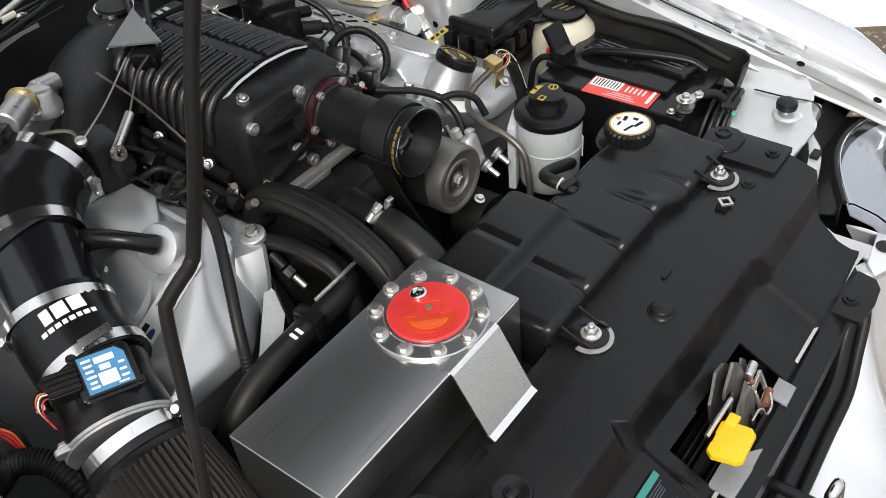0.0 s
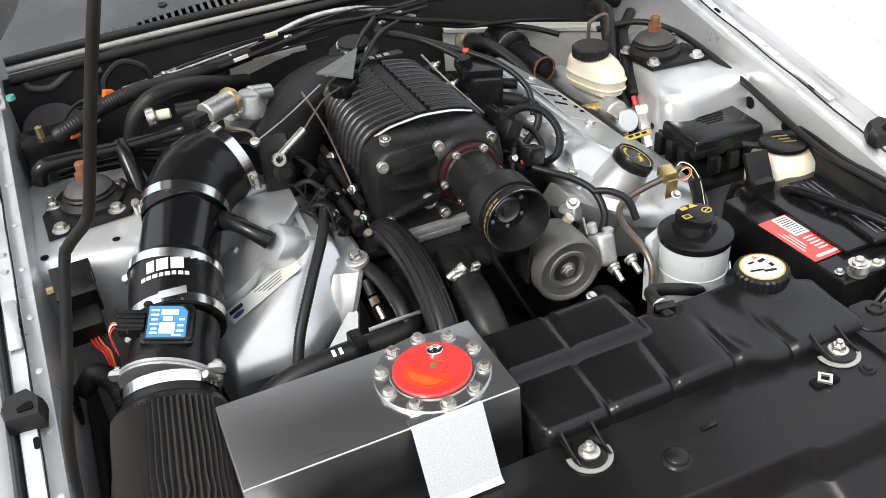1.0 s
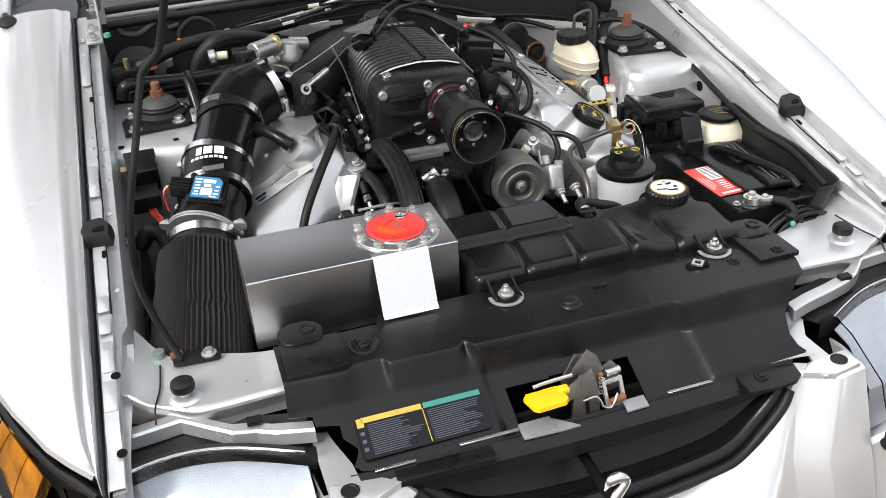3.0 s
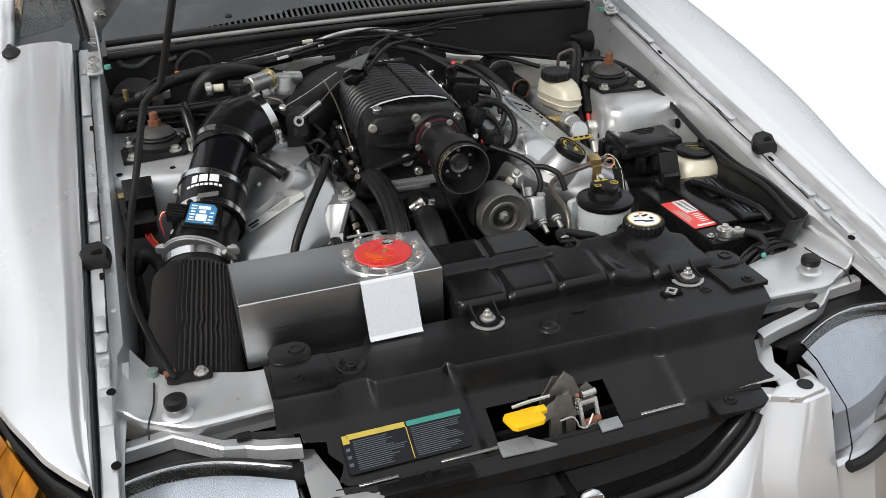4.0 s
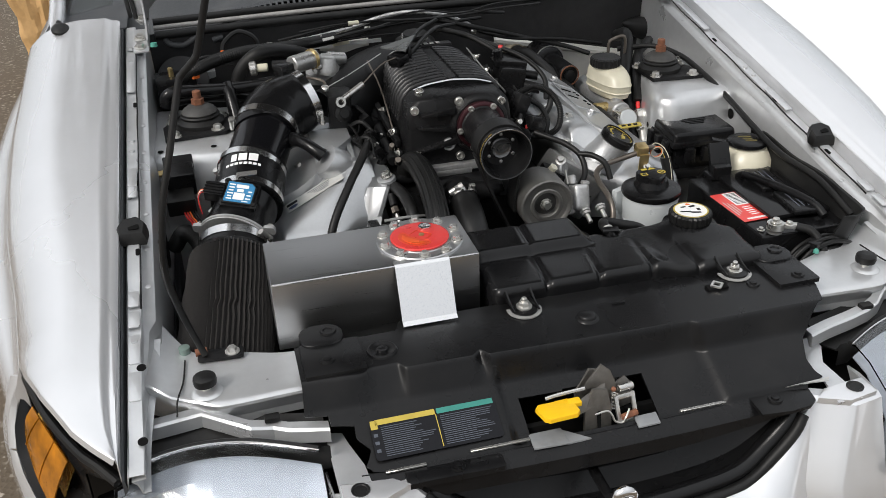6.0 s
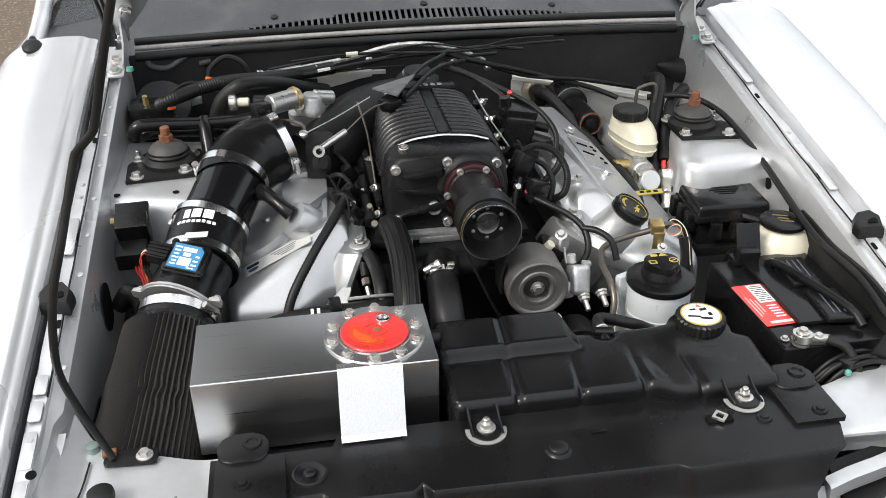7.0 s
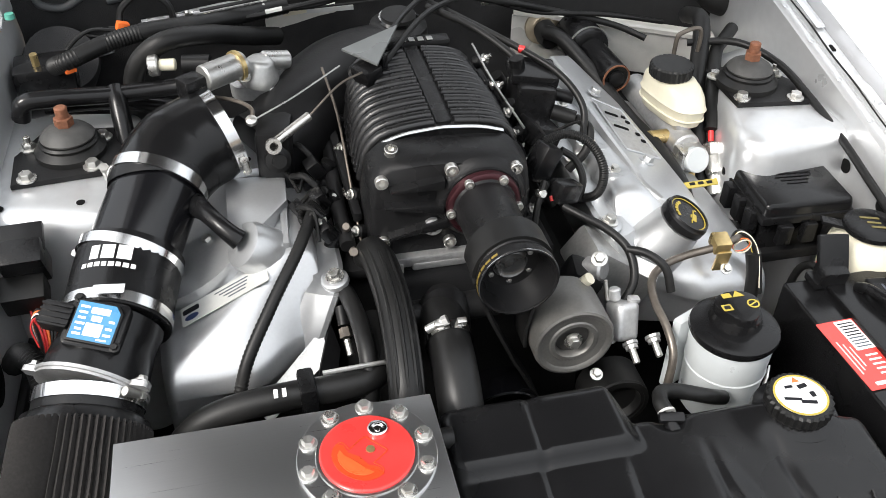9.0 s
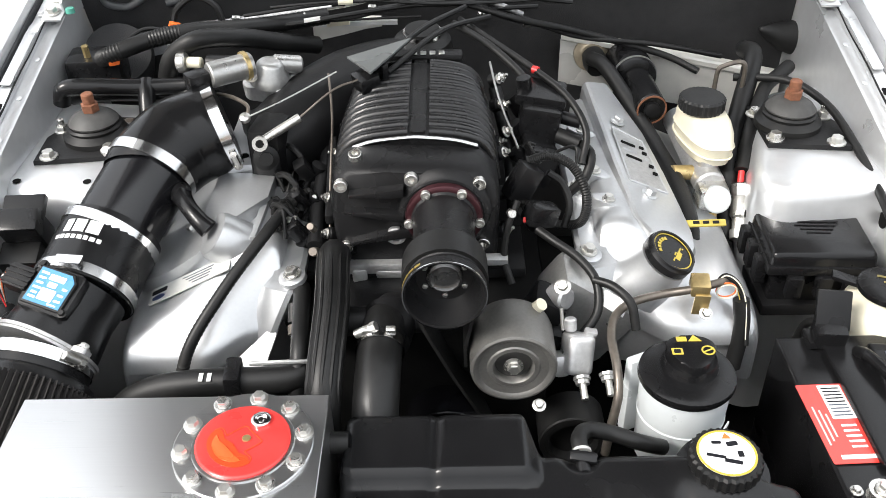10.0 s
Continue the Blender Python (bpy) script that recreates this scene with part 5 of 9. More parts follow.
# ---- long black coolant bottle ----
def coolant_bottle():
    t = thing("coolant_bottle", "long black plastic coolant bottle with moulded lobes and a screw cap", "coolant bottle", (0.15, 0.14, 0.74))

    def ends(x):
        return 0.052 - 0.014 * step(0.20, 0.25, x), 0.248 - 0.050 * step(0.105, 0.125, x) - 0.045 * step(0.24, 0.37, x)

    def top(x, y):
        f, b = ends(x)
        z = 0.820 + 0.016 * step(0.148, 0.163, y) * step(0.126, 0.100, x)
        z -= 0.010 * step(0.028, 0.0, math.hypot(x - 0.166, (y - 0.196) * 0.8))
        z -= 0.005 * step(0.0, 0.030, x - 0.200 + 0.22 * (y - 0.06)) * step(0.165, 0.085, y)
        for g, lean in ((0.001, 0.05), (0.093, 0.10), (0.188, 0.04), (0.268, 0.0)):
            near = step(f + 0.035, f + 0.005, y)
            z -= (0.0034 * step(0.165 if g > 0.05 else 0.26, 0.10 if g > 0.05 else 0.24, y) + 0.0040 * near) * math.exp(-(abs(x - g - lean * (y - f)) / 0.0058) ** 2)
        z += 0.014 * math.exp(-(math.hypot(x - 0.313, y - 0.164) / 0.055) ** 4)
        for e, r in ((y - f, 0.013), (b - y, 0.018), (x + 0.094, 0.016), (0.392 - x, 0.018)):
            q = max(0.0, 1 - max(0.0, e) / r)
            z -= r * (1 - math.sqrt(max(0.0, 1 - q * q)))
        return z

    loops = []
    ts = [0.0, 0.004, 0.010, 0.018, 0.028, 0.040, 0.055, 0.075] + [0.10 + 0.9 * k / 44 for k in range(45)]
    for x in spread(-0.094, 0.392, 150):
        f, b = ends(x)
        e = 0.010 * (1 - min(1, min(x + 0.094, 0.392 - x) / 0.016)) ** 2
        groove = 0.004 * sum(math.exp(-(abs(x - g) / 0.0055) ** 2) for g in (0.001, 0.093, 0.188, 0.268))
        row = [(x, f + 0.012 + e, 0.735), (x, f + 0.004 + e, 0.780), (x, f - 0.004 + e, 0.782), (x, f - 0.004 + e, 0.786), (x, f + 0.001 + e, 0.788), (x, f + groove + e, top(x, f) - 0.006)]
        row += [(x, f + e + groove * (1 - t) ** 6 + (b - f - e) * t, top(x, f + (b - f) * t)) for t in ts]
        row += [(x, b, top(x, b) - 0.012), (x, b, 0.74)]
        loops.append(row)
    part("bottle", rings(B(), loops), SATIN, t, "satin black moulded bottle", degrees=40)
    c = Vector((0.312, 0.164, 0.825))
    part("neck", lathe(B(), c + Vector((0, 0, -0.006)), (0, 0, 1), [(0, 0.050), (0.006, 0.048), (0.009, 0.040), (0.012, 0.036)], 36), SATIN, t)
    n = 28
    prof = [(0.0065, 0.037), (0.010, 0.0385), (0.022, 0.0385), (0.025, 0.036), (0.0255, 0.031)]
    loops = []
    for h, r in prof:
        loops.append([c + Vector((math.cos(2 * math.pi * j / (n * 2)) * (r - (0.0022 if j % 2 else 0)), math.sin(2 * math.pi * j / (n * 2)) * (r - (0.0022 if j % 2 else 0)), h)) for j in range(n * 2)])
    cap = part("screw_cap", rings(B(), loops), RUBBER, t, "knurled black screw cap", degrees=20)
    part("cap_label", lathe(B(), c + Vector((0, 0, 0.0256)), (0, 0, 1), [(0, 0.031), (0.0006, 0.031)], 40), WHITE, cap, "white printed cap label")
    part("label_ring", lathe(B(), c + Vector((0, 0, 0.0258)), (0, 0, 1), [(0, 0.0310), (0.0006, 0.0310), (0.0006, 0.0285), (0, 0.0285)], 40, cap=False), YELLOWP, cap, "thin yellow ring")
    for x, y, w, h, r in ((-0.012, -0.004, 0.020, 0.004, -15), (0.004, -0.012, 0.018, 0.005, -15), (0.008, 0.012, 0.012, 0.006, 10), (-0.008, 0.014, 0.010, 0.004, 0), (0.014, -0.002, 0.006, 0.008, 0)):
        part("symbol", prism(B(), rounded(w, h, 0.001), 0, 0.0004, pose(c.x + x, c.y + y, c.z + 0.0264, 0, 0, r)), LABELDARK, cap, "dark printed symbol")
    part("symbol", prism(B(), [(-0.005, 0), (0.005, 0), (0, 0.008)], 0, 0.0004, pose(c.x + 0.004, c.y + 0.019, c.z + 0.0264)), ORANGE, cap, "orange warning triangle")
    # outlet and its hose
    part("outlet", cyl(B(), (0.168, 0.172, 0.812), (0.168, 0.194, 0.818), 0.0085), SATIN, t)
    part("outlet_clip", box(B(), (0.168, 0.186, 0.822), (0.030, 0.012, 0.010), (20, 0, -12), 0.003), SATIN, t)
    part("outlet_band", lathe(B(), (0.168, 0.196, 0.818), (0, 1, 0.2), [(0, 0.0105), (0.003, 0.0105)], 20), PALE, t, "pale ring at the outlet")
    # mounting ears with washers
    for x in (-0.0535, 0.3195):
        u = [(0.021 * math.cos(q), 0.021 * math.sin(q)) for q in [radians(w) for w in range(180, 361, 12)]] + [(0.021, 0.034), (-0.021, 0.034)]
        ear = part("ear", prism(B(), u, 0.8005, 0.8040, pose(x, 0.018, 0), 0.001), SATIN, t, "black mounting ear")
        for d in (-0.0205, 0.0205):
            part("ear_rib", tube(B(), [(x + d, 0.006, 0.8045), (x + d, 0.026, 0.8075), (x + d, 0.050, 0.818)], 0.0019, 8, 3), SATIN, ear)
        bm = rings(B(), [[(x + 0.0285 * math.cos(q), 0.020 + 0.0285 * math.sin(q), 0.8000), (x + 0.0222 * math.cos(q), 0.020 + 0.0222 * math.sin(q), 0.8004)] for q in [radians(w) for w in range(168, 373, 10)]], closed=False)
        part("washer", bm, GREYPALE, t, "pale crescent washer", thick=0.002)
        bolt((x, 0.020, 0.8040), (0, 0, 1), 0.0090, t, stud=0.016)
    return t


coolant_bottle()
tagged(part("bottle_hose", tube(B(), [(0.168, 0.196, 0.818), (0.167, 0.214, 0.820), (0.178, 0.231, 0.815), (0.205, 0.235, 0.806), (0.24, 0.228, 0.797), (0.27, 0.24, 0.775)], 0.0095, 12), RUBBER), "short bent black rubber hose off the coolant bottle", "hose")


# ---- supercharger ----


def supercharger():
    t = thing("supercharger", "black cast twin-screw supercharger with ribbed case and drive pulley", "supercharger", (-0.015, 0.66, 0.83))
    secs = [(-0.122, 0.835), (-0.124, 0.93), (-0.116, 0.968), (-0.098, 0.990), (-0.07, 0.999), (-0.035, 1.003), (-0.018, 1.004), (0.0, 1.003), (0.035, 0.999), (0.066, 0.990), (0.083, 0.968), (0.090, 0.93), (0.090, 0.835)]
    loops = []
    for y in spread(0.570, 0.835, 8):
        g = 1 - 0.10 * step(0.66, 0.84, y)
        loops.append([(-0.017 + (x + 0.017) * g, y, z - (0.004 if y > 0.82 else 0)) for x, z in secs])
    part("case", rings(B(), loops), CRINKLE, t, "black ribbed case")
    def across(y, lo, hi, up):
        g = 1 - 0.10 * step(0.66, 0.84, y)
        out = []
        for x, z in secs[1:-1]:
            if lo <= x <= hi:
                n = Vector((x + 0.017, 0, (z - 0.93) * 1.6)).normalized()
                out.append((-0.017 + (x + 0.017) * g + n.x * up, y, z + n.z * up))
        return out

    for k in range(12):
        y = 0.586 + 0.0195 * k
        left = across(y, -0.2, -0.03, 0.0015) + [(-0.026, y, 1.0045)]
        right = [(0.002, y + 0.002, 1.0035)] + across(y + 0.002, 0.03, 0.2, 0.0015)
        for path in (left, right):
            part("rib", tube(B(), path, 0.0074, 8, 2), RIBBED, t, degrees=60)
    part("spine", prism(B(), rounded(0.020, 0.235, 0.004), 0.998, 1.0065, pose(-0.012, 0.70, 0), 0.003), CRINKLE, t)
    part("rear_boss", box(B(), (-0.005, 0.829, 1.004), (0.115, 0.026, 0.014), bev=0.006), CRINKLE, t)
    rear = [(x * 0.9 - 0.0017, 0.838, z + 0.001) for x, z in secs[1:9]]
    part("joint_edge", tube(B(), rear, 0.0015, 6, 3), GREYMETAL, t, "thin bright machined edge")
    for k in range(4):
        part("mark", box(B(), (-0.022 + 0.014 * k, 0.822, 1.0125), (0.009, 0.012, 0.0016), (0, 0, 0), 0.0004, 1), GREYMETAL, t, "worn raised mark")
    # machined bright edge round the front joint
    edge = [(x * 1.0, 0.568, z + 0.002) for x, z in [(-0.1235, 0.86)] + secs[1:4]]
    part("joint_edge", tube(B(), edge, 0.0016, 6, 3), CHROME, t, "bright machined edge")
    edge = [(x, 0.569, z + 0.002) for x, z in secs[3:10]]
    part("joint_edge", tube(B(), edge, 0.0024, 6, 3), CHROME, t, "bright machined edge")
    # front plate
    out = [(-0.126, 0.850), (-0.130, 0.93), (-0.122, 0.978), (-0.104, 0.994), (-0.06, 0.998), (0.03, 0.994), (0.07, 0.988), (0.090, 0.968), (0.096, 0.93), (0.094, 0.850), (0.06, 0.842), (-0.09, 0.842)]
    loops = []
    for y, g in ((0.566, 1.0), (0.545, 1.0), (0.530, 0.985), (0.514, 0.955), (0.508, 0.90)):
        loops.append([(-0.017 + (x + 0.017) * g, y, 0.92 + (z - 0.92) * g) for x, z in out])
    part("front_plate", rings(B(), loops), CRINKLE, t, "black cast front plate", degrees=45)
    for a, b in (((-0.108, 0.938), (-0.022, 0.926)), ((-0.104, 0.888), (-0.022, 0.905)), ((-0.100, 0.962), (-0.030, 0.966))):
        w = prism(B(), [(a[0], a[1] - 0.002), (b[0], b[1] - 0.007), (b[0], b[1] + 0.007), (a[0], a[1] + 0.003)], 0, 0.018, pose(0, 0.512, 0, 90), 0.002, 2)
        part("plate_rib", w, RIBBED, t, "raised wedge-shaped rib")
    for x, y, z in ((-0.110, 0.508, 0.973), (-0.020, 0.506, 0.982), (0.066, 0.506, 0.974), (-0.092, 0.535, 0.9955), (-0.110, 0.508, 0.878), (-0.020, 0.506, 0.868), (0.072, 0.508, 0.880)):
        d = (0, -1, 0) if z < 0.99 else (0, -0.3, 1)
        socket_screw((x, y + 0.002, z), d, 0.0088, t)
    part("eyelet", lathe(B(), (-0.043, 0.507, 0.896), (0, -1, 0), [(0, 0.013), (0.006, 0.013), (0.007, 0.011), (0.006, 0.008), (0.001, 0.007)], 28), CAST, t, "bare aluminium threaded port")
    # snout with its flange
    c = Vector((0.021, 0.506, 0.932))
    part("snout_boss", lathe(B(), c, (0, -1, 0), [(-0.004, 0.062), (0.006, 0.058), (0.009, 0.053), (0.012, 0.052)], 44), CRINKLE, t, "round black boss")
    part("snout_flange", lathe(B(), c + Vector((0, -0.012, 0)), (0, -1, 0), [(0, 0.050), (0.007, 0.049), (0.009, 0.046), (0.009, 0.042)], 44), surface("purple_flange", (0.050, 0.016, 0.020), 0.3, 0.6, 90, 0.2), t, "dark red-tinted snout flange")
    part("snout", lathe(B(), c + Vector((0, -0.020, 0)), (0, -1, 0), [(0, 0.043), (0.004, 0.0395), (0.050, 0.0385), (0.10, 0.0385), (0.106, 0.041)], 44), CRINKLE, t, "black snout tube")
    for a in (60, 120, 185, -5, 245, 300):
        p = c + Vector((math.cos(radians(a)) * 0.0455, -0.021, math.sin(radians(a)) * 0.0455))
        socket_screw(p, (0, -1, 0), 0.0062, t)
    pc = c + Vector((0, -0.122, 0))
    prof = [(0, 0.036), (0.002, 0.046), (0.008, 0.0475)]
    for k in range(6):
        prof += [(0.011 + 0.0045 * k, 0.0445), (0.0132 + 0.0045 * k, 0.0465)]
    prof += [(0.040, 0.0465), (0.042, 0.049), (0.052, 0.049), (0.054, 0.0475), (0.0535, 0.0455), (0.030, 0.041), (0.018, 0.034), (0.016, 0.020), (0.016, 0.0)]
    pul = part("drive_pulley", lathe(B(), pc, (0, -1, 0), prof, 56), CRINKLE, t, "black deep-dished drive pulley", degrees=28)
    for a in range(128, 214, 12):
        n = Vector((math.cos(radians(a)), 0, math.sin(radians(a))))
        tan = Vector((-n.z, 0, n.x))
        bar = Matrix((tan, Vector((0, 1, 0)), n)).transposed().to_4x4()
        bar.translation = pc + Vector((0, -0.047, 0)) + n * 0.0487
        part("print_bar", prism(B(), rounded(0.0085, 0.0035, 0.001), 0, 0.0006, bar), surface("gold_print", (0.30, 0.21, 0.05), 0.4, 0.5), pul, "dull gold printed bar")
    part("pulley_rim", lathe(B(), pc + Vector((0, -0.0535, 0)), (0, -1, 0), [(0, 0.0493), (0.0012, 0.0493), (0.0012, 0.0479), (0, 0.0479)], 56, cap=False), CHROME, pul, "thin bright rim")
    part("hub", lathe(B(), pc + Vector((0, -0.0165, 0)), (0, -1, 0), [(0, 0.022), (0.004, 0.021), (0.006, 0.018), (0.004, 0.015), (0.004, 0.009), (0.008, 0.008), (0.008, 0.0)], 30), surface("dark_hub_steel", (0.16, 0.16, 0.16), 0.3, 0.8, 200, 0.15), pul, "dark steel hub")
    for a in (90, 210, 330, 150, 30, 270):
        p = pc + Vector((math.cos(radians(a)) * 0.027, -0.0165, math.sin(radians(a)) * 0.027))
        part("bolt", lathe(B(), p, (0, -1, 0), [(0, 0.0036), (0.003, 0.0036), (0.0035, 0.0026)], 6), GREYMETAL, pul)
    return t


supercharger()


def idler():
    c = Vector((0.103, 0.334, 0.815))
    t = thing("idler_pulley", "wide grey metal belt pulley with a turned face", "pulley", (0.103, 0.38, 0.755))
    prof = [(0.0, 0.040), (0.002, 0.0515), (0.010, 0.0535), (0.070, 0.0535), (0.0745, 0.0525), (0.076, 0.0495), (0.0750, 0.046), (0.0725, 0.043), (0.071, 0.033), (0.0725, 0.031), (0.0725, 0.026), (0.069, 0.024), (0.062, 0.023)]
    part("wheel", lathe(B(), c + Vector((0, 0.072, 0)), (0, -1, 0), prof, 64), surface("turned_grey_metal", (0.20, 0.195, 0.185), 0.42, 0.7, 240, 0.15, bump=0.06, bump_scale=900), t, "grey turned wheel", degrees=28)
    part("bearing", lathe(B(), c + Vector((0, 0.012, 0)), (0, -1, 0), [(0, 0.0228), (0.003, 0.0225), (0.004, 0.015)], 28), surface("bearing_shield", (0.07, 0.068, 0.065), 0.4, 0.5, 200, 0.2), t, "dark bearing shield")
    bolt(c + Vector((0, 0.004, 0)), (0, -1, 0), 0.0085, t)
    part("arm", box(B(), (0.14, 0.418, 0.77), (0.045, 0.03, 0.08), (0, 20, 0), 0.01), CASTBLACK, t, "black tensioner arm")
    part("grease_cap", cyl(B(), (0.130, 0.400, 0.850), (0.140, 0.393, 0.866), 0.008), CREAM, t, "small cream plastic cap")


idler()


def belt():
    """The ribbed drive belt, a flat band round the pulleys."""
    t = thing("drive_belt", "black ribbed drive belt running down from the supercharger pulley", "belt", (0.03, 0.37, 0.5))
    y0, y1 = 0.352, 0.392

    def band(pts):
        loops = []
        k = len(pts)
        for i, (x, z) in enumerate(pts):
            dx, dz = pts[min(i + 1, k - 1)][0] - pts[max(i - 1, 0)][0], pts[min(i + 1, k - 1)][1] - pts[max(i - 1, 0)][1]
            l = math.hypot(dx, dz)
            nx, nz = -dz / l * 0.002, dx / l * 0.002
            loops.append([(x + nx, y0, z + nz), (x + nx, y1, z + nz), (x - nx, y1, z - nz), (x - nx, y0, z - nz)])
        return rings(B(), loops, closed=True)

    arc = [(0.021 + 0.049 * math.cos(radians(a)), 0.932 + 0.049 * math.sin(radians(a))) for a in range(-20, 196, 12)]
    part("upper_run", band(arc), RUBBER, t)
    part("left_run", band([(-0.026, 0.92), (-0.005, 0.86), (0.03, 0.78), (0.07, 0.70), (0.10, 0.62)]), RUBBER, t)
    part("right_run", band([(0.067, 0.916), (0.052, 0.87), (0.044, 0.83), (0.045, 0.80)]), RUBBER, t)
    for x, z, r, mat, edge in ((0.02, 0.68, 0.055, GLOSS, CHROME), (0.185, 0.675, 0.045, RUBBER, RUBBER)):
        p = part("lower_pulley", lathe(B(), (x, 0.39, z), (0, -1, 0), [(0, r - 0.01), (0.002, r), (0.05, r), (0.052, r - 0.002), (0.052, r - 0.012), (0.04, r - 0.015), (0.04, 0.0)], 40), mat, t, "black lower pulley")
        part("rim", lathe(B(), (x, 0.338, z), (0, -1, 0), [(0, r - 0.001), (0.0012, r - 0.001), (0.0012, r - 0.007), (0, r - 0.007)], 40, cap=False), edge, p, "thin rim")


belt()


def engine_front():
    t = thing("engine_block", "dark cast engine front with pump housing and brackets", "engine", (0, 0.6, 0.45))
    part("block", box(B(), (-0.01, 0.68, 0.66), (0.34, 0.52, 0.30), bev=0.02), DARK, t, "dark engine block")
    part("front_housing", box(B(), (-0.03, 0.48, 0.77), (0.17, 0.10, 0.12), bev=0.02), CASTBLACK, t, "dark cast front housing")
    part("outlet_housing", lathe(B(), (-0.05, 0.415, 0.83), (0, -1, 0), [(0, 0.035), (0.03, 0.03), (0.05, 0.026)], 24), CASTBLACK, t)
    part("manifold_plate", box(B(), (-0.02, 0.56, 0.832), (0.30, 0.12, 0.016), bev=0.004), CASTBLACK, t)
    part("intercooler_plate", box(B(), (-0.02, 0.51, 0.846), (0.19, 0.03, 0.016), (0, 0, 0), 0.004), CAST, t, "bare aluminium plate")
    part("bracket", box(B(), (0.15, 0.45, 0.81), (0.05, 0.05, 0.06), (0, 25, -10), 0.012), CASTBLACK, t, "dark cast bracket")
    br = part("bracket", box(B(), (0.186, 0.375, 0.800), (0.036, 0.034, 0.052), (-25, 12, 12), 0.009, 3), ALLOY, t, "bright cast aluminium bracket")
    part("stub", cyl(B(), (0.178, 0.388, 0.826), (0.177, 0.394, 0.842), 0.008, n=16, bev=0.002), ALLOY, br)
    part("pin", cyl(B(), (0.168, 0.390, 0.826), (0.166, 0.400, 0.852), 0.0025, n=10), STEEL, br, "thin steel pin")
    part("ear", box(B(), (0.203, 0.385, 0.825), (0.016, 0.012, 0.008), (0, 10, 0), 0.003), ALLOY, br)
    part("web", box(B(), (0.165, 0.372, 0.785), (0.020, 0.024, 0.030), (-20, 0, 10), 0.006), ALLOY, br)
    for p in ((0.190, 0.350, 0.782), (0.222, 0.352, 0.786)):
        part("nut", lathe(B(), p, (0.05, -0.8, -0.4), [(0, 0.011), (0.004, 0.011), (0.005, 0.009), (0.010, 0.009)], 8), GREYMETAL, br)
        part("stud", cyl(B(), p, Vector(p) + Vector((0.002, -0.026, -0.014)), 0.0048, n=12, bev=0.001), STEEL, br, "bright threaded stud")
    bolt((0.135, 0.322, 0.762), (0, -0.4, 1), 0.006, t)


engine_front()


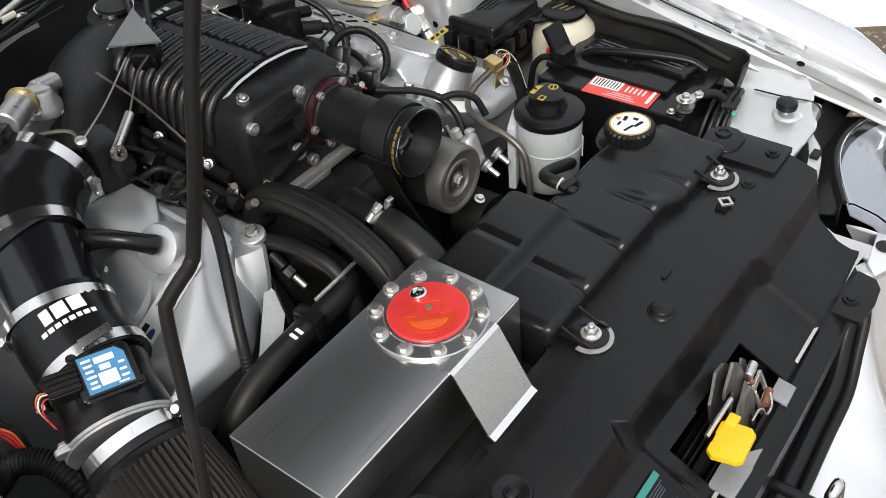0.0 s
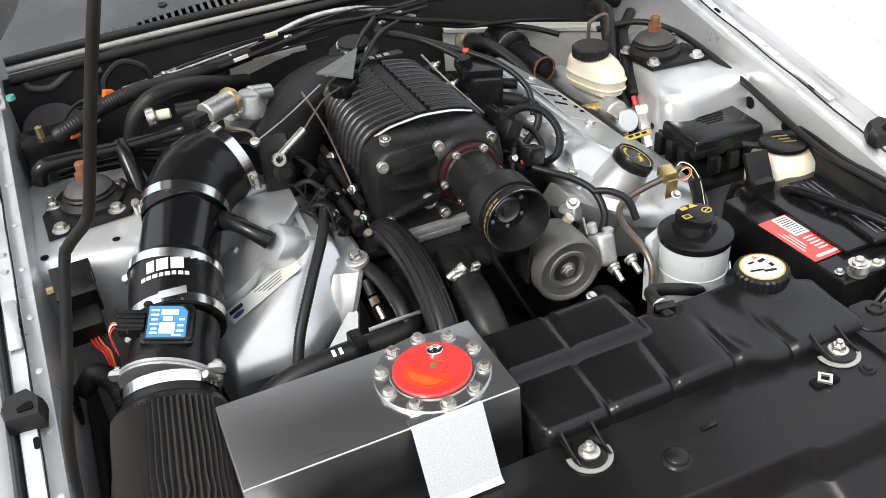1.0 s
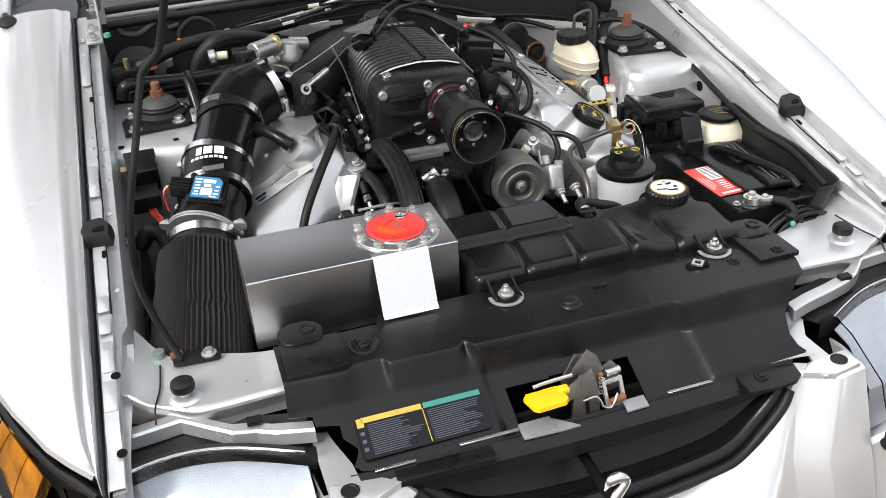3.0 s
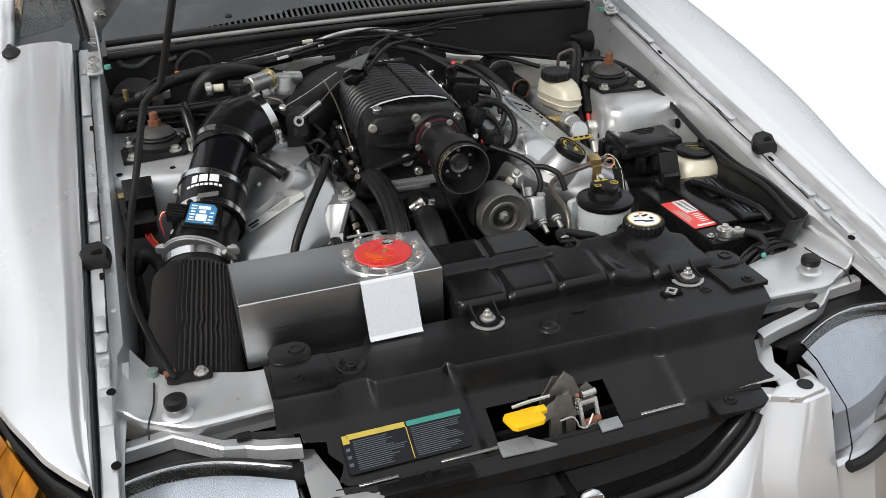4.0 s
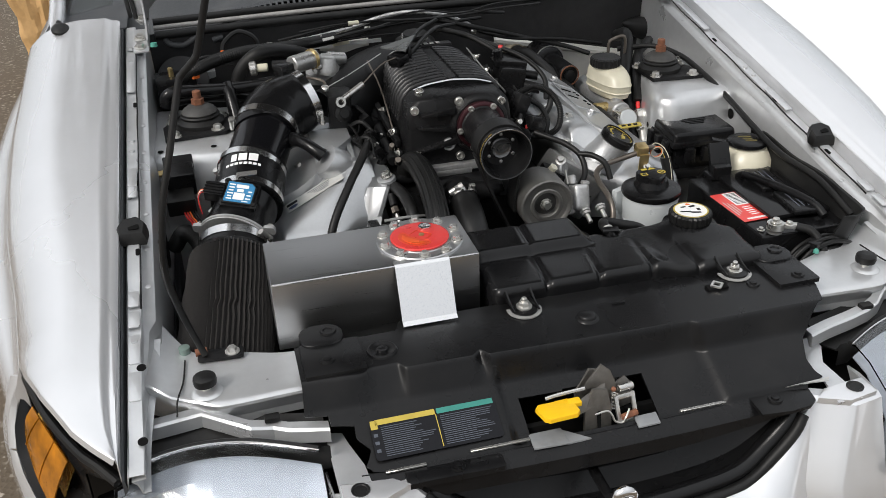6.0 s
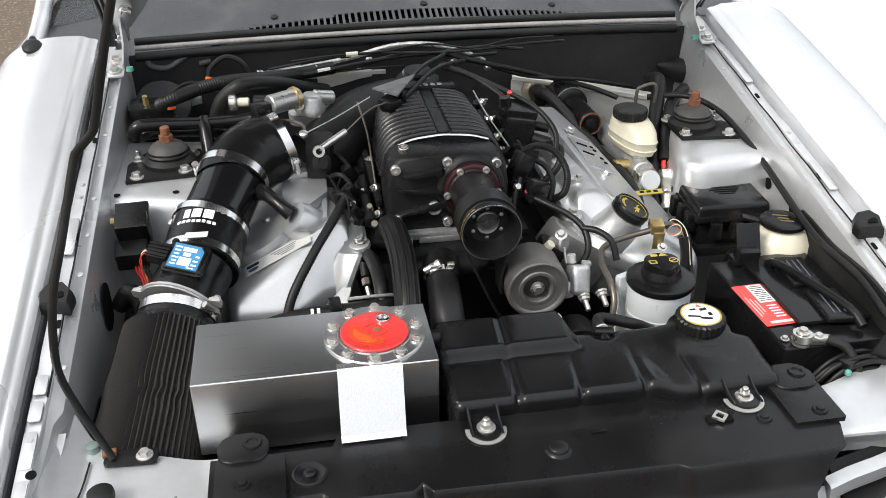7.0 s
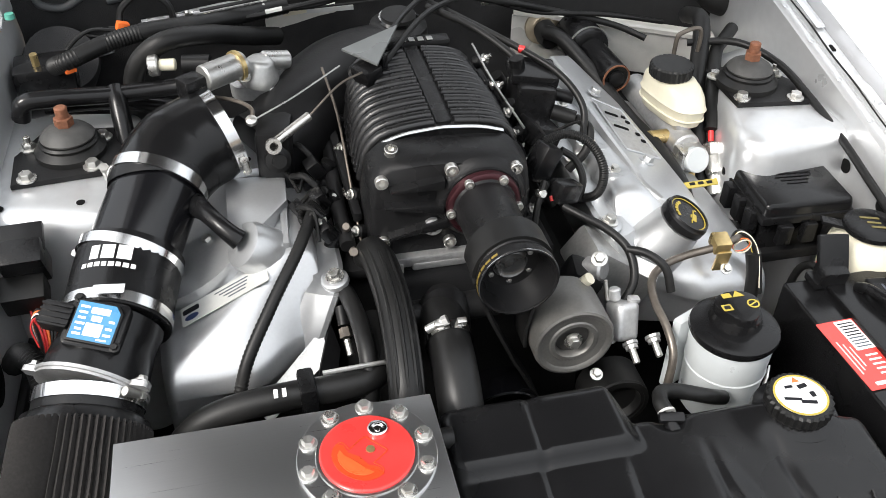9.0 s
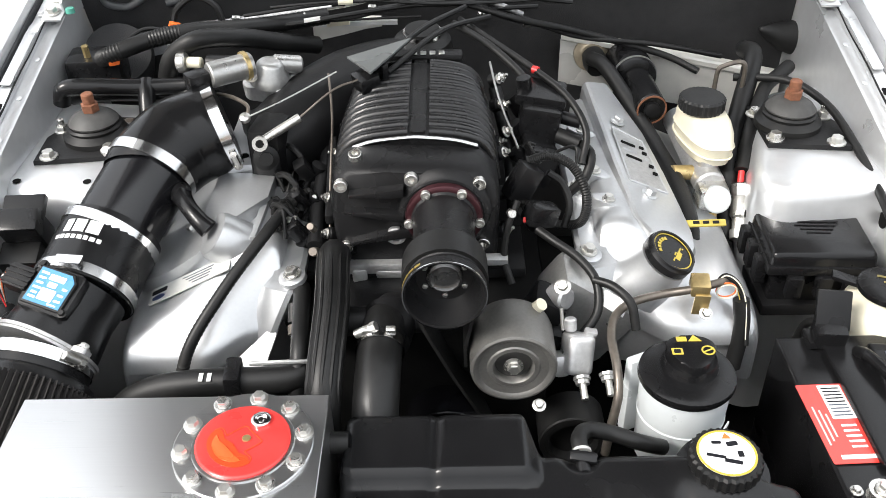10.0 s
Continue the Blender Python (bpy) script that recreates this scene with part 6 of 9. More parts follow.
# ---- valve covers ----
def valve_cover(s, label):
    y0 = 0.385 if s < 0 else 0.425
    t = thing("valve_cover", label, "valve cover", (mx(s, -0.30), 0.62, 0.70), "valve covers")
    sec = [(-0.418, 0.70), (-0.417, 0.755), (-0.412, 0.780), (-0.402, 0.798), (-0.388, 0.804), (-0.370, 0.812), (-0.345, 0.823), (-0.305, 0.844), (-0.264, 0.867), (-0.250, 0.877), (-0.235, 0.882), (-0.218, 0.881), (-0.206, 0.876), (-0.199, 0.866), (-0.196, 0.845), (-0.195, 0.80), (-0.21, 0.70)]
    sec = [(p.x, p.z) for p in curve_points([(x, 0, z) for x, z in sec], 3)]
    slope = [(0.0, 0.765), (0.004, 0.782), (0.012, 0.793), (0.030, 0.806), (0.036, 0.811), (0.12, 0.884), (0.14, 0.906), (0.47, 0.906), (0.50, 0.88)]
    shrink = [(0.0, 0.80), (0.004, 0.85), (0.014, 0.90), (0.034, 0.94), (0.07, 0.98), (0.12, 1.0), (0.46, 1.0), (0.50, 0.95)]
    cx = -0.310
    loops = []
    # the top slopes down to a crease, the front face drops below it
    for dy in [0, 0.002, 0.005, 0.009, 0.014, 0.020, 0.027, 0.032, 0.037, 0.044, 0.054, 0.066, 0.08, 0.094, 0.108, 0.12, 0.135, 0.16, 0.20, 0.26, 0.32, 0.38, 0.44, 0.47, 0.49, 0.50]:
        lid, g = knot(slope, dy)[0], knot(shrink, dy)[0]
        row = []
        for x, z in sec:
            push = 0.045 * step(-0.30, -0.20, x) * max(0, 1 - dy / 0.16)
            h = max(0.008 - abs(z - lid), 0) / 0.008
            row.append((mx(s, cx + (x - cx) * g), y0 + dy + push, min(z, lid) - h * h * 0.002))
        loops.append(row)
    part("cover", rings(B(), loops), COVERPAINT, t, "silver painted cover with a sloping front", degrees=50)
    # flange round the inner edge with its bolts
    fl = [(-0.225, 0.050, 0.770), (-0.206, 0.060, 0.815), (-0.190, 0.074, 0.846), (-0.178, 0.092, 0.855), (-0.176, 0.12, 0.857), (-0.178, 0.30, 0.857), (-0.178, 0.46, 0.857)]
    loops = []
    for x, dy, z in fl:
        fwd = step(0.11, 0.06, dy)
        loops.append([(mx(s, x - 0.030), y0 + dy + 0.012 * fwd, z - 0.004), (mx(s, x - 0.012), y0 + dy - 0.006 * fwd, z), (mx(s, x + 0.004), y0 + dy - 0.012 * fwd, z), (mx(s, x + 0.010), y0 + dy - 0.012 * fwd, z - 0.004), (mx(s, x + 0.010), y0 + dy - 0.008 * fwd, z - 0.014), (mx(s, x), y0 + dy, z - 0.05)])
    part("flange", rings(B(), loops, closed=False), COVERPAINT, t, "silver bolting flange", thick=0.004, degrees=26)
    part("bolt_boss", lathe(B(), (mx(s, -0.180), y0 + 0.087, 0.850), (0.15 * s, -0.1, 1), [(0, 0.019), (0.006, 0.018), (0.008, 0.015)], 24), COVERPAINT, t)
    for p in ((-0.180, y0 + 0.087, 0.859), (-0.182, y0 + 0.25, 0.858), (-0.182, y0 + 0.40, 0.858)):
        bolt((mx(s, p[0]), p[1], p[2]), (0.2 * s, -0.1, 1), 0.0085, t)
    if s < 0:
        # oval raised pad beside the intake tube
        m = lay((-0.352, 0.554, 0.826), (-0.42, -0.06, 0.905))
        pad = [(0.050 * math.cos(a), 0.074 * math.sin(a)) for a in [2 * math.pi * j / 48 for j in range(48)]]
        part("raised_pad", prism(B(), pad, -0.02, 0.019, m, 0.004, 3), COVERPAINT, t, "oval raised pad", degrees=60)
        # foil label with a dark emblem
        ax = Vector((0.110, 0.008, 0.051)).normalized()
        nn = Vector((-0.42, -0.05, 0.905)).normalized()
        ay = nn.cross(ax).normalized()
        nn = ax.cross(ay)
        fr = Matrix((ax, ay, nn)).transposed().to_4x4()
        fr.translation = (-0.322, 0.488, 0.8385)
        part("foil_label", prism(B(), rounded(0.128, 0.034, 0.003), 0, 0.0012, fr), PALE, t, "pale printed foil label")
        part("emblem", prism(B(), rounded(0.024, 0.009, 0.002), 0.0013, 0.0018, fr @ pose(-0.049, 0.006, 0)), LABELDARK, t, "dark printed bar")
        part("emblem_oval", prism(B(), [(0.010 * math.cos(a), 0.005 * math.sin(a)) for a in [2 * math.pi * j / 20 for j in range(20)]], 0.0013, 0.0018, fr @ pose(-0.049, -0.007, 0)), surface("navy_print", (0.02, 0.035, 0.10), 0.4), t, "small navy oval")
        for k in range(4):
            part("text_bar", prism(B(), rounded(0.05 - 0.008 * k, 0.0018, 0.0005), 0.0013, 0.0017, fr @ pose(0.012 + 0.002 * k, 0.010 - 0.006 * k, 0)), GREYP, t)
        # breather boss and the terraces of the coil cover behind it
        part("breather_boss", lathe(B(), (-0.272, 0.530, 0.872), (-0.62, -0.16, 0.55), [(-0.02, 0.036), (0.018, 0.034), (0.026, 0.031), (0.028, 0.020)], 30), COVERPAINT, t, "silver breather boss")
        part("cover_step", prism(B(), [(-0.308, 0.542), (-0.272, 0.536), (-0.226, 0.600), (-0.224, 0.662), (-0.308, 0.668)], -0.03, 0.0, pose(0, 0, 0.8995, 0, 0, 0), 0.003), COVERPAINT, t, "raised silver step", degrees=25)
        up = part("cover_step", prism(B(), [(-0.306, 0.664), (-0.246, 0.672), (-0.228, 0.700), (-0.228, 0.82), (-0.306, 0.82)], -0.04, 0.0, pose(0, 0, 0.910, 0, 0, 0), 0.003), COVERPAINT, t, "higher silver step", degrees=25)
        part("slot", prism(B(), rounded(0.034, 0.014, 0.006), 0.0004, 0.001, pose(-0.284, 0.690, 0.910, 0, 0, 28)), DARK, up, "dark oval slot")
        part("bolt", bolt_shape(B(), (-0.284, 0.694, 0.9112), (0, 0, 1), 0.005), STEEL, up)
        part("web", prism(B(), [(-0.240, 0.515), (-0.232, 0.515), (-0.226, 0.62), (-0.238, 0.62)], -0.02, 0.006, pose(0, 0, 0.884), 0.003), COVERPAINT, t)
        bolt((-0.338, 0.590, 0.852), (-0.42, 0, 0.9), 0.0075, t)
    else:
        # raised coil cover with a sunk lettered panel, and the oil filler neck
        rows = []
        for y, xl, xr, zl, zr in ((0.945, 0.264, 0.296, 0.896, 0.892), (0.935, 0.262, 0.300, 0.905, 0.900), (0.80, 0.267, 0.337, 0.900, 0.880), (0.70, 0.273, 0.352, 0.892, 0.867), (0.62, 0.280, 0.361, 0.885, 0.858), (0.565, 0.284, 0.366, 0.880, 0.852), (0.535, 0.300, 0.364, 0.872, 0.850), (0.522, 0.318, 0.358, 0.862, 0.848)):
            rows.append([(xl - 0.010, y, zl - 0.050), (xl - 0.005, y, zl - 0.008), (xl, y, zl - 0.001), (xl + 0.005, y, zl), (xr - 0.006, y, zr + 0.002), (xr, y, zr - 0.002), (xr + 0.003, y, zr - 0.012), (xr + 0.004, y, zr - 0.06)])
        cc = part("coil_cover", rings(B(), rows), COVERPAINT, t, "raised silver coil cover", degrees=25)
        ax = Vector((-0.034, 0.32, 0.038)).normalized()
        side = (Vector((0.078, 0, -0.028)) - ax * Vector((0.078, 0, -0.028)).dot(ax)).normalized()
        nn = side.cross(ax)
        fr = Matrix((side, ax, nn)).transposed().to_4x4()
        fr.translation = (0.311, 0.715, 0.8825)
        # thin plate in a duller metal paints the shade of the sunk panel
        part("sunk_panel", prism(B(), [(-0.028, -0.062), (0.030, -0.078), (0.026, 0.052), (-0.020, 0.076)], 0.0, 0.0012, fr), CAST, cc, "sunk panel with its shade put in as a duller metal")
        for a, b in (((-0.028, -0.062), (-0.020, 0.076)), ((-0.020, 0.076), (0.026, 0.052)), ((0.026, 0.052), (0.030, -0.078)), ((0.030, -0.078), (-0.028, -0.062))):
            part("panel_edge", tube(B(), [fr @ Vector((*a, 0.0012)), fr @ Vector((*b, 0.0012))], 0.0016, 8, 2), COVERPAINT, cc)
        for k, (px, py, w, h) in enumerate(((-0.004, 0.034, 0.024, 0.006), (-0.006, 0.016, 0.024, 0.005), (-0.004, -0.002, 0.026, 0.006), (0.018, 0.030, 0.008, 0.007), (0.019, 0.016, 0.008, 0.008), (0.020, 0.000, 0.008, 0.008), (0.021, -0.016, 0.008, 0.008), (0.022, -0.034, 0.008, 0.008))):
            part("cast_mark", prism(B(), rounded(w, h, 0.0015), 0.0013, 0.0024, fr @ pose(px, py, 0, 0, 0, -18), 0.0004), DARK if k % 4 != 1 else COVERPAINT, cc, "slanted cast mark")
        for px, py in ((-0.004, -0.088), (-0.004, 0.096)):
            part("bolt", bolt_shape(B(), fr @ Vector((px, py, 0.0002)), nn, 0.0085), COVERPAINT, cc)
        for x, y, z in ((0.243, 0.674, 0.877), (0.252, 0.600, 0.876), (0.240, 0.80, 0.877)):
            ear = part("boss", prism(B(), [(0.026 * math.cos(a), 0.012 * math.sin(a)) for a in [2 * math.pi * j / 24 for j in range(24)]], -0.01, 0.009, pose(x, y, z, 0, 8, -24), 0.003), COVERPAINT, t, "long cast bolt boss")
            part("bolt", bolt_shape(B(), (x, y, z + 0.009), (0.1, 0, 1), 0.0065), STEEL, ear)
        nk = Vector((0.302, 0.498, 0.835))
        d = Vector((0.44, -0.20, 0.87)).normalized()
        part("filler_neck", lathe(B(), nk, d, [(-0.03, 0.05), (0.0, 0.040), (0.018, 0.036), (0.026, 0.035)], 30), COVERPAINT, t, "silver oil filler neck")
    return t


valve_cover(-1, "silver valve cover beside the intake tube, with a foil label")
valve_cover(1, "silver valve cover with a raised coil cover and oil filler")


def oil_cap():
    d = Vector((0.44, -0.20, 0.87)).normalized()
    c = Vector((0.302, 0.498, 0.835)) + d * 0.0265
    t = thing("oil_cap", "black oil filler cap with yellow symbols on the silver valve cover", "oil cap", c)
    part("cap", lathe(B(), c, d, [(0, 0.032), (0.003, 0.0355), (0.013, 0.0355), (0.016, 0.033), (0.0165, 0.02)], 36), PLASTIC, t)
    fr = lay(c + d * 0.0168, d)
    part("rim", lathe(B(), c + d * 0.0163, d, [(0, 0.034), (0.003, 0.033), (0.003, 0.0305), (0, 0.030)], 36, cap=False), PLASTIC, t, "raised black rim")
    part("print_ring", lathe(B(), c + d * 0.0168, d, [(0, 0.0295), (0.0006, 0.0295), (0.0006, 0.0280), (0, 0.0280)], 40, cap=False), YELLOWP, t, "thin gold printed ring")
    for a in range(50, 140, 16):
        q = fr @ pose(0.021 * math.cos(radians(a)), 0.021 * math.sin(radians(a)), 0, 0, 0, a + 90)
        part("symbol", prism(B(), rounded(0.0042, 0.0050, 0.0006), 0.0, 0.0006, q), YELLOWP, t, "small yellow printed letter bar")
    for x, y, w, h in ((-0.001, -0.010, 0.016, 0.007), (-0.001, -0.0045, 0.007, 0.002), (-0.012, -0.006, 0.008, 0.002), (0.011, -0.008, 0.009, 0.002), (0.016, -0.011, 0.002, 0.003)):
        part("symbol", prism(B(), rounded(w, h, 0.001), 0.0, 0.0006, fr @ pose(x, y, 0)), YELLOWP, t, "yellow printed oil symbol")


oil_cap()


# ---- intake: elbow, tube, couplers, sensor housing, cone filter ----
AXIS = [Vector(p) for p in ((-0.294, 0.708, 0.957), (-0.322, 0.698, 0.950), (-0.360, 0.676, 0.942), (-0.390, 0.634, 0.928), (-0.434, 0.532, 0.877), (-0.451, 0.460, 0.850), (-0.485, 0.377, 0.813), (-0.490, 0.352, 0.803), (-0.531, 0.135, 0.692))]


def intake():
    t = thing("intake_pipe", "gloss black cold air intake pipe with rubber couplers and bright clamps", "intake pipe", (-0.40, 0.58, 0.80))
    part("elbow", tube(B(), AXIS[:4] + [AXIS[3] + (AXIS[4] - AXIS[3]) * 0.10], 0.065, 36, 8, [0.060, 0.066, 0.068, 0.0645, 0.0625]), SATIN, t, "matt black rubber elbow", degrees=50)
    d34 = (AXIS[4] - AXIS[3]).normalized()
    part("pipe", tube(B(), [AXIS[3] - d34 * 0.02, AXIS[4] + d34 * 0.03], 0.0580, 40, 2), GLOSS, t, "gloss black straight pipe", degrees=50)
    d45 = (AXIS[5] - AXIS[4]).normalized()
    part("coupler", tube(B(), [AXIS[4] - d34 * 0.012, AXIS[4] + d45 * 0.02, AXIS[4] + d45 * 0.05, AXIS[5] + d45 * 0.012], 0.066, 36, 4), SATIN, t, "black silicone coupler with white print", degrees=50)
    clamp(AXIS[0] + (AXIS[1] - AXIS[0]) * 0.3, (AXIS[1] - AXIS[0]), 0.0625, t, 0.016, screw=200)
    clamp(AXIS[3] + d34 * 0.004, d34, 0.0648, t, 0.016, screw=10)
    clamp(AXIS[4] - d34 * 0.002, d34, 0.0665, t, 0.014, screw=-10)
    clamp(AXIS[5] + d45 * 0.002, d45, 0.0668, t, 0.014, screw=-25)
    # white print on the coupler: plain bars along the band
    ax, u, v = basis(d45)
    mid = AXIS[4] + d45 * 0.032

    def bar(a0, a1, h0, h1):
        loops = []
        for a in spread(a0, a1, max(2, int((a1 - a0) / 3) + 1)):
            n = u * math.cos(radians(a)) + v * math.sin(radians(a))
            loops.append([mid + ax * h0 + n * 0.0664, mid + ax * h1 + n * 0.0664])
        part("print_bar", rings(B(), loops, closed=False), WHITE, t, "white printed bar", thick=0.0005)

    top = PRINT_AT
    for a0, a1 in ((-23, -13), (-10, 4), (7, 22)):
        bar(top + a0, top + a1, -0.018, 0.001)
    for a0, a1 in ((-31, -25), (-23, -17), (-15, -9), (-7, -2), (0, 6), (8, 13), (15, 21), (23, 28)):
        bar(top + a0, top + a1, 0.006, 0.012)
    # spare band end standing off the lower clamp
    e = AXIS[5] + d45 * 0.002
    ang = radians(PRINT_AT + 18)
    n0 = u * math.cos(ang) + v * math.sin(ang)
    tg = -u * math.sin(ang) + v * math.cos(ang)
    loops = [[e + n0 * (0.068 + 0.01 * k) + tg * (-0.03 + 0.022 * k) - ax * 0.006, e + n0 * (0.068 + 0.01 * k) + tg * (-0.03 + 0.022 * k) + ax * 0.006] for k in spread(0, 1.6, 6)]
    part("band_end", rings(B(), loops, closed=False), CHROME, t, "slotted loose end of a clamp band", thick=0.001)
    return t


PRINT_AT = 90
intake()


def sensor_housing():
    d = (AXIS[6] - AXIS[5]).normalized()
    t = thing("airflow_sensor", "black mass airflow sensor housing with a blue label", "airflow sensor", AXIS[6])
    a, b = AXIS[5] + d * 0.008, AXIS[6] - d * 0.006
    part("housing", tube(B(), [a, a + d * 0.03, b - d * 0.02, b], 0.06, 36, 4, [0.060, 0.058, 0.062, 0.064]), SATIN, t, "black moulded housing", degrees=50)
    ax, u, v = basis(d)
    n = Vector((0.03, -0.35, 0.94))
    n = (n - ax * n.dot(ax)).normalized()
    side = ax.cross(n)
    fr = Matrix((side, -ax, n)).transposed().to_4x4()
    fr.translation = (a + b) / 2 - d * 0.012 + n * 0.056
    if (fr @ Vector((1, 0, 0)) - fr.translation).x < 0:
        fr = fr @ pose(0, 0, 0, 0, 0, 180)
    part("plinth", prism(B(), rounded(0.066, 0.060, 0.006), -0.03, 0.008, fr, 0.003), SATIN, t)
    part("sensor_plate", prism(B(), [(-0.027, -0.026), (0.020, -0.026), (0.028, -0.016), (0.028, 0.026), (-0.027, 0.026)], 0.008, 0.0125, fr, 0.001), RUBBER, t)
    part("label", prism(B(), [(-0.0245, -0.0235), (0.018, -0.0235), (0.0255, -0.015), (0.0255, 0.0235), (-0.0245, 0.0235)], 0.0127, 0.0133, fr), BLUE, t, "bright blue printed label")
    for x, y, w, h in ((0.001, 0.010, 0.020, 0.016), (0.001, -0.004, 0.012, 0.007), (0.003, -0.014, 0.022, 0.008), (-0.016, 0.017, 0.010, 0.003), (-0.016, 0.011, 0.008, 0.003), (-0.016, 0.004, 0.011, 0.003), (-0.016, -0.003, 0.009, 0.003), (-0.016, -0.010, 0.010, 0.003), (-0.016, -0.017, 0.011, 0.003), (0.018, 0.014, 0.009, 0.003), (0.018, 0.006, 0.008, 0.003), (0.019, -0.003, 0.007, 0.003), (0.014, 0.0205, 0.012, 0.002)):
        part("text_bar", prism(B(), rounded(w, h, 0.0008), 0.0134, 0.0138, fr @ pose(x, y, 0)), WHITE, t, "white print")
    for x, y in ((-0.028, -0.028), (0.030, 0.024)):
        part("bolt", bolt_shape(B(), fr @ Vector((x, y, 0.0085)), n, 0.0042), RUBBER, t)
    plug = part("plug", prism(B(), rounded(0.034, 0.030, 0.003), -0.006, 0.014, fr @ pose(-0.046, -0.002, 0), 0.002), PLASTIC, t, "black wiring plug")
    for k in range(4):
        part("plug_rib", prism(B(), rounded(0.036, 0.003, 0.001), 0.014, 0.0165, fr @ pose(-0.046, -0.012 + 0.007 * k, 0)), PLASTIC, plug)
    c = fr @ Vector((-0.063, 0, 0.004))
    for k, mat in enumerate((REDPLASTIC, RUBBER, WHITE, ORANGE, RUBBER)):
        o = Vector((0, 0.004 * (k - 2), 0))
        part("wire", tube(B(), [c + o, c + o + Vector((-0.008, 0.002, 0.001)), c + o + Vector((-0.015, 0.0, -0.012)), c + Vector((-0.012, -0.010, -0.040))], 0.0010, 6), mat, t, "thin coloured wire")
    fp = AXIS[6]
    part("flange", lathe(B(), fp - d * 0.008, d, [(0, 0.068), (0.004, 0.068), (0.005, 0.066), (0.008, 0.066)], 40), CAST, t, "cast aluminium flange")
    for q in (-0.066, 0.066):
        ear = fp - d * 0.005 + u * q + n * 0.030
        part("flange_ear", prism(B(), rounded(0.022, 0.018, 0.005), -0.003, 0.004, lay(ear, -d), 0.001), CAST, t)
        part("bolt", bolt_shape(B(), ear - d * 0.005, -d, 0.006), STEEL, t)


sensor_housing()


def cone_filter():
    d = (AXIS[8] - AXIS[7]).normalized()
    base = AXIS[8]
    t = thing("air_filter", "dark pleated cone air filter with a rubber neck", "air filter", (base.x, base.y, 0.64))
    part("neck", lathe(B(), AXIS[6] + d * 0.004, d, [(0, 0.062), (0.028, 0.063), (0.034, 0.072), (0.046, 0.076)], 40), SATIN, t, "black rubber neck")
    clamp(AXIS[6] + d * 0.014, d, 0.0635, t, 0.016, screw=150)
    ax, u, v = basis(d)
    n = 62
    loops = []
    a = AXIS[7] + d * 0.02
    long = (AXIS[8] - a).length
    for k, h in enumerate(spread(0, 1, 14)):
        row = []
        r0 = 0.074 + 0.009 * h
        for j in range(n * 2):
            ang = 2 * math.pi * j / (n * 2)
            wob = 0.004 * math.sin(h * math.pi) * math.sin(h * 16 + j * 0.07)
            if 0.52 < h < 0.62:
                ang += 0.028 * (1 if h < 0.57 else -1) * (0.5 + 0.5 * math.sin(j * 0.9))
            r = r0 + (0.0035 if j % 2 else -0.0035) + wob * 0.35
            row.append(a + d * (long * h) + (u * math.cos(ang) + v * math.sin(ang)) * r)
        loops.append(row)
    part("pleats", rings(B(), loops), FILTER, t, "dark dusty pleated gauze", degrees=20)
    part("end_cap", lathe(B(), AXIS[8], d, [(0, 0.084), (0.006, 0.085), (0.012, 0.08), (0.014, 0.05)], 40), SATIN, t, "black rubber end cap")


cone_filter()
tagged(part("breather_hose", tube(B(), [(-0.362, 0.612, 0.905), (-0.347, 0.592, 0.912), (-0.334, 0.566, 0.918), (-0.320, 0.543, 0.916), (-0.304, 0.527, 0.906), (-0.294, 0.522, 0.898)], 0.013, 16, 6, [0.017, 0.0165, 0.0125, 0.0115, 0.0125, 0.0140]), SATIN), "short bent black breather hose from intake pipe to valve cover", "hose")


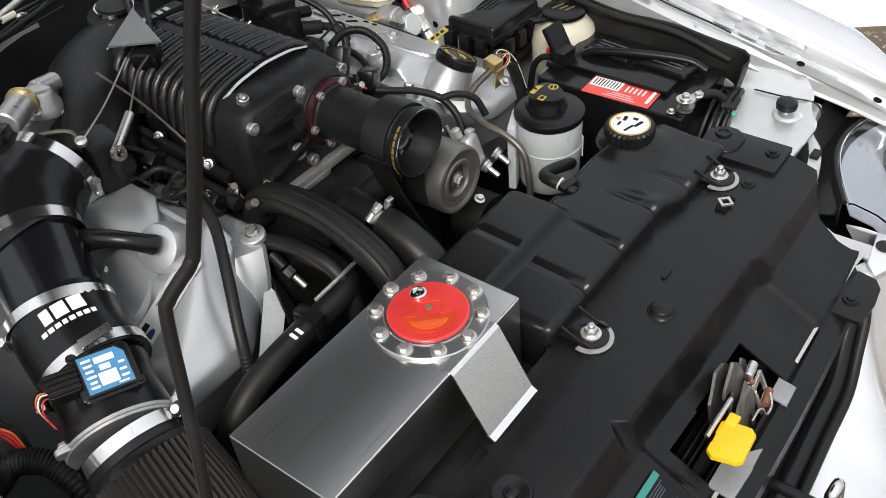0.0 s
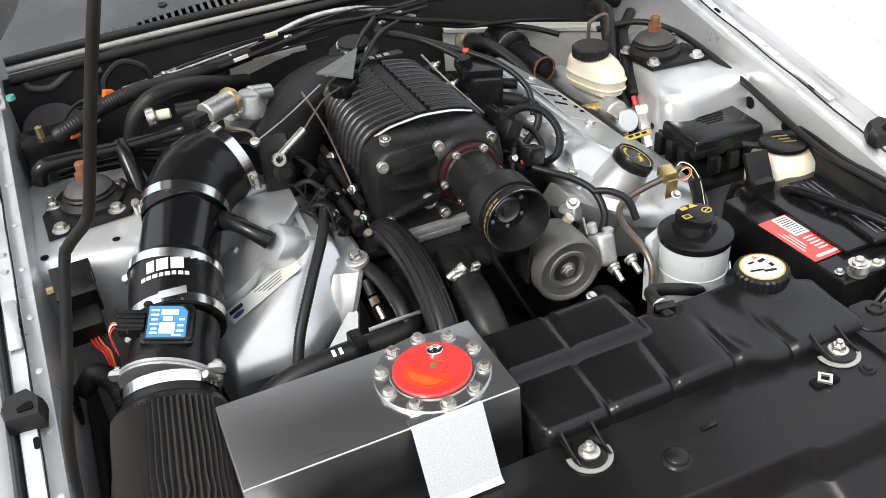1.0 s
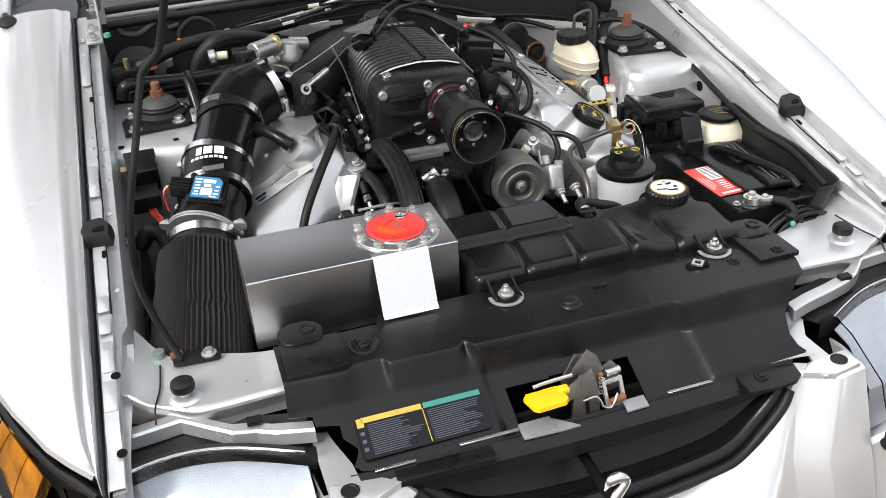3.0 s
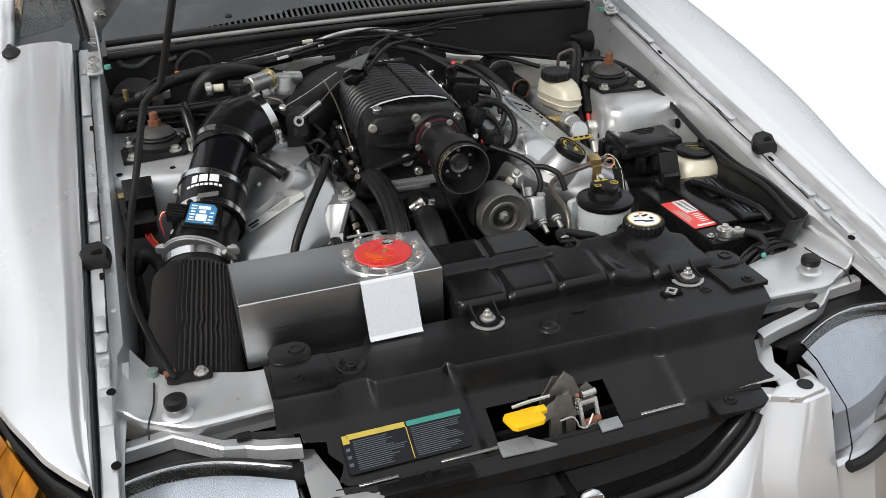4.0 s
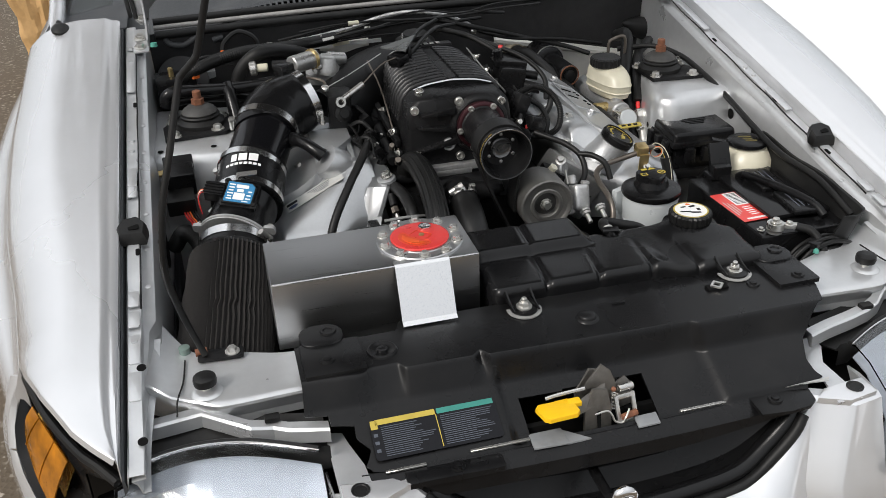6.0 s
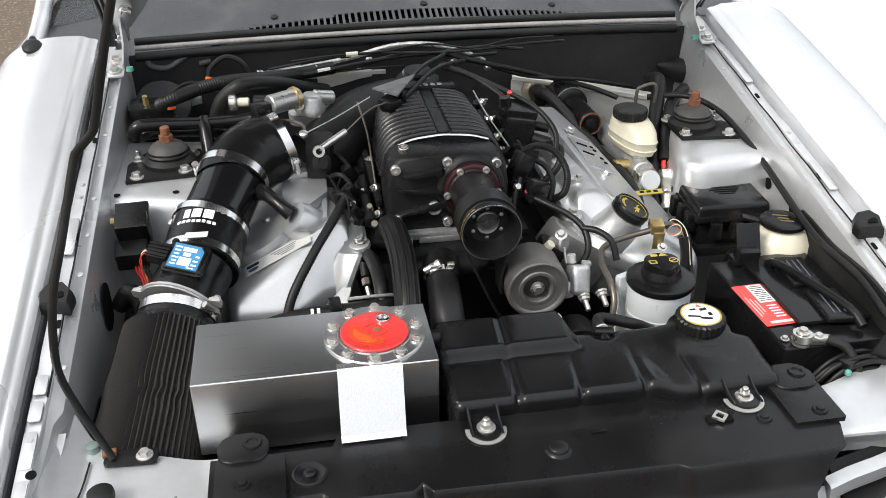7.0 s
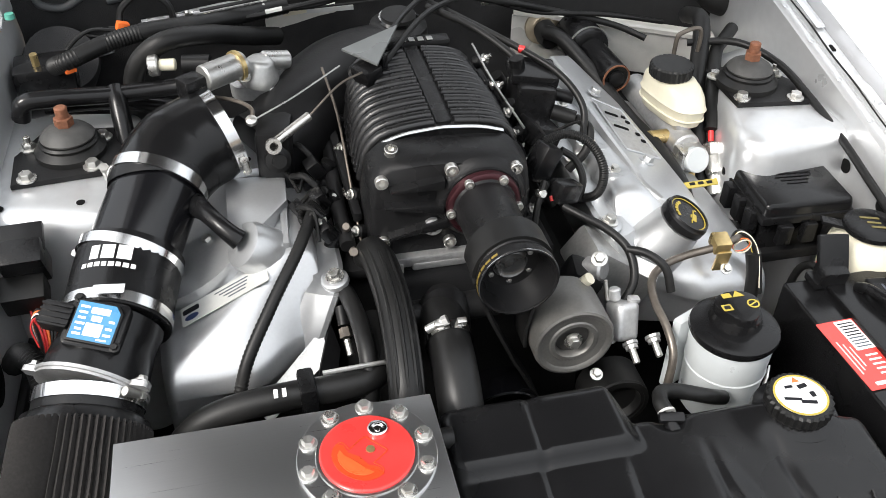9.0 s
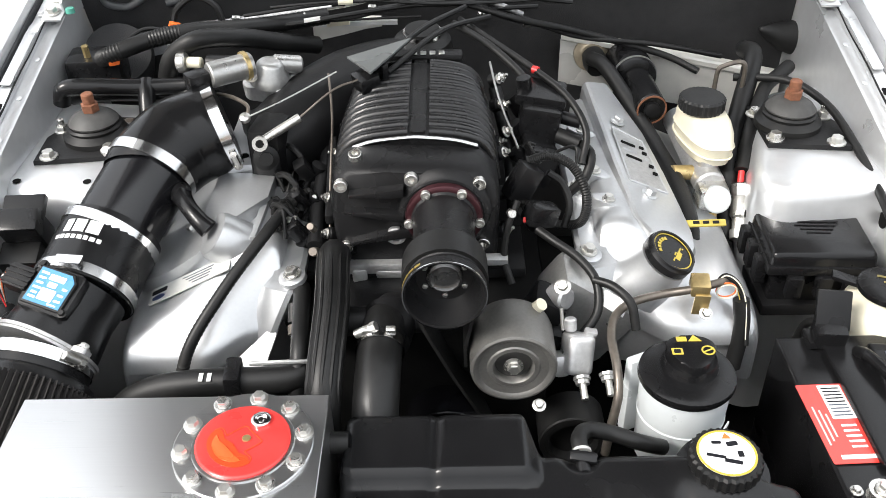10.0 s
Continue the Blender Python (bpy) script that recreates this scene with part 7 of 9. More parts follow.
# ---- battery ----
def battery():
    x0, x1, y0, y1, z1 = 0.452, 0.640, 0.142, 0.418, 0.785
    t = thing("battery", "black car battery with a red and white label", "battery", ((x0 + x1) / 2, 0.28, 0.60))
    part("case", box(B(), ((x0 + x1) / 2, (y0 + y1) / 2, 0.69), (x1 - x0, y1 - y0, 0.186), bev=0.004, seg=3), SATIN, t)
    part("lid", box(B(), ((x0 + x1) / 2 + 0.02, (y0 + y1) / 2 + 0.02, z1 + 0.0045), (x1 - x0 - 0.06, y1 - y0 - 0.06, 0.009), bev=0.004), SATIN, t)
    m = pose(0.478, 0.265, z1, 0, 0, 2)
    lab = part("label", prism(B(), rounded(0.056, 0.124, 0.002), 0, 0.0008, m), LABELRED, t, "red printed label")
    part("label_panel", prism(B(), rounded(0.028, 0.055, 0.001), 0.0009, 0.0013, m @ pose(0.011, 0.032, 0)), WHITE, lab, "white printed panel")
    part("label_panel", prism(B(), rounded(0.04, 0.006, 0.001), 0.0009, 0.0013, m @ pose(0.004, -0.053, 0)), WHITE, lab)
    for k in range(9):
        part("text_bar", prism(B(), rounded(0.022, 0.002, 0.0005), 0.0014, 0.0017, m @ pose(0.011, 0.054 - 0.0055 * k, 0)), LABELDARK if k < 5 else GREYP, lab)
    for k in range(3):
        part("text_bar", prism(B(), rounded(0.0022, 0.060 - 0.012 * k, 0.0005), 0.0009, 0.0012, m @ pose(-0.021 + 0.006 * k, -0.005, 0)), PALE, lab)
    for k in range(5):
        part("text_bar", prism(B(), rounded(0.018, 0.003, 0.0005), 0.0009, 0.0012, m @ pose(0.011, -0.006 - 0.008 * k, 0)), WHITE, lab)
    for y in (0.335, 0.225):
        part("vent_cover", box(B(), (0.575, y, z1 + 0.013), (0.052, 0.092, 0.012), (0, 0, -6), 0.005, 3), PLASTIC, t, "raised black vent cover")
        for k in range(3):
            part("text_bar", box(B(), (0.566 + 0.010 * k, y, z1 + 0.0195), (0.003, 0.06, 0.0008), (0, 0, -6), 0.0002, 1), GREYP, t, "pale moulded print")
    part("handle", tube(B(), [(0.54, 0.375, z1 + 0.01), (0.545, 0.35, z1 + 0.022), (0.565, 0.28, z1 + 0.026), (0.59, 0.20, z1 + 0.022), (0.597, 0.165, z1 + 0.008)], 0.008, 10), PLASTIC, t, "black carrying strap")
    p = Vector((0.482, 0.150, z1))
    part("negative_post", lathe(B(), p, (0, 0, 1), [(0, 0.014), (0.004, 0.014), (0.005, 0.009), (0.022, 0.0085)], 20), GREYMETAL, t, "grey lead post")
    part("handle_mount", box(B(), (0.50, 0.405, z1 + 0.006), (0.03, 0.03, 0.012), bev=0.003), SATIN, t)
    bolt((0.463, 0.165, z1), (0, 0, 1), 0.005, t)
    ng = thing("battery_clamp", "bright cable clamp on the battery's negative post", "battery clamp", p + Vector((0, 0, 0.008)))
    part("ring", lathe(B(), p + Vector((0, 0, 0.008)), (0, 0, 1), [(0, 0.016), (0.012, 0.0155), (0.012, 0.0092), (0, 0.0092)], 20, cap=False), STEEL, ng)
    part("lug", box(B(), p + Vector((0.026, -0.008, 0.013)), (0.03, 0.012, 0.010), (0, 0, -20), 0.002), STEEL, ng)
    bolt(p + Vector((0.02, -0.012, 0.018)), (0, 0, 1), 0.006, ng)
    bolt(p + Vector((0.0, 0.0, 0.021)), (0, 0, 1), 0.007, ng)
    part("cable", tube(B(), [p + Vector((0.035, -0.012, 0.012)), p + Vector((0.06, -0.03, 0.004)), p + Vector((0.07, -0.06, -0.03)), p + Vector((0.06, -0.08, -0.09))], 0.008, 10), RUBBER, ng, "thick black cable")
    tp = thing("terminal_cover", "black plastic cover over the battery's positive terminal", "terminal cover", (0.518, 0.410, z1))
    part("cover", box(B(), (0.512, 0.402, z1 + 0.016), (0.040, 0.030, 0.032), (8, 0, -6), 0.005), PLASTIC, tp)
    part("top", box(B(), (0.516, 0.416, z1 + 0.044), (0.043, 0.012, 0.052), (-32, 0, -8), 0.003), PLASTIC, tp)
    part("cable", tube(B(), [(0.512, 0.425, 0.79), (0.51, 0.445, 0.785), (0.505, 0.46, 0.76), (0.50, 0.465, 0.70)], 0.006, 10), RUBBER, tp, "thick black cable")
    part("red_boot", box(B(), (0.515, 0.431, 0.802), (0.012, 0.006, 0.012), (8, 0, -6), 0.002), REDPLASTIC, tp, "red edge of the boot")
    # splash sheet between battery and inner fender
    line = [(0.648, y) for y in spread(0.47, 0.16, 30)] + [(0.646, 0.140), (0.640, 0.120), (0.626, 0.106), (0.606, 0.100), (0.585, 0.102)]
    loops = []
    for x, y in line:
        up = 0.022 + 0.06 * max(0, y - 0.14) + 0.003 * math.sin(y * 31)
        loops.append([(x - 0.030, y + 0.008, 0.70), (x - 0.022 + 0.004 * math.sin(y * 55), y + 0.005, 0.755), (x - 0.014 + 0.003 * math.sin(y * 70), y + 0.003, 0.788), (x - 0.004, y, 0.798 + up * 0.7), (x, y, 0.801 + up), (x + 0.005, y, 0.802 + up)])
    tagged(part("splash_sheet", rings(B(), loops, closed=False), RUBBER, None, thick=0.003), "black rubber sheet standing between battery and inner fender", "splash sheet")


battery()


def fuse_box():
    cx, cy = 0.544, 0.586
    t = thing("fuse_box", "black lidded power distribution box with clips", "fuse box", (cx, cy, 0.74))
    part("body", box(B(), (cx, cy, 0.772), (0.125, 0.118, 0.07), (0, 0, -3), 0.005), PLASTIC, t)
    part("lid_rim", box(B(), (cx, cy, 0.815), (0.152, 0.148, 0.014), (0, 0, -3), 0.004), PLASTIC, t)
    out = rounded(0.146, 0.140, 0.008)
    loops = []
    for h, g in ((0.821, 1.0), (0.833, 0.985), (0.839, 0.965), (0.8415, 0.93)):
        loops.append([pose(cx, cy, h, 0, 0, -3) @ Vector((x * g, y * g, 0)) for x, y in out])
    lid = part("lid", rings(B(), loops), SATIN, t, "smooth black lid")
    m = pose(cx, cy, 0.8418, 0, 0, -3)
    part("moulded_arc", tube(B(), [m @ Vector((-0.03 + 0.02 * k, 0.045 - 0.004 * (k - 1.2) ** 2, 0)) for k in range(4)], 0.0012, 6), CASTBLACK, lid)
    for k in range(4):
        part("text_bar", prism(B(), rounded(0.07 - 0.012 * k, 0.003, 0.001), 0, 0.0008, m @ pose(0.004, 0.012 - 0.009 * k, 0)), CASTBLACK, lid, "moulded print")
    for k in range(3):
        part("clip", box(B(), (cx - 0.080, cy + 0.03 - 0.035 * k, 0.80), (0.016, 0.022, 0.04), (0, 0, -3), 0.003), PLASTIC, t, "black snap clip")
    for k in range(3):
        part("clip", box(B(), (cx - 0.04 + 0.04 * k, cy - 0.074, 0.792), (0.022, 0.014, 0.034), (0, 0, -3), 0.003), PLASTIC, t, "black snap clip")
    part("bracket", box(B(), (cx, cy, 0.745), (0.15, 0.14, 0.02), bev=0.004), CASTBLACK, t)


fuse_box()


def ps_reservoir():
    c = Vector((0.303, 0.300, 0.0))
    t = thing("power_steering_reservoir", "milky white fluid reservoir with a black lid and yellow symbols", "reservoir", (c.x, c.y, 0.70))
    part("body", lathe(B(), (c.x, c.y, 0.70), (0, 0, 1), [(0, 0.044), (0.008, 0.049), (0.118, 0.053), (0.126, 0.052)], 44), MILKY, t, "milky translucent body")
    part("level_ridge", lathe(B(), (c.x, c.y, 0.775), (0, 0, 1), [(0, 0.0515), (0.002, 0.0530), (0.004, 0.0518)], 44, cap=False), MILKY, t)
    part("back_plate", box(B(), (c.x - 0.034, c.y + 0.045, 0.765), (0.060, 0.014, 0.12), (0, 0, 24), 0.004), MILKY, t, "white mounting plate")
    part("lid", lathe(B(), (c.x, c.y, 0.8262), (0, 0, 1), [(0, 0.0545), (0.005, 0.057), (0.011, 0.056), (0.014, 0.051), (0.0145, 0.03)], 44), PLASTIC, t, "round black lid")
    part("knob_base", lathe(B(), (c.x + 0.004, c.y + 0.008, 0.8408), (0, 0, 1), [(0, 0.034), (0.006, 0.032), (0.012, 0.030)], 30), PLASTIC, t)
    kn = [(0.028 * math.cos(a) * (1 + 0.10 * math.cos(3 * a)), 0.028 * math.sin(a) * (1 + 0.10 * math.cos(3 * a))) for a in [2 * math.pi * j / 36 for j in range(36)]]
    kb = part("knob", prism(B(), kn, 0.851, 0.864, pose(c.x + 0.004, c.y + 0.008, 0, 0, 0, 30), 0.003), PLASTIC, t, "black grip knob")
    m = pose(c.x + 0.004, c.y + 0.008, 0.8643)
    part("symbol", lathe(B(), m @ Vector((0.018, -0.002, 0)), (0, 0, 1), [(0, 0.008), (0.0005, 0.008), (0.0005, 0.006), (0, 0.006)], 24, cap=False), YELLOWP, kb, "yellow printed wheel")
    part("symbol", prism(B(), rounded(0.012, 0.002, 0.0005), 0, 0.0005, m @ pose(0.018, -0.002, 0, 0, 0, 25)), YELLOWP, kb)
    part("symbol", prism(B(), rounded(0.013, 0.011, 0.001), 0, 0.0005, m @ pose(-0.018, -0.003, 0)), YELLOWP, kb, "yellow printed book symbol")
    part("symbol", prism(B(), rounded(0.008, 0.006, 0.001), 0.0006, 0.0009, m @ pose(-0.018, -0.003, 0)), LABELDARK, kb)
    part("symbol", prism(B(), [(-0.008, 0), (0.008, 0), (0, 0.011)], 0, 0.0005, m @ pose(0.006, 0.014, 0)), YELLOWP, kb, "yellow warning triangle")
    part("symbol", prism(B(), rounded(0.012, 0.008, 0.001), 0, 0.0005, m @ pose(-0.009, 0.018, 0)), YELLOWP, kb)
    part("barcode", box(B(), (c.x + 0.047, c.y - 0.030, 0.755), (0.002, 0.022, 0.04), (0, 0, -35), 0.0005), WHITE, t, "white barcode label")
    for k in range(6):
        part("text_bar", box(B(), (c.x + 0.0485, c.y - 0.0305, 0.739 + 0.006 * k), (0.0012, 0.018, 0.002), (0, 0, -35), 0.0002, 1), LABELDARK, t)


ps_reservoir()


def brake_cylinder():
    t = thing("brake_reservoir", "aged cream brake fluid reservoir with a black cap", "brake reservoir", (0.44, 0.775, 0.84))
    stn = ((0.852, 0.800, 0.022, 0.044), (0.856, 0.797, 0.028, 0.056), (0.870, 0.797, 0.0305, 0.061), (0.884, 0.797, 0.0315, 0.0625), (0.887, 0.797, 0.0335, 0.0645), (0.890, 0.797, 0.0315, 0.062), (0.904, 0.800, 0.0315, 0.058), (0.914, 0.806, 0.0305, 0.049), (0.921, 0.812, 0.027, 0.038))
    loops = []
    for z, y, a, b in stn:
        row = []
        for j in range(36):
            th = 2 * math.pi * j / 36
            ca, sa = math.cos(th), math.sin(th)
            k = (abs(ca) ** 3 + abs(sa) ** 3) ** (-1 / 3)
            row.append((0.430 + a * ca * k - 0.20 * b * sa * k, y + b * sa * k - 0.008, z))
        loops.append(row)
    part("bottle", rings(B(), loops), CREAM, t, "aged cream plastic bottle", degrees=50)
    part("seam", tube(B(), [(Vector(p) + (Vector(p) - Vector((0.434, 0.778, p[2]))) * 0.03) for p in [loops[2][j % 36] for j in range(0, 38, 2)]], 0.0018, 6, 3), CREAM, t)
    cc = Vector((0.424, 0.800, 0.9215))
    part("cap_strap", tube(B(), [(0.462, 0.87, 0.905), (0.463, 0.87, 0.950), (0.472, 0.87, 0.960), (0.496, 0.87, 0.966), (0.506, 0.87, 0.955), (0.506, 0.87, 0.915)], 0.004, 8), PIPE, t, "bent dull bracket loop")
    lp = []
    for h, r in ((0, 0.034), (0.003, 0.036), (0.018, 0.036), (0.021, 0.033), (0.0215, 0.015)):
        lp.append([cc + Vector((math.cos(2 * math.pi * j / 56) * (r - 0.0015 * (j % 2)), math.sin(2 * math.pi * j / 56) * (r - 0.0015 * (j % 2)), h)) for j in range(56)])
    part("cap", rings(B(), lp), RUBBER, t, "knurled black cap", degrees=20)
    m = thing("master_cylinder", "cast aluminium brake master cylinder with a round proportioning knob", "master cylinder", (0.43, 0.77, 0.80))
    part("cylinder", cyl(B(), (0.425, 0.93, 0.835), (0.432, 0.715, 0.830), 0.024, n=28, bev=0.003), CAST, m)
    part("neck", cyl(B(), (0.432, 0.745, 0.83), (0.433, 0.75, 0.866), 0.016, n=20), CAST, m)
    part("valve_body", box(B(), (0.432, 0.705, 0.822), (0.046, 0.044, 0.036), bev=0.006), STEEL, m, "bright valve body")
    part("knob", cyl(B(), (0.434, 0.700, 0.818), (0.435, 0.678, 0.829), 0.021, n=28, bev=0.002), MILKY, m, "pale round plastic knob")
    part("fitting", cyl(B(), (0.41, 0.75, 0.835), (0.378, 0.745, 0.838), 0.012, n=14), BRASSY, m, "brass fitting")
    part("fitting", cyl(B(), (0.43, 0.69, 0.80), (0.432, 0.68, 0.775), 0.010, n=12), BRASSY, m)
    b = thing("brake_booster", "black cylindrical brake booster on the firewall", "brake booster", (0.36, 0.97, 0.80))
    part("rear_drum", lathe(B(), (0.354, 1.075, 0.880), (0.08, -1, 0), [(0, 0.036), (0.004, 0.040), (0.070, 0.040), (0.080, 0.037), (0.084, 0.028)], 36), SATIN, b)
    part("front_drum", cyl(B(), (0.361, 0.99, 0.880), (0.368, 0.885, 0.877), 0.026, n=32, bev=0.004), SATIN, b)
    part("boot_ring", lathe(B(), (0.3595, 1.006, 0.880), (0.08, -1, 0.0), [(0, 0.0405), (0.004, 0.0405), (0.004, 0.039), (0, 0.039)], 32, cap=False), GREYMETAL, b, "thin bright rim")
    part("front_ring", lathe(B(), (0.368, 0.884, 0.877), (0.08, -1, 0.0), [(0, 0.0255), (0.003, 0.0255), (0.003, 0.0232), (0, 0.0232)], 32, cap=False), COPPER, b, "rusty brown end ring")
    part("valve_hub", lathe(B(), (0.368, 0.884, 0.877), (0.08, -1, 0.0), [(0, 0.014), (0.006, 0.013), (0.008, 0.008)], 20), CASTBLACK, b)


brake_cylinder()


def washer_bottle():
    c = Vector((0.607, 0.455, 0.0))
    t = thing("washer_bottle", "cream washer fluid filler with a black cap", "washer bottle", (c.x, c.y, 0.72))
    part("neck", lathe(B(), (c.x, c.y, 0.72), (0, 0, 1), [(0, 0.060), (0.05, 0.062), (0.085, 0.055), (0.100, 0.040), (0.106, 0.034)], 36), CREAM, t, "cream plastic neck")
    part("cap", lathe(B(), (c.x - 0.003, c.y, 0.8262), (0, 0, 1), [(0, 0.037), (0.003, 0.041), (0.010, 0.041), (0.013, 0.036), (0.0135, 0.012)], 36), PLASTIC, t, "round black cap")
    part("cap_tether", box(B(), (c.x - 0.05, c.y + 0.02, 0.832), (0.045, 0.018, 0.006), (0, 10, -20), 0.002), PLASTIC, t)
    for x, y, w in ((0, 0.012, 0.028), (0, 0.0, 0.02), (0.002, -0.012, 0.024)):
        part("symbol", prism(B(), rounded(w, 0.004, 0.001), 0, 0.0006, pose(c.x - 0.003 + x, c.y + y, 0.8399, 0, 0, -20)), surface("faded_yellow", (0.16, 0.13, 0.04), 0.5), t, "faded yellow print")


washer_bottle()


# ---- hoses, pipes and wiring ----
def run(name, pts, r, mat, label, category, **kw):
    return tagged(part(name, tube(B(), pts, r, **kw), mat), label, category)


def big_hose():
    t = thing("coolant_hose", "thick ribbed black rubber coolant hose ahead of the supercharger", "hose", (-0.12, 0.36, 0.75))
    pts = [(-0.128, 0.53, 0.83), (-0.126, 0.50, 0.868), (-0.122, 0.45, 0.882), (-0.118, 0.38, 0.872), (-0.120, 0.32, 0.852), (-0.123, 0.28, 0.825), (-0.125, 0.262, 0.78)]
    part("hose", tube(B(), pts, 0.0215, 24), RUBBER, t)
    path = curve_points(pts, 6)
    for k in range(5):
        a = radians(30 + 30 * k)
        line = [p + Vector((math.cos(a) * 0.0212, math.sin(a) * -0.007, math.sin(a) * 0.0202)) for p in path[4:-3:2]]
        part("ridge", tube(B(), line, 0.0026, 6, 2), RUBBER, t, "moulded ridge along the hose")
    part("second_hose", tube(B(), [(-0.175, 0.50, 0.80), (-0.170, 0.47, 0.835), (-0.162, 0.41, 0.845), (-0.158, 0.35, 0.835), (-0.16, 0.32, 0.80), (-0.165, 0.31, 0.76)], 0.0115, 14), RUBBER, t, "thinner hose alongside")


big_hose()


def radiator_hose():
    t = thing("radiator_hose", "black upper radiator hose with a bright spring clamp", "hose", (-0.06, 0.28, 0.74))
    pts = [(-0.055, 0.40, 0.835), (-0.058, 0.36, 0.842), (-0.060, 0.31, 0.835), (-0.062, 0.265, 0.812), (-0.063, 0.235, 0.77), (-0.063, 0.225, 0.72)]
    part("hose", tube(B(), pts, 0.0275, 24), RUBBER, t)
    c = clamp((-0.0585, 0.345, 0.841), (-0.02, -1, -0.1), 0.029, t, 0.014, 60, "spring_clamp")
    for sx in (-0.014, 0.014):
        part("clamp_tang", box(B(), (-0.058 + sx, 0.340, 0.873), (0.012, 0.008, 0.012), (20, 0, 0), 0.002), STEEL, c)
    part("outlet", cyl(B(), (-0.045, 0.43, 0.83), (-0.056, 0.365, 0.842), 0.026, n=24), CASTBLACK, t)
    part("cross_tube", cyl(B(), (-0.12, 0.41, 0.828), (0.03, 0.42, 0.826), 0.019, n=20), CASTBLACK, t, "black cross tube")


radiator_hose()


def lower_hose():
    t = thing("crossover_hose", "black hose with white print lying behind the metal tank", "hose", (-0.25, 0.32, 0.72))
    pts = [(-0.405, 0.33, 0.72), (-0.375, 0.322, 0.775), (-0.33, 0.320, 0.802), (-0.265, 0.320, 0.812), (-0.20, 0.322, 0.812), (-0.158, 0.330, 0.812), (-0.14, 0.36, 0.815), (-0.145, 0.42, 0.825)]
    part("hose", tube(B(), pts, 0.0175, 18), RUBBER, t)
    part("clip", box(B(), (-0.235, 0.320, 0.816), (0.020, 0.042, 0.040), (0, 0, 3), 0.005), PLASTIC, t, "black plastic hose clip")
    for x in (-0.262, -0.272):
        part("print_mark", box(B(), (x, 0.312, 0.8285), (0.005, 0.012, 0.001), (10, 0, 0), 0.0002, 1), WHITE, t, "white printed mark")
    part("hard_line", tube(B(), [(-0.215, 0.326, 0.836), (-0.17, 0.328, 0.836), (-0.13, 0.335, 0.83)], 0.003, 8), GREYMETAL, t, "thin metal pipe")


lower_hose()
run("corrugated_loom", [(-0.192, 0.63, 0.87), (-0.190, 0.60, 0.892), (-0.198, 0.55, 0.905), (-0.224, 0.485, 0.897), (-0.262, 0.43, 0.866), (-0.302, 0.380, 0.818), (-0.320, 0.358, 0.76), (-0.325, 0.350, 0.70)], 0.0085, RUBBER, "corrugated black cable loom lying over the silver valve cover", "cable loom", ridges=0.0010)
run("vacuum_hose", [(0.285, 1.03, 0.905), (0.305, 0.99, 0.905), (0.345, 0.90, 0.865), (0.372, 0.82, 0.835), (0.382, 0.72, 0.832), (0.380, 0.62, 0.825), (0.372, 0.57, 0.79), (0.37, 0.55, 0.72)], 0.0130, RUBBER, "long black hose running past the brake reservoir", "hose")
run("clutch_hose", [(0.545, 1.0, 0.93), (0.540, 0.945, 0.948), (0.528, 0.905, 0.935), (0.500, 0.845, 0.890), (0.480, 0.79, 0.855), (0.464, 0.73, 0.805), (0.450, 0.65, 0.72)], 0.0155, RUBBER, "thick black hose beside the strut tower", "hose")
run("heater_hose", [(0.60, 0.93, 0.93), (0.575, 0.905, 0.925), (0.548, 0.88, 0.915), (0.520, 0.825, 0.895), (0.500, 0.78, 0.868), (0.486, 0.742, 0.842)], 0.0115, RUBBER, "black heater hose beside the strut tower", "hose")


def quick_connector():
    t = thing("line_connector", "bright threaded line connector with a red mark", "connector", (0.47, 0.69, 0.78))
    part("red_sleeve", cyl(B(), (0.4855, 0.741, 0.841), (0.482, 0.727, 0.827), 0.0050, n=14), REDPLASTIC, t, "red plastic sleeve")
    a, d = Vector((0.482, 0.727, 0.827)), (Vector((0.471, 0.664, 0.771)) - Vector((0.482, 0.727, 0.827))).normalized()
    part("nut", lathe(B(), a, d, [(0, 0.010), (0.003, 0.013), (0.02, 0.013), (0.024, 0.010)], 6), STEEL, t)
    part("body", lathe(B(), a + d * 0.024, d, [(0, 0.012), (0.02, 0.014), (0.03, 0.014), (0.034, 0.010), (0.05, 0.010), (0.052, 0.013), (0.066, 0.013)], 18), STEEL, t)


quick_connector()


def dipstick_tag():
    t = thing("dipstick_tag", "yellow printed tag on a black hose near the brake cylinder", "tag", (0.385, 0.585, 0.83))
    part("tag", box(B(), (0.392, 0.589, 0.848), (0.058, 0.011, 0.004), (30, 0, 2), 0.002), surface("dull_yellow_tag", (0.42, 0.33, 0.06), 0.5), t)
    for k in range(3):
        part("text_bar", box(B(), (0.378 + 0.014 * k, 0.588, 0.8505), (0.009, 0.0045, 0.0012), (30, 0, 2), 0.0003, 1), LABELDARK, t)


dipstick_tag()


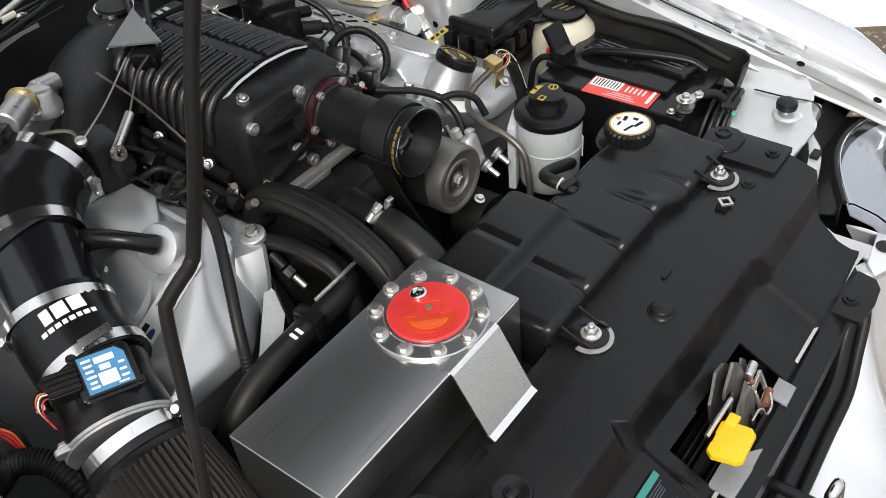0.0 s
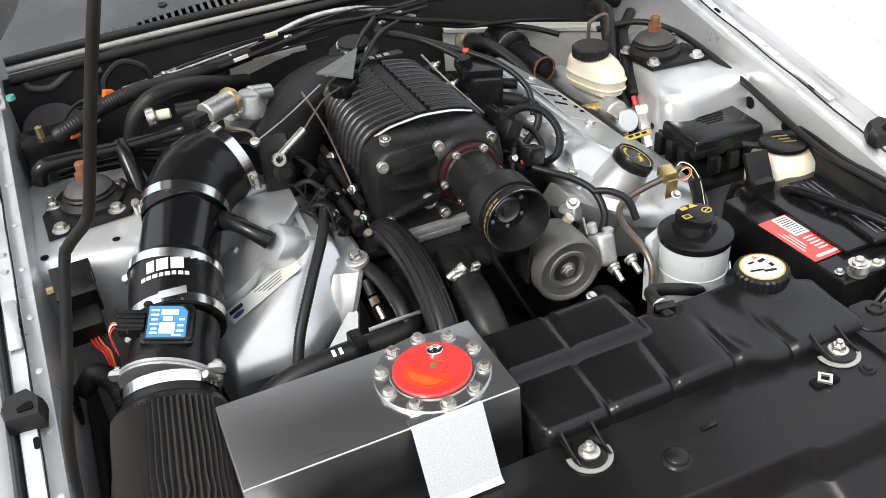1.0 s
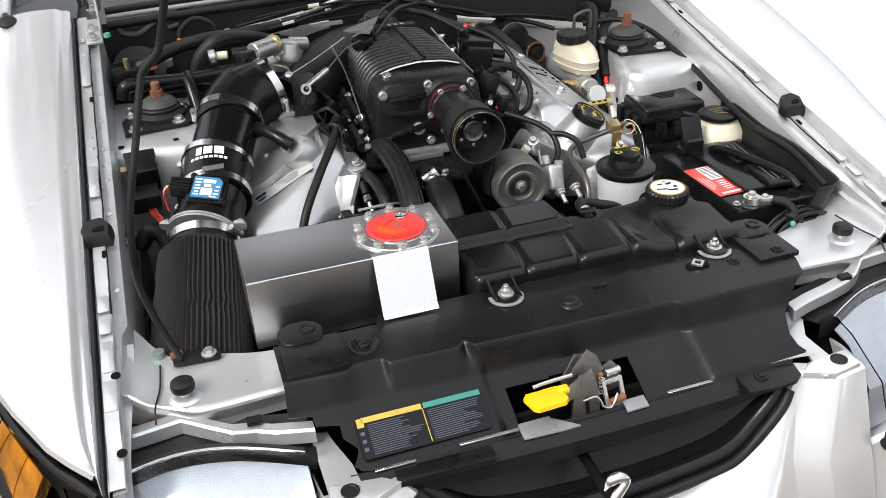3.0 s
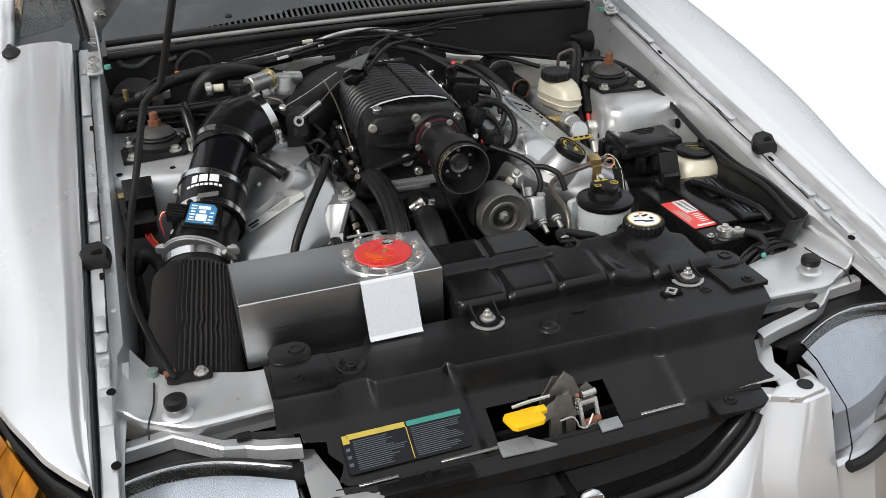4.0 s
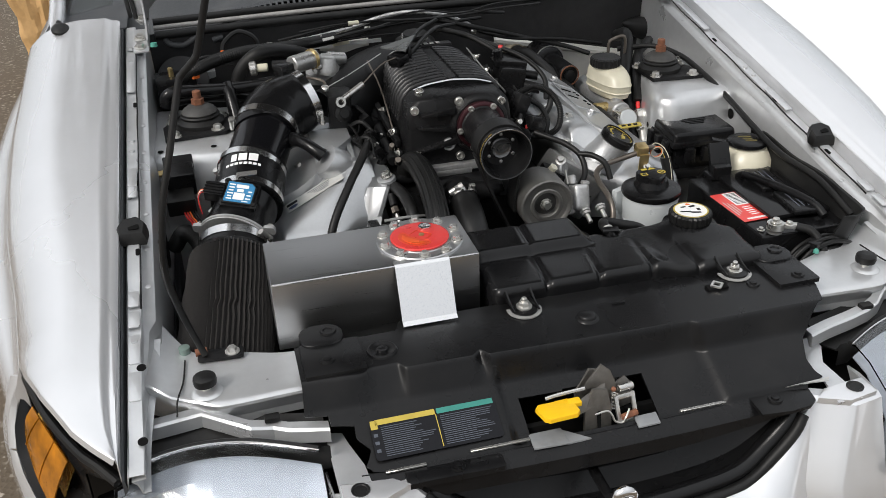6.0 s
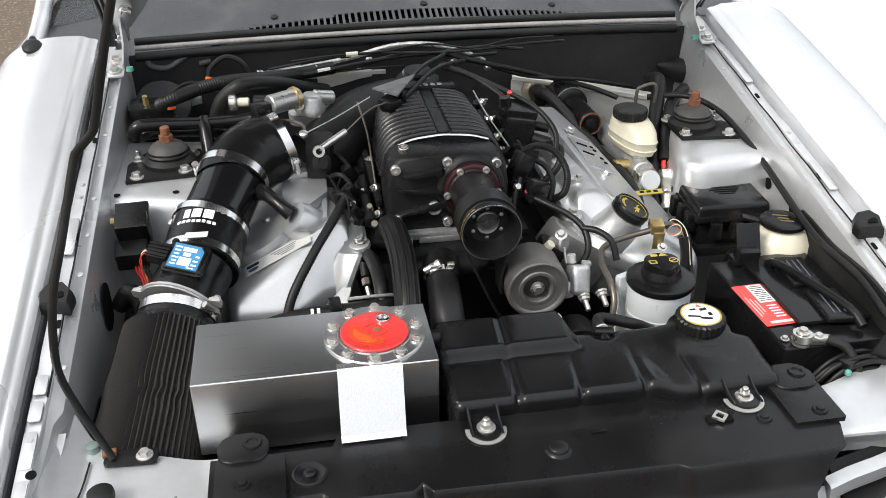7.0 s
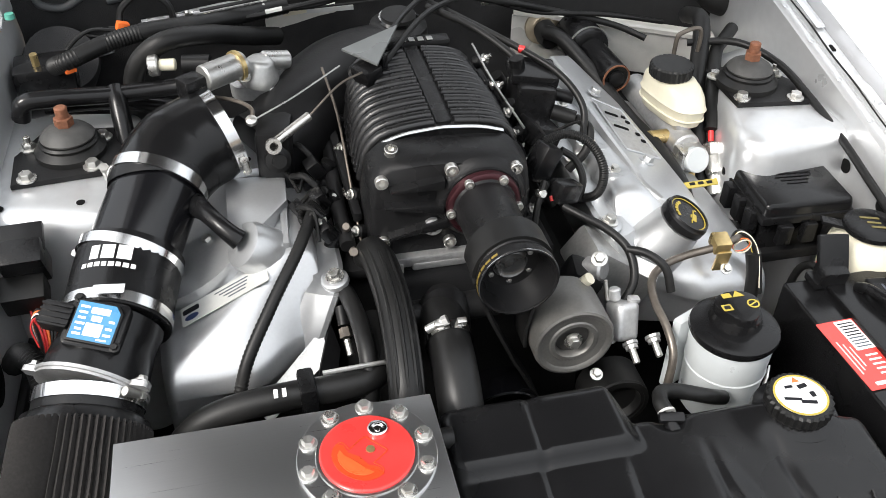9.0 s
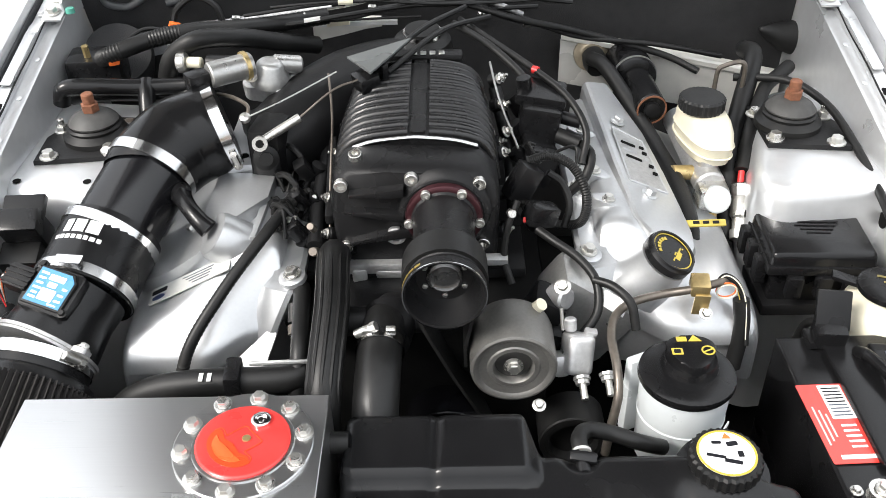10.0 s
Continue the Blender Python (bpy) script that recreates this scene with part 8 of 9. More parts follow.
def steering_pipe():
    t = thing("steering_pipe", "bent dull metal fluid pipe held by a brassy clip", "pipe", (0.24, 0.36, 0.74))
    part("pipe", tube(B(), [(0.395, 0.46, 0.846), (0.365, 0.437, 0.858), (0.335, 0.436, 0.850), (0.30, 0.440, 0.840), (0.262, 0.430, 0.836), (0.236, 0.405, 0.835), (0.226, 0.37, 0.830), (0.227, 0.33, 0.82), (0.226, 0.300, 0.800), (0.218, 0.285, 0.76), (0.214, 0.28, 0.72)], 0.0056, 12), PIPE, t)
    part("clip", box(B(), (0.347, 0.437, 0.857), (0.024, 0.026, 0.020), (10, 0, -5), 0.003), BRASSY, t, "brassy zinc clip")
    part("clip_leg", box(B(), (0.350, 0.428, 0.832), (0.020, 0.004, 0.036), (10, 0, -5), 0.001), BRASSY, t, "brassy zinc clip leg")
    bolt((0.356, 0.422, 0.822), (0, -0.6, 0.8), 0.006, t)


steering_pipe()


def coloured_wires():
    t = thing("wire_bundle", "loose black, cream and yellow wires behind the fluid reservoir", "wires", (0.385, 0.43, 0.74))
    rnd = random.Random(7)
    for k, mat in enumerate((CREAM, RUBBER, YELLOWP, RUBBER, RUBBER)):
        o = Vector((rnd.uniform(-0.006, 0.006), rnd.uniform(-0.006, 0.006), rnd.uniform(-0.004, 0.006)))
        pts = [(0.372, 0.45, 0.845), (0.385, 0.455, 0.858), (0.402, 0.448, 0.850), (0.412, 0.435, 0.825), (0.415, 0.42, 0.78)]
        part("wire", tube(B(), [Vector(p) + o * (0.4 + 0.3 * i) for i, p in enumerate(pts)], 0.0010 if k < 3 else 0.003, 6), mat, t)
    for k, mat in enumerate((CREAM, ORANGE)):
        loop = [Vector((0.383 + 0.013 * math.cos(a), 0.436 + 0.004 * k, 0.846 + 0.011 * math.sin(a))) for a in [2 * math.pi * j / 12 for j in range(13)]]
        part("wire_loop", tube(B(), loop, 0.0009, 6, 3), mat, t)
    part("tape", tube(B(), [(0.405, 0.44, 0.83), (0.41, 0.43, 0.79), (0.405, 0.42, 0.73)], 0.011, 10), RUBBER, t, "black taped harness")


coloured_wires()


def prop_rod():
    t = thing("prop_rod", "black painted hood prop rod hinged on the radiator support", "prop rod", (-0.561, 0.10, 0.768))
    pts = [(-0.553, 0.078, 0.778), (-0.560, 0.080, 0.80), (-0.576, 0.07, 0.87), (-0.584, 0.055, 0.94), (-0.578, 0.05, 1.0), (-0.566, 0.056, 1.06), (-0.547, 0.071, 1.12), (-0.523, 0.093, 1.20), (-0.516, 0.094, 1.214), (-0.505, 0.09, 1.226), (-0.496, 0.086, 1.236), (-0.488, 0.085, 1.253), (-0.460, 0.082, 1.345), (-0.405, 0.10, 1.52), (-0.35, 0.28, 1.76), (-0.33, 0.40, 1.87)]
    part("rod", tube(B(), pts, 0.0051, 12, 6), RUBBER, t)
    part("foot", cyl(B(), (-0.568, 0.090, 0.776), (-0.550, 0.092, 0.776), 0.006, n=14), COPPER, t, "rusty pivot")
    part("pivot_bracket", prism(B(), rounded(0.07, 0.028, 0.006), 0.7695, 0.774, pose(-0.530, 0.082, 0, 0, 0, -3), 0.001), CASTBLACK, t, "black pivot bracket")
    bolt((-0.512, 0.080, 0.7742), (0, 0, 1), 0.008, t)
    part("clip", lathe(B(), (-0.585, 0.112, 0.785), (0, 0, 1), [(-0.02, 0.009), (-0.009, 0.009), (-0.008, 0.006)], 14), surface("pale_green_zinc", (0.20, 0.27, 0.24), 0.4, 0.4), t, "pale green zinc nut")


prop_rod()


def relay():
    t = thing("relay_box", "small black relay box hanging on the inner fender", "relay", (-0.577, 0.60, 0.80))
    part("box", box(B(), (-0.572, 0.582, 0.862), (0.056, 0.036, 0.066), (28, 0, 3), 0.005), PLASTIC, t)
    part("cap", box(B(), (-0.572, 0.597, 0.888), (0.058, 0.040, 0.012), (28, 0, 3), 0.003), PLASTIC, t)
    part("base", box(B(), (-0.577, 0.560, 0.825), (0.055, 0.04, 0.04), (20, 0, 3), 0.004), RUBBER, t)
    part("stud", cyl(B(), (-0.612, 0.60, 0.872), (-0.595, 0.60, 0.872), 0.007, n=8), BRASSY, t, "brassy bolt")
    for k, mat in enumerate((REDPLASTIC, REDPLASTIC, ORANGE, RUBBER, RUBBER)):
        part("wire", tube(B(), [(-0.575 + 0.005 * k, 0.552, 0.81), (-0.570 + 0.005 * k, 0.535, 0.80), (-0.56 + 0.004 * k, 0.515, 0.79), (-0.555, 0.48, 0.74)], 0.0018, 6), mat, t)


relay()
run("bay_cable", [(-0.60, 0.50, 0.76), (-0.575, 0.47, 0.80), (-0.55, 0.43, 0.79), (-0.55, 0.36, 0.74), (-0.57, 0.30, 0.68)], 0.016, RUBBER, "thick black cable loom beside the air filter", "cable loom", ridges=0.002)


# ---- rear of the bay ----
def plenum():
    t = thing("inlet_plenum", "dull black cast inlet pipe behind the supercharger", "inlet pipe", (-0.17, 0.82, 0.80))
    part("pipe", tube(B(), [(-0.262, 0.715, 0.905), (-0.225, 0.735, 0.91), (-0.18, 0.79, 0.925), (-0.12, 0.86, 0.93), (-0.05, 0.90, 0.93), (0.02, 0.90, 0.92)], 0.060, 24, 6, [0.060, 0.064, 0.070, 0.072, 0.07, 0.06]), CASTBLACK, t, degrees=60)
    part("throttle_body", box(B(), (-0.228, 0.705, 0.905), (0.05, 0.10, 0.13), (0, 0, -10), 0.012), CASTBLACK, t)
    part("throttle_lever", lathe(B(), (-0.232, 0.648, 0.935), (0.2, -1, 0.3), [(0, 0.018), (0.008, 0.018), (0.01, 0.010), (0.016, 0.010)], 20), RUBBER, t, "black throttle lever")
    part("rear_cap", lathe(B(), (-0.011, 0.915, 0.985), (0, -0.1, 1), [(-0.03, 0.05), (0.0, 0.048), (0.012, 0.046), (0.018, 0.03), (0.03, 0.028), (0.032, 0.01)], 30), RUBBER, t, "round black cap")
    part("cap_band", lathe(B(), (-0.011, 0.915, 1.004), (0, -0.1, 1), [(0, 0.032), (0.006, 0.0315), (0.006, 0.029)], 30, cap=False), CHROME, t, "bright band")


plenum()


def throttle_link():
    t = thing("throttle_linkage", "throttle rods running to a small plate bracket on the supercharger", "linkage", (-0.15, 0.70, 0.99))
    part("pale_rod", cyl(B(), (-0.234, 0.646, 0.962), (-0.181, 0.671, 0.985), 0.0065, n=14, bev=0.001), STEEL, t, "bright aluminium rod end")
    part("rod_eye", lathe(B(), (-0.236, 0.640, 0.962), (0.2, -1, 0.3), [(0, 0.011), (0.007, 0.011), (0.007, 0.006), (0, 0.006)], 20, cap=False), STEEL, t)
    part("thin_rod", tube(B(), [(-0.181, 0.671, 0.985), (-0.135, 0.700, 1.012), (-0.10, 0.715, 1.02)], 0.0016, 8), PIPE, t)
    part("upper_rod", tube(B(), [(-0.255, 0.675, 0.985), (-0.20, 0.69, 1.005), (-0.13, 0.722, 1.03)], 0.0013, 8), GREYMETAL, t)
    part("bracket", box(B(), (-0.090, 0.735, 1.008), (0.032, 0.040, 0.026), (0, -10, 30), 0.006), PLASTIC, t, "black cable bracket")
    bm = B()
    pts = [(-0.120, 0.778, 1.027), (-0.026, 0.838, 1.030), (-0.080, 0.702, 1.036)]
    top = [Vector(p) for p in pts]
    n = (top[1] - top[0]).cross(top[2] - top[0]).normalized()
    if n.z < 0:
        n = -n
    rings(bm, [[p - n * 0.002 for p in top], [p + n * 0.001 for p in top]])
    part("plate", bm, surface("grey_sheet", (0.16, 0.17, 0.17), 0.32, 0.3, 40, 0.12), t, "flat dull grey sheet plate")
    part("plate_leg", box(B(), (-0.068, 0.755, 1.012), (0.010, 0.026, 0.034), (0, 0, 30), 0.002), PLASTIC, t)
    for a, b in (((-0.085, 0.75, 1.012), (0.06, 0.99, 1.02)), ((-0.06, 0.76, 1.010), (0.10, 0.97, 1.01))):
        part("cable", tube(B(), [a, ((a[0] + b[0]) / 2, (a[1] + b[1]) / 2, 1.030), b], 0.0045, 8), RUBBER, t, "black throttle cable")
    part("vent_wire", tube(B(), [(-0.31, 0.74, 0.99), (-0.28, 0.715, 0.995), (-0.258, 0.695, 0.99), (-0.262, 0.675, 0.975)], 0.003, 8), PIPE, t)
    part("ball", lathe(B(), (-0.260, 0.677, 0.978), (0, -0.4, 1), [(0, 0.004), (0.003, 0.008), (0.009, 0.008), (0.012, 0.004)], 14), STEEL, t, "bright ball joint")


throttle_link()


def idle_valve():
    t = thing("idle_air_valve", "cast aluminium idle air valve with a bright solenoid barrel", "idle valve", (-0.27, 0.77, 0.985))
    part("body", lathe(B(), (-0.242, 0.79, 0.985), (0.15, -0.1, 1), [(0, 0.030), (0.012, 0.029), (0.020, 0.022), (0.030, 0.020), (0.035, 0.015), (0.036, 0.008)], 28), GREYMETAL, t)
    part("outlet", cyl(B(), (-0.235, 0.80, 1.01), (-0.195, 0.815, 1.0), 0.014, n=20, bev=0.003), GREYMETAL, t)
    bolt((-0.262, 0.762, 1.004), (0, -0.5, 1), 0.006, t)
    part("barrel", cyl(B(), (-0.262, 0.775, 1.020), (-0.318, 0.738, 1.020), 0.019, n=26, bev=0.002), GREYMETAL, t, "dull steel barrel")
    part("band", lathe(B(), (-0.268, 0.771, 1.020), (-0.82, -0.56, 0), [(0, 0.0222), (0.006, 0.0222)], 26), BRASSY, t)
    part("plug", box(B(), (-0.334, 0.735, 1.012), (0.034, 0.030, 0.030), (0, 0, 35), 0.005), PLASTIC, t, "black wiring plug")
    part("lower_body", prism(B(), rounded(0.085, 0.06, 0.02), -0.012, 0.012, pose(-0.24, 0.80, 0.975, 10, 0, -18), 0.004), CAST, t)


idle_valve()
run("arched_hose", [(-0.432, 0.895, 0.90), (-0.430, 0.893, 0.945), (-0.412, 0.889, 0.985), (-0.370, 0.888, 1.012), (-0.31, 0.925, 1.000), (-0.25, 0.985, 0.965), (-0.20, 1.03, 0.94)], 0.0155, RUBBER, "arched thick black rubber hose at the rear of the bay", "hose")
run("vent_pipe", [(-0.590, 0.840, 0.93), (-0.580, 0.838, 0.955), (-0.545, 0.842, 0.957), (-0.46, 0.852, 0.950), (-0.40, 0.855, 0.950), (-0.35, 0.850, 0.955), (-0.325, 0.83, 0.965)], 0.0135, SATIN, "black vapour pipe across the rear of the bay", "pipe")
run("vent_pipe", [(-0.585, 0.870, 0.925), (-0.54, 0.866, 0.932), (-0.46, 0.875, 0.925), (-0.38, 0.89, 0.90)], 0.012, SATIN, "second black vapour pipe below the first", "pipe")
run("hose_branch", [(-0.452, 0.86, 0.955), (-0.45, 0.835, 0.94), (-0.445, 0.80, 0.90), (-0.44, 0.77, 0.85)], 0.014, SATIN, "black hose branch dropping between tower and elbow", "hose")
run("taped_harness", [(-0.545, 0.93, 0.965), (-0.52, 0.915, 0.98), (-0.46, 0.94, 0.993), (-0.40, 0.962, 0.997), (-0.33, 0.99, 0.99), (-0.26, 1.02, 0.985), (-0.18, 1.05, 0.985)], 0.0145, RUBBER, "black taped wiring harness along the firewall", "wiring", ridges=0.001)


def firewall_fittings():
    run("firewall_harness", [(-0.42, 1.07, 0.965), (-0.30, 1.075, 0.975), (-0.15, 1.078, 0.995), (-0.05, 1.065, 1.022), (0.03, 1.04, 1.030), (0.10, 1.03, 1.015), (0.16, 1.04, 0.985)], 0.0055, FOILED, "foil-wrapped wiring harness along the firewall", "wiring")
    run("firewall_cable", [(0.06, 1.02, 1.015), (0.14, 1.0, 0.995), (0.24, 1.03, 0.960), (0.33, 1.045, 0.930), (0.42, 1.035, 0.905), (0.47, 1.0, 0.890)], 0.006, RUBBER, "black cable hanging along the firewall", "cable")
    run("firewall_cable", [(0.12, 1.06, 0.99), (0.25, 1.04, 0.945), (0.40, 1.04, 0.925), (0.52, 1.04, 0.90)], 0.0045, RUBBER, "thin black cable along the firewall", "cable")
    t = thing("junction_block", "black junction block with orange connectors at the rear corner", "junction block", (-0.55, 0.94, 0.90))
    part("block", box(B(), (-0.565, 0.955, 0.935), (0.09, 0.07, 0.06), (0, 0, 5), 0.008), PLASTIC, t)
    part("connector", box(B(), (-0.523, 0.918, 0.970), (0.018, 0.024, 0.016), (0, 0, 30), 0.003), ORANGE, t, "orange-red connector")
    part("connector", box(B(), (-0.510, 0.94, 0.982), (0.012, 0.012, 0.008), (0, 0, 30), 0.002), YELLOWP, t, "yellow connector")
    part("stud", cyl(B(), (-0.572, 0.94, 0.963), (-0.572, 0.938, 0.985), 0.006, n=8), BRASSY, t, "brassy stud")
    t = thing("vacuum_motor", "dark drum with bellows at the rear corner of the bay", "drum", (-0.56, 1.03, 0.85))
    part("drum", lathe(B(), (-0.55, 1.02, 0.93), (0.2, -0.6, 0.7), [(-0.05, 0.055), (0.0, 0.06), (0.015, 0.056), (0.02, 0.02)], 28), FELT, t)
    t = thing("loop_wire", "looped black wire with an orange clip on the firewall", "wire", (-0.42, 1.04, 0.965))
    part("wire", tube(B(), [(-0.452, 1.045, 0.972), (-0.445, 1.055, 0.998), (-0.41, 1.06, 1.020), (-0.375, 1.055, 1.005), (-0.365, 1.05, 0.975)], 0.006, 8), RUBBER, t)
    part("clip", box(B(), (-0.447, 1.035, 0.976), (0.020, 0.014, 0.016), (0, 20, 20), 0.003), ORANGE, t, "orange clip")
    part("tail", tube(B(), [(-0.455, 1.035, 0.97), (-0.50, 1.03, 0.975), (-0.535, 1.01, 0.955), (-0.545, 0.99, 0.93)], 0.0035, 8), RUBBER, t)
    t = thing("vacuum_sensor", "cream plug with a bright sensor on the firewall harness", "sensor", (-0.40, 0.93, 0.95))
    part("plug", cyl(B(), (-0.385, 0.865, 0.985), (-0.36, 0.862, 0.985), 0.009, n=16, bev=0.002), CREAM, t)
    part("barrel", cyl(B(), (-0.40, 0.866, 0.984), (-0.385, 0.865, 0.985), 0.016, n=16, bev=0.002), STEEL, t)
    part("body", cyl(B(), (-0.35, 0.862, 0.985), (-0.31, 0.855, 0.985), 0.014, n=14), PLASTIC, t)
    t = thing("cream_connector", "pale cream connector on the firewall lip", "connector", (-0.165, 1.075, 0.96))
    part("shell", box(B(), (-0.165, 1.070, 0.968), (0.042, 0.014, 0.016), (0, -5, 0), 0.003), CREAM, t)
    t = thing("round_grommet", "tan round grommet plate on the silver firewall", "grommet", (0.294, 1.075, 0.89))
    part("ring", lathe(B(), (0.294, 1.080, 0.893), (0, -1, 0.2), [(0, 0.034), (0.006, 0.033), (0.008, 0.024), (0.012, 0.02)], 28), surface("tan_zinc", (0.34, 0.29, 0.21), 0.45, 0.5, 90, 0.3), t)
    part("boot", lathe(B(), (0.294, 1.07, 0.893), (0.1, -1, -0.2), [(0, 0.02), (0.02, 0.022), (0.04, 0.018)], 20), RUBBER, t, "black rubber boot")


BOOT = thing("drain_boot", "black rubber drain boot at the firewall corner", "rubber boot", (0.61, 1.07, 0.92))
part("boot", lathe(B(), (0.655, 1.07, 0.920), (-1, -0.25, 0.35), [(0, 0.030), (0.02, 0.028), (0.045, 0.020), (0.075, 0.006), (0.078, 0.002)], 20), RUBBER, BOOT)
FOILED = surface("foil_wrapped", (0.42, 0.42, 0.42), 0.3, 0.6, 80, 0.7, bump=0.4, bump_scale=200)
firewall_fittings()


def coil_side():
    """Fuel rail, vacuum canister, plugs and leads between supercharger and valve cover."""
    t = thing("vacuum_canister", "black plastic valve block with hoses beside the supercharger", "valve block", (0.165, 0.74, 0.84))
    part("block", box(B(), (0.165, 0.755, 0.925), (0.06, 0.085, 0.085), (0, 8, -6), 0.008), PLASTIC, t)
    part("cap", box(B(), (0.168, 0.760, 0.972), (0.075, 0.06, 0.018), (5, 8, -6), 0.005), PLASTIC, t)
    part("stub", cyl(B(), (0.145, 0.755, 0.975), (0.140, 0.755, 1.0), 0.011, n=14), PLASTIC, t)
    part("stub", cyl(B(), (0.195, 0.735, 0.945), (0.225, 0.725, 0.94), 0.010, n=14), PLASTIC, t)
    part("stub", cyl(B(), (0.190, 0.715, 0.925), (0.222, 0.70, 0.918), 0.012, n=14), RUBBER, t)
    part("lower_block", box(B(), (0.155, 0.685, 0.900), (0.05, 0.06, 0.06), (0, 20, 10), 0.008), PLASTIC, t)
    part("red_band", cyl(B(), (0.158, 0.80, 0.992), (0.166, 0.795, 0.992), 0.0062, n=14), REDPLASTIC, t, "red band on the hose")
    part("hose", tube(B(), [(0.05, 0.96, 1.01), (0.10, 0.88, 1.005), (0.16, 0.80, 0.992), (0.205, 0.74, 0.975), (0.228, 0.69, 0.945), (0.220, 0.655, 0.91)], 0.0055, 10), RUBBER, t)
    part("hose", tube(B(), [(0.04, 0.93, 1.015), (0.09, 0.84, 1.018), (0.13, 0.79, 1.0), (0.145, 0.765, 0.99)], 0.006, 10), RUBBER, t)
    part("hose", tube(B(), [(0.225, 0.70, 0.918), (0.235, 0.67, 0.915), (0.225, 0.65, 0.89), (0.20, 0.65, 0.86)], 0.007, 10), RUBBER, t)
    f = thing("fuel_rail", "black fuel rail with bright fittings beside the supercharger case", "fuel rail", (0.115, 0.70, 0.85))
    part("rail", tube(B(), [(0.118, 0.55, 0.885), (0.120, 0.70, 0.900), (0.105, 0.86, 0.93)], 0.011, 10, 4), CASTBLACK, f)
    part("top_rod", tube(B(), [(0.095, 0.845, 0.985), (0.105, 0.76, 0.965), (0.128, 0.66, 0.935)], 0.0018, 8, 3), GREYMETAL, f, "thin bright rod")
    for k, (y, z) in enumerate(((0.83, 0.965), (0.755, 0.955), (0.70, 0.94), (0.60, 0.915))):
        part("bolt", bolt_shape(B(), (0.112, y, z), (0.7, -0.3, 0.6), 0.006, stud=0.012), STEEL, f)
        part("injector", cyl(B(), (0.125, y - 0.02, z - 0.02), (0.15, y - 0.02, z - 0.06), 0.012, n=14), PLASTIC, f, "black injector body")
    w = thing("coil_leads", "looped black leads and plugs beside the supercharger snout", "leads", (0.17, 0.56, 0.86))
    part("plug", box(B(), (0.128, 0.575, 0.930), (0.034, 0.030, 0.055), (0, 30, 20), 0.006), PLASTIC, w, "black coil plug")
    part("plug", box(B(), (0.150, 0.535, 0.905), (0.045, 0.028, 0.030), (0, 20, 25), 0.006), PLASTIC, w, "black plug")
    part("lead", tube(B(), [(0.135, 0.59, 0.955), (0.165, 0.585, 0.965), (0.195, 0.57, 0.955), (0.212, 0.552, 0.922), (0.210, 0.555, 0.88), (0.190, 0.580, 0.855), (0.165, 0.60, 0.85)], 0.0068, 12, ridges=0.001), RUBBER, w)
    part("lead", tube(B(), [(0.165, 0.60, 0.93), (0.185, 0.595, 0.915), (0.195, 0.58, 0.89), (0.188, 0.57, 0.86)], 0.0055, 8), RUBBER, w)
    part("lead", tube(B(), [(0.145, 0.52, 0.89), (0.165, 0.50, 0.885), (0.195, 0.475, 0.875), (0.215, 0.445, 0.86), (0.215, 0.415, 0.835), (0.195, 0.395, 0.815), (0.175, 0.39, 0.80)], 0.006, 10), RUBBER, w)
    part("lead", tube(B(), [(0.212, 0.445, 0.862), (0.235, 0.43, 0.862), (0.255, 0.41, 0.85), (0.262, 0.395, 0.82)], 0.006, 10), RUBBER, w)
    part("lead", tube(B(), [(0.118, 0.53, 0.93), (0.105, 0.515, 0.90), (0.10, 0.50, 0.86), (0.11, 0.48, 0.83)], 0.005, 8), RUBBER, w)
    part("fitting", cyl(B(), (0.108, 0.525, 0.915), (0.110, 0.510, 0.922), 0.006, n=8, bev=0.001), STEEL, w, "bright fitting")
    part("red_seal", cyl(B(), (0.128, 0.527, 0.905), (0.128, 0.522, 0.90), 0.0028, n=8), REDPLASTIC, w, "red wire seal")
    h = thing("cylinder_head", "cast aluminium head end with bolts behind the idler pulley", "cylinder head", (0.18, 0.47, 0.70))
    part("casting", box(B(), (0.205, 0.495, 0.775), (0.13, 0.07, 0.10), (0, 35, 0), 0.012), GREYMETAL, h)
    part("boss", cyl(B(), (0.160, 0.455, 0.832), (0.178, 0.432, 0.840), 0.015, n=24, bev=0.003), CAST, h, "round cast boss")
    bolt((0.172, 0.440, 0.855), (-0.2, -0.5, 0.8), 0.0075, h)
    part("tag", box(B(), (0.235, 0.425, 0.84), (0.04, 0.022, 0.002), (30, 25, -20), 0.0005), WHITE, h, "white paper tag")


coil_side()


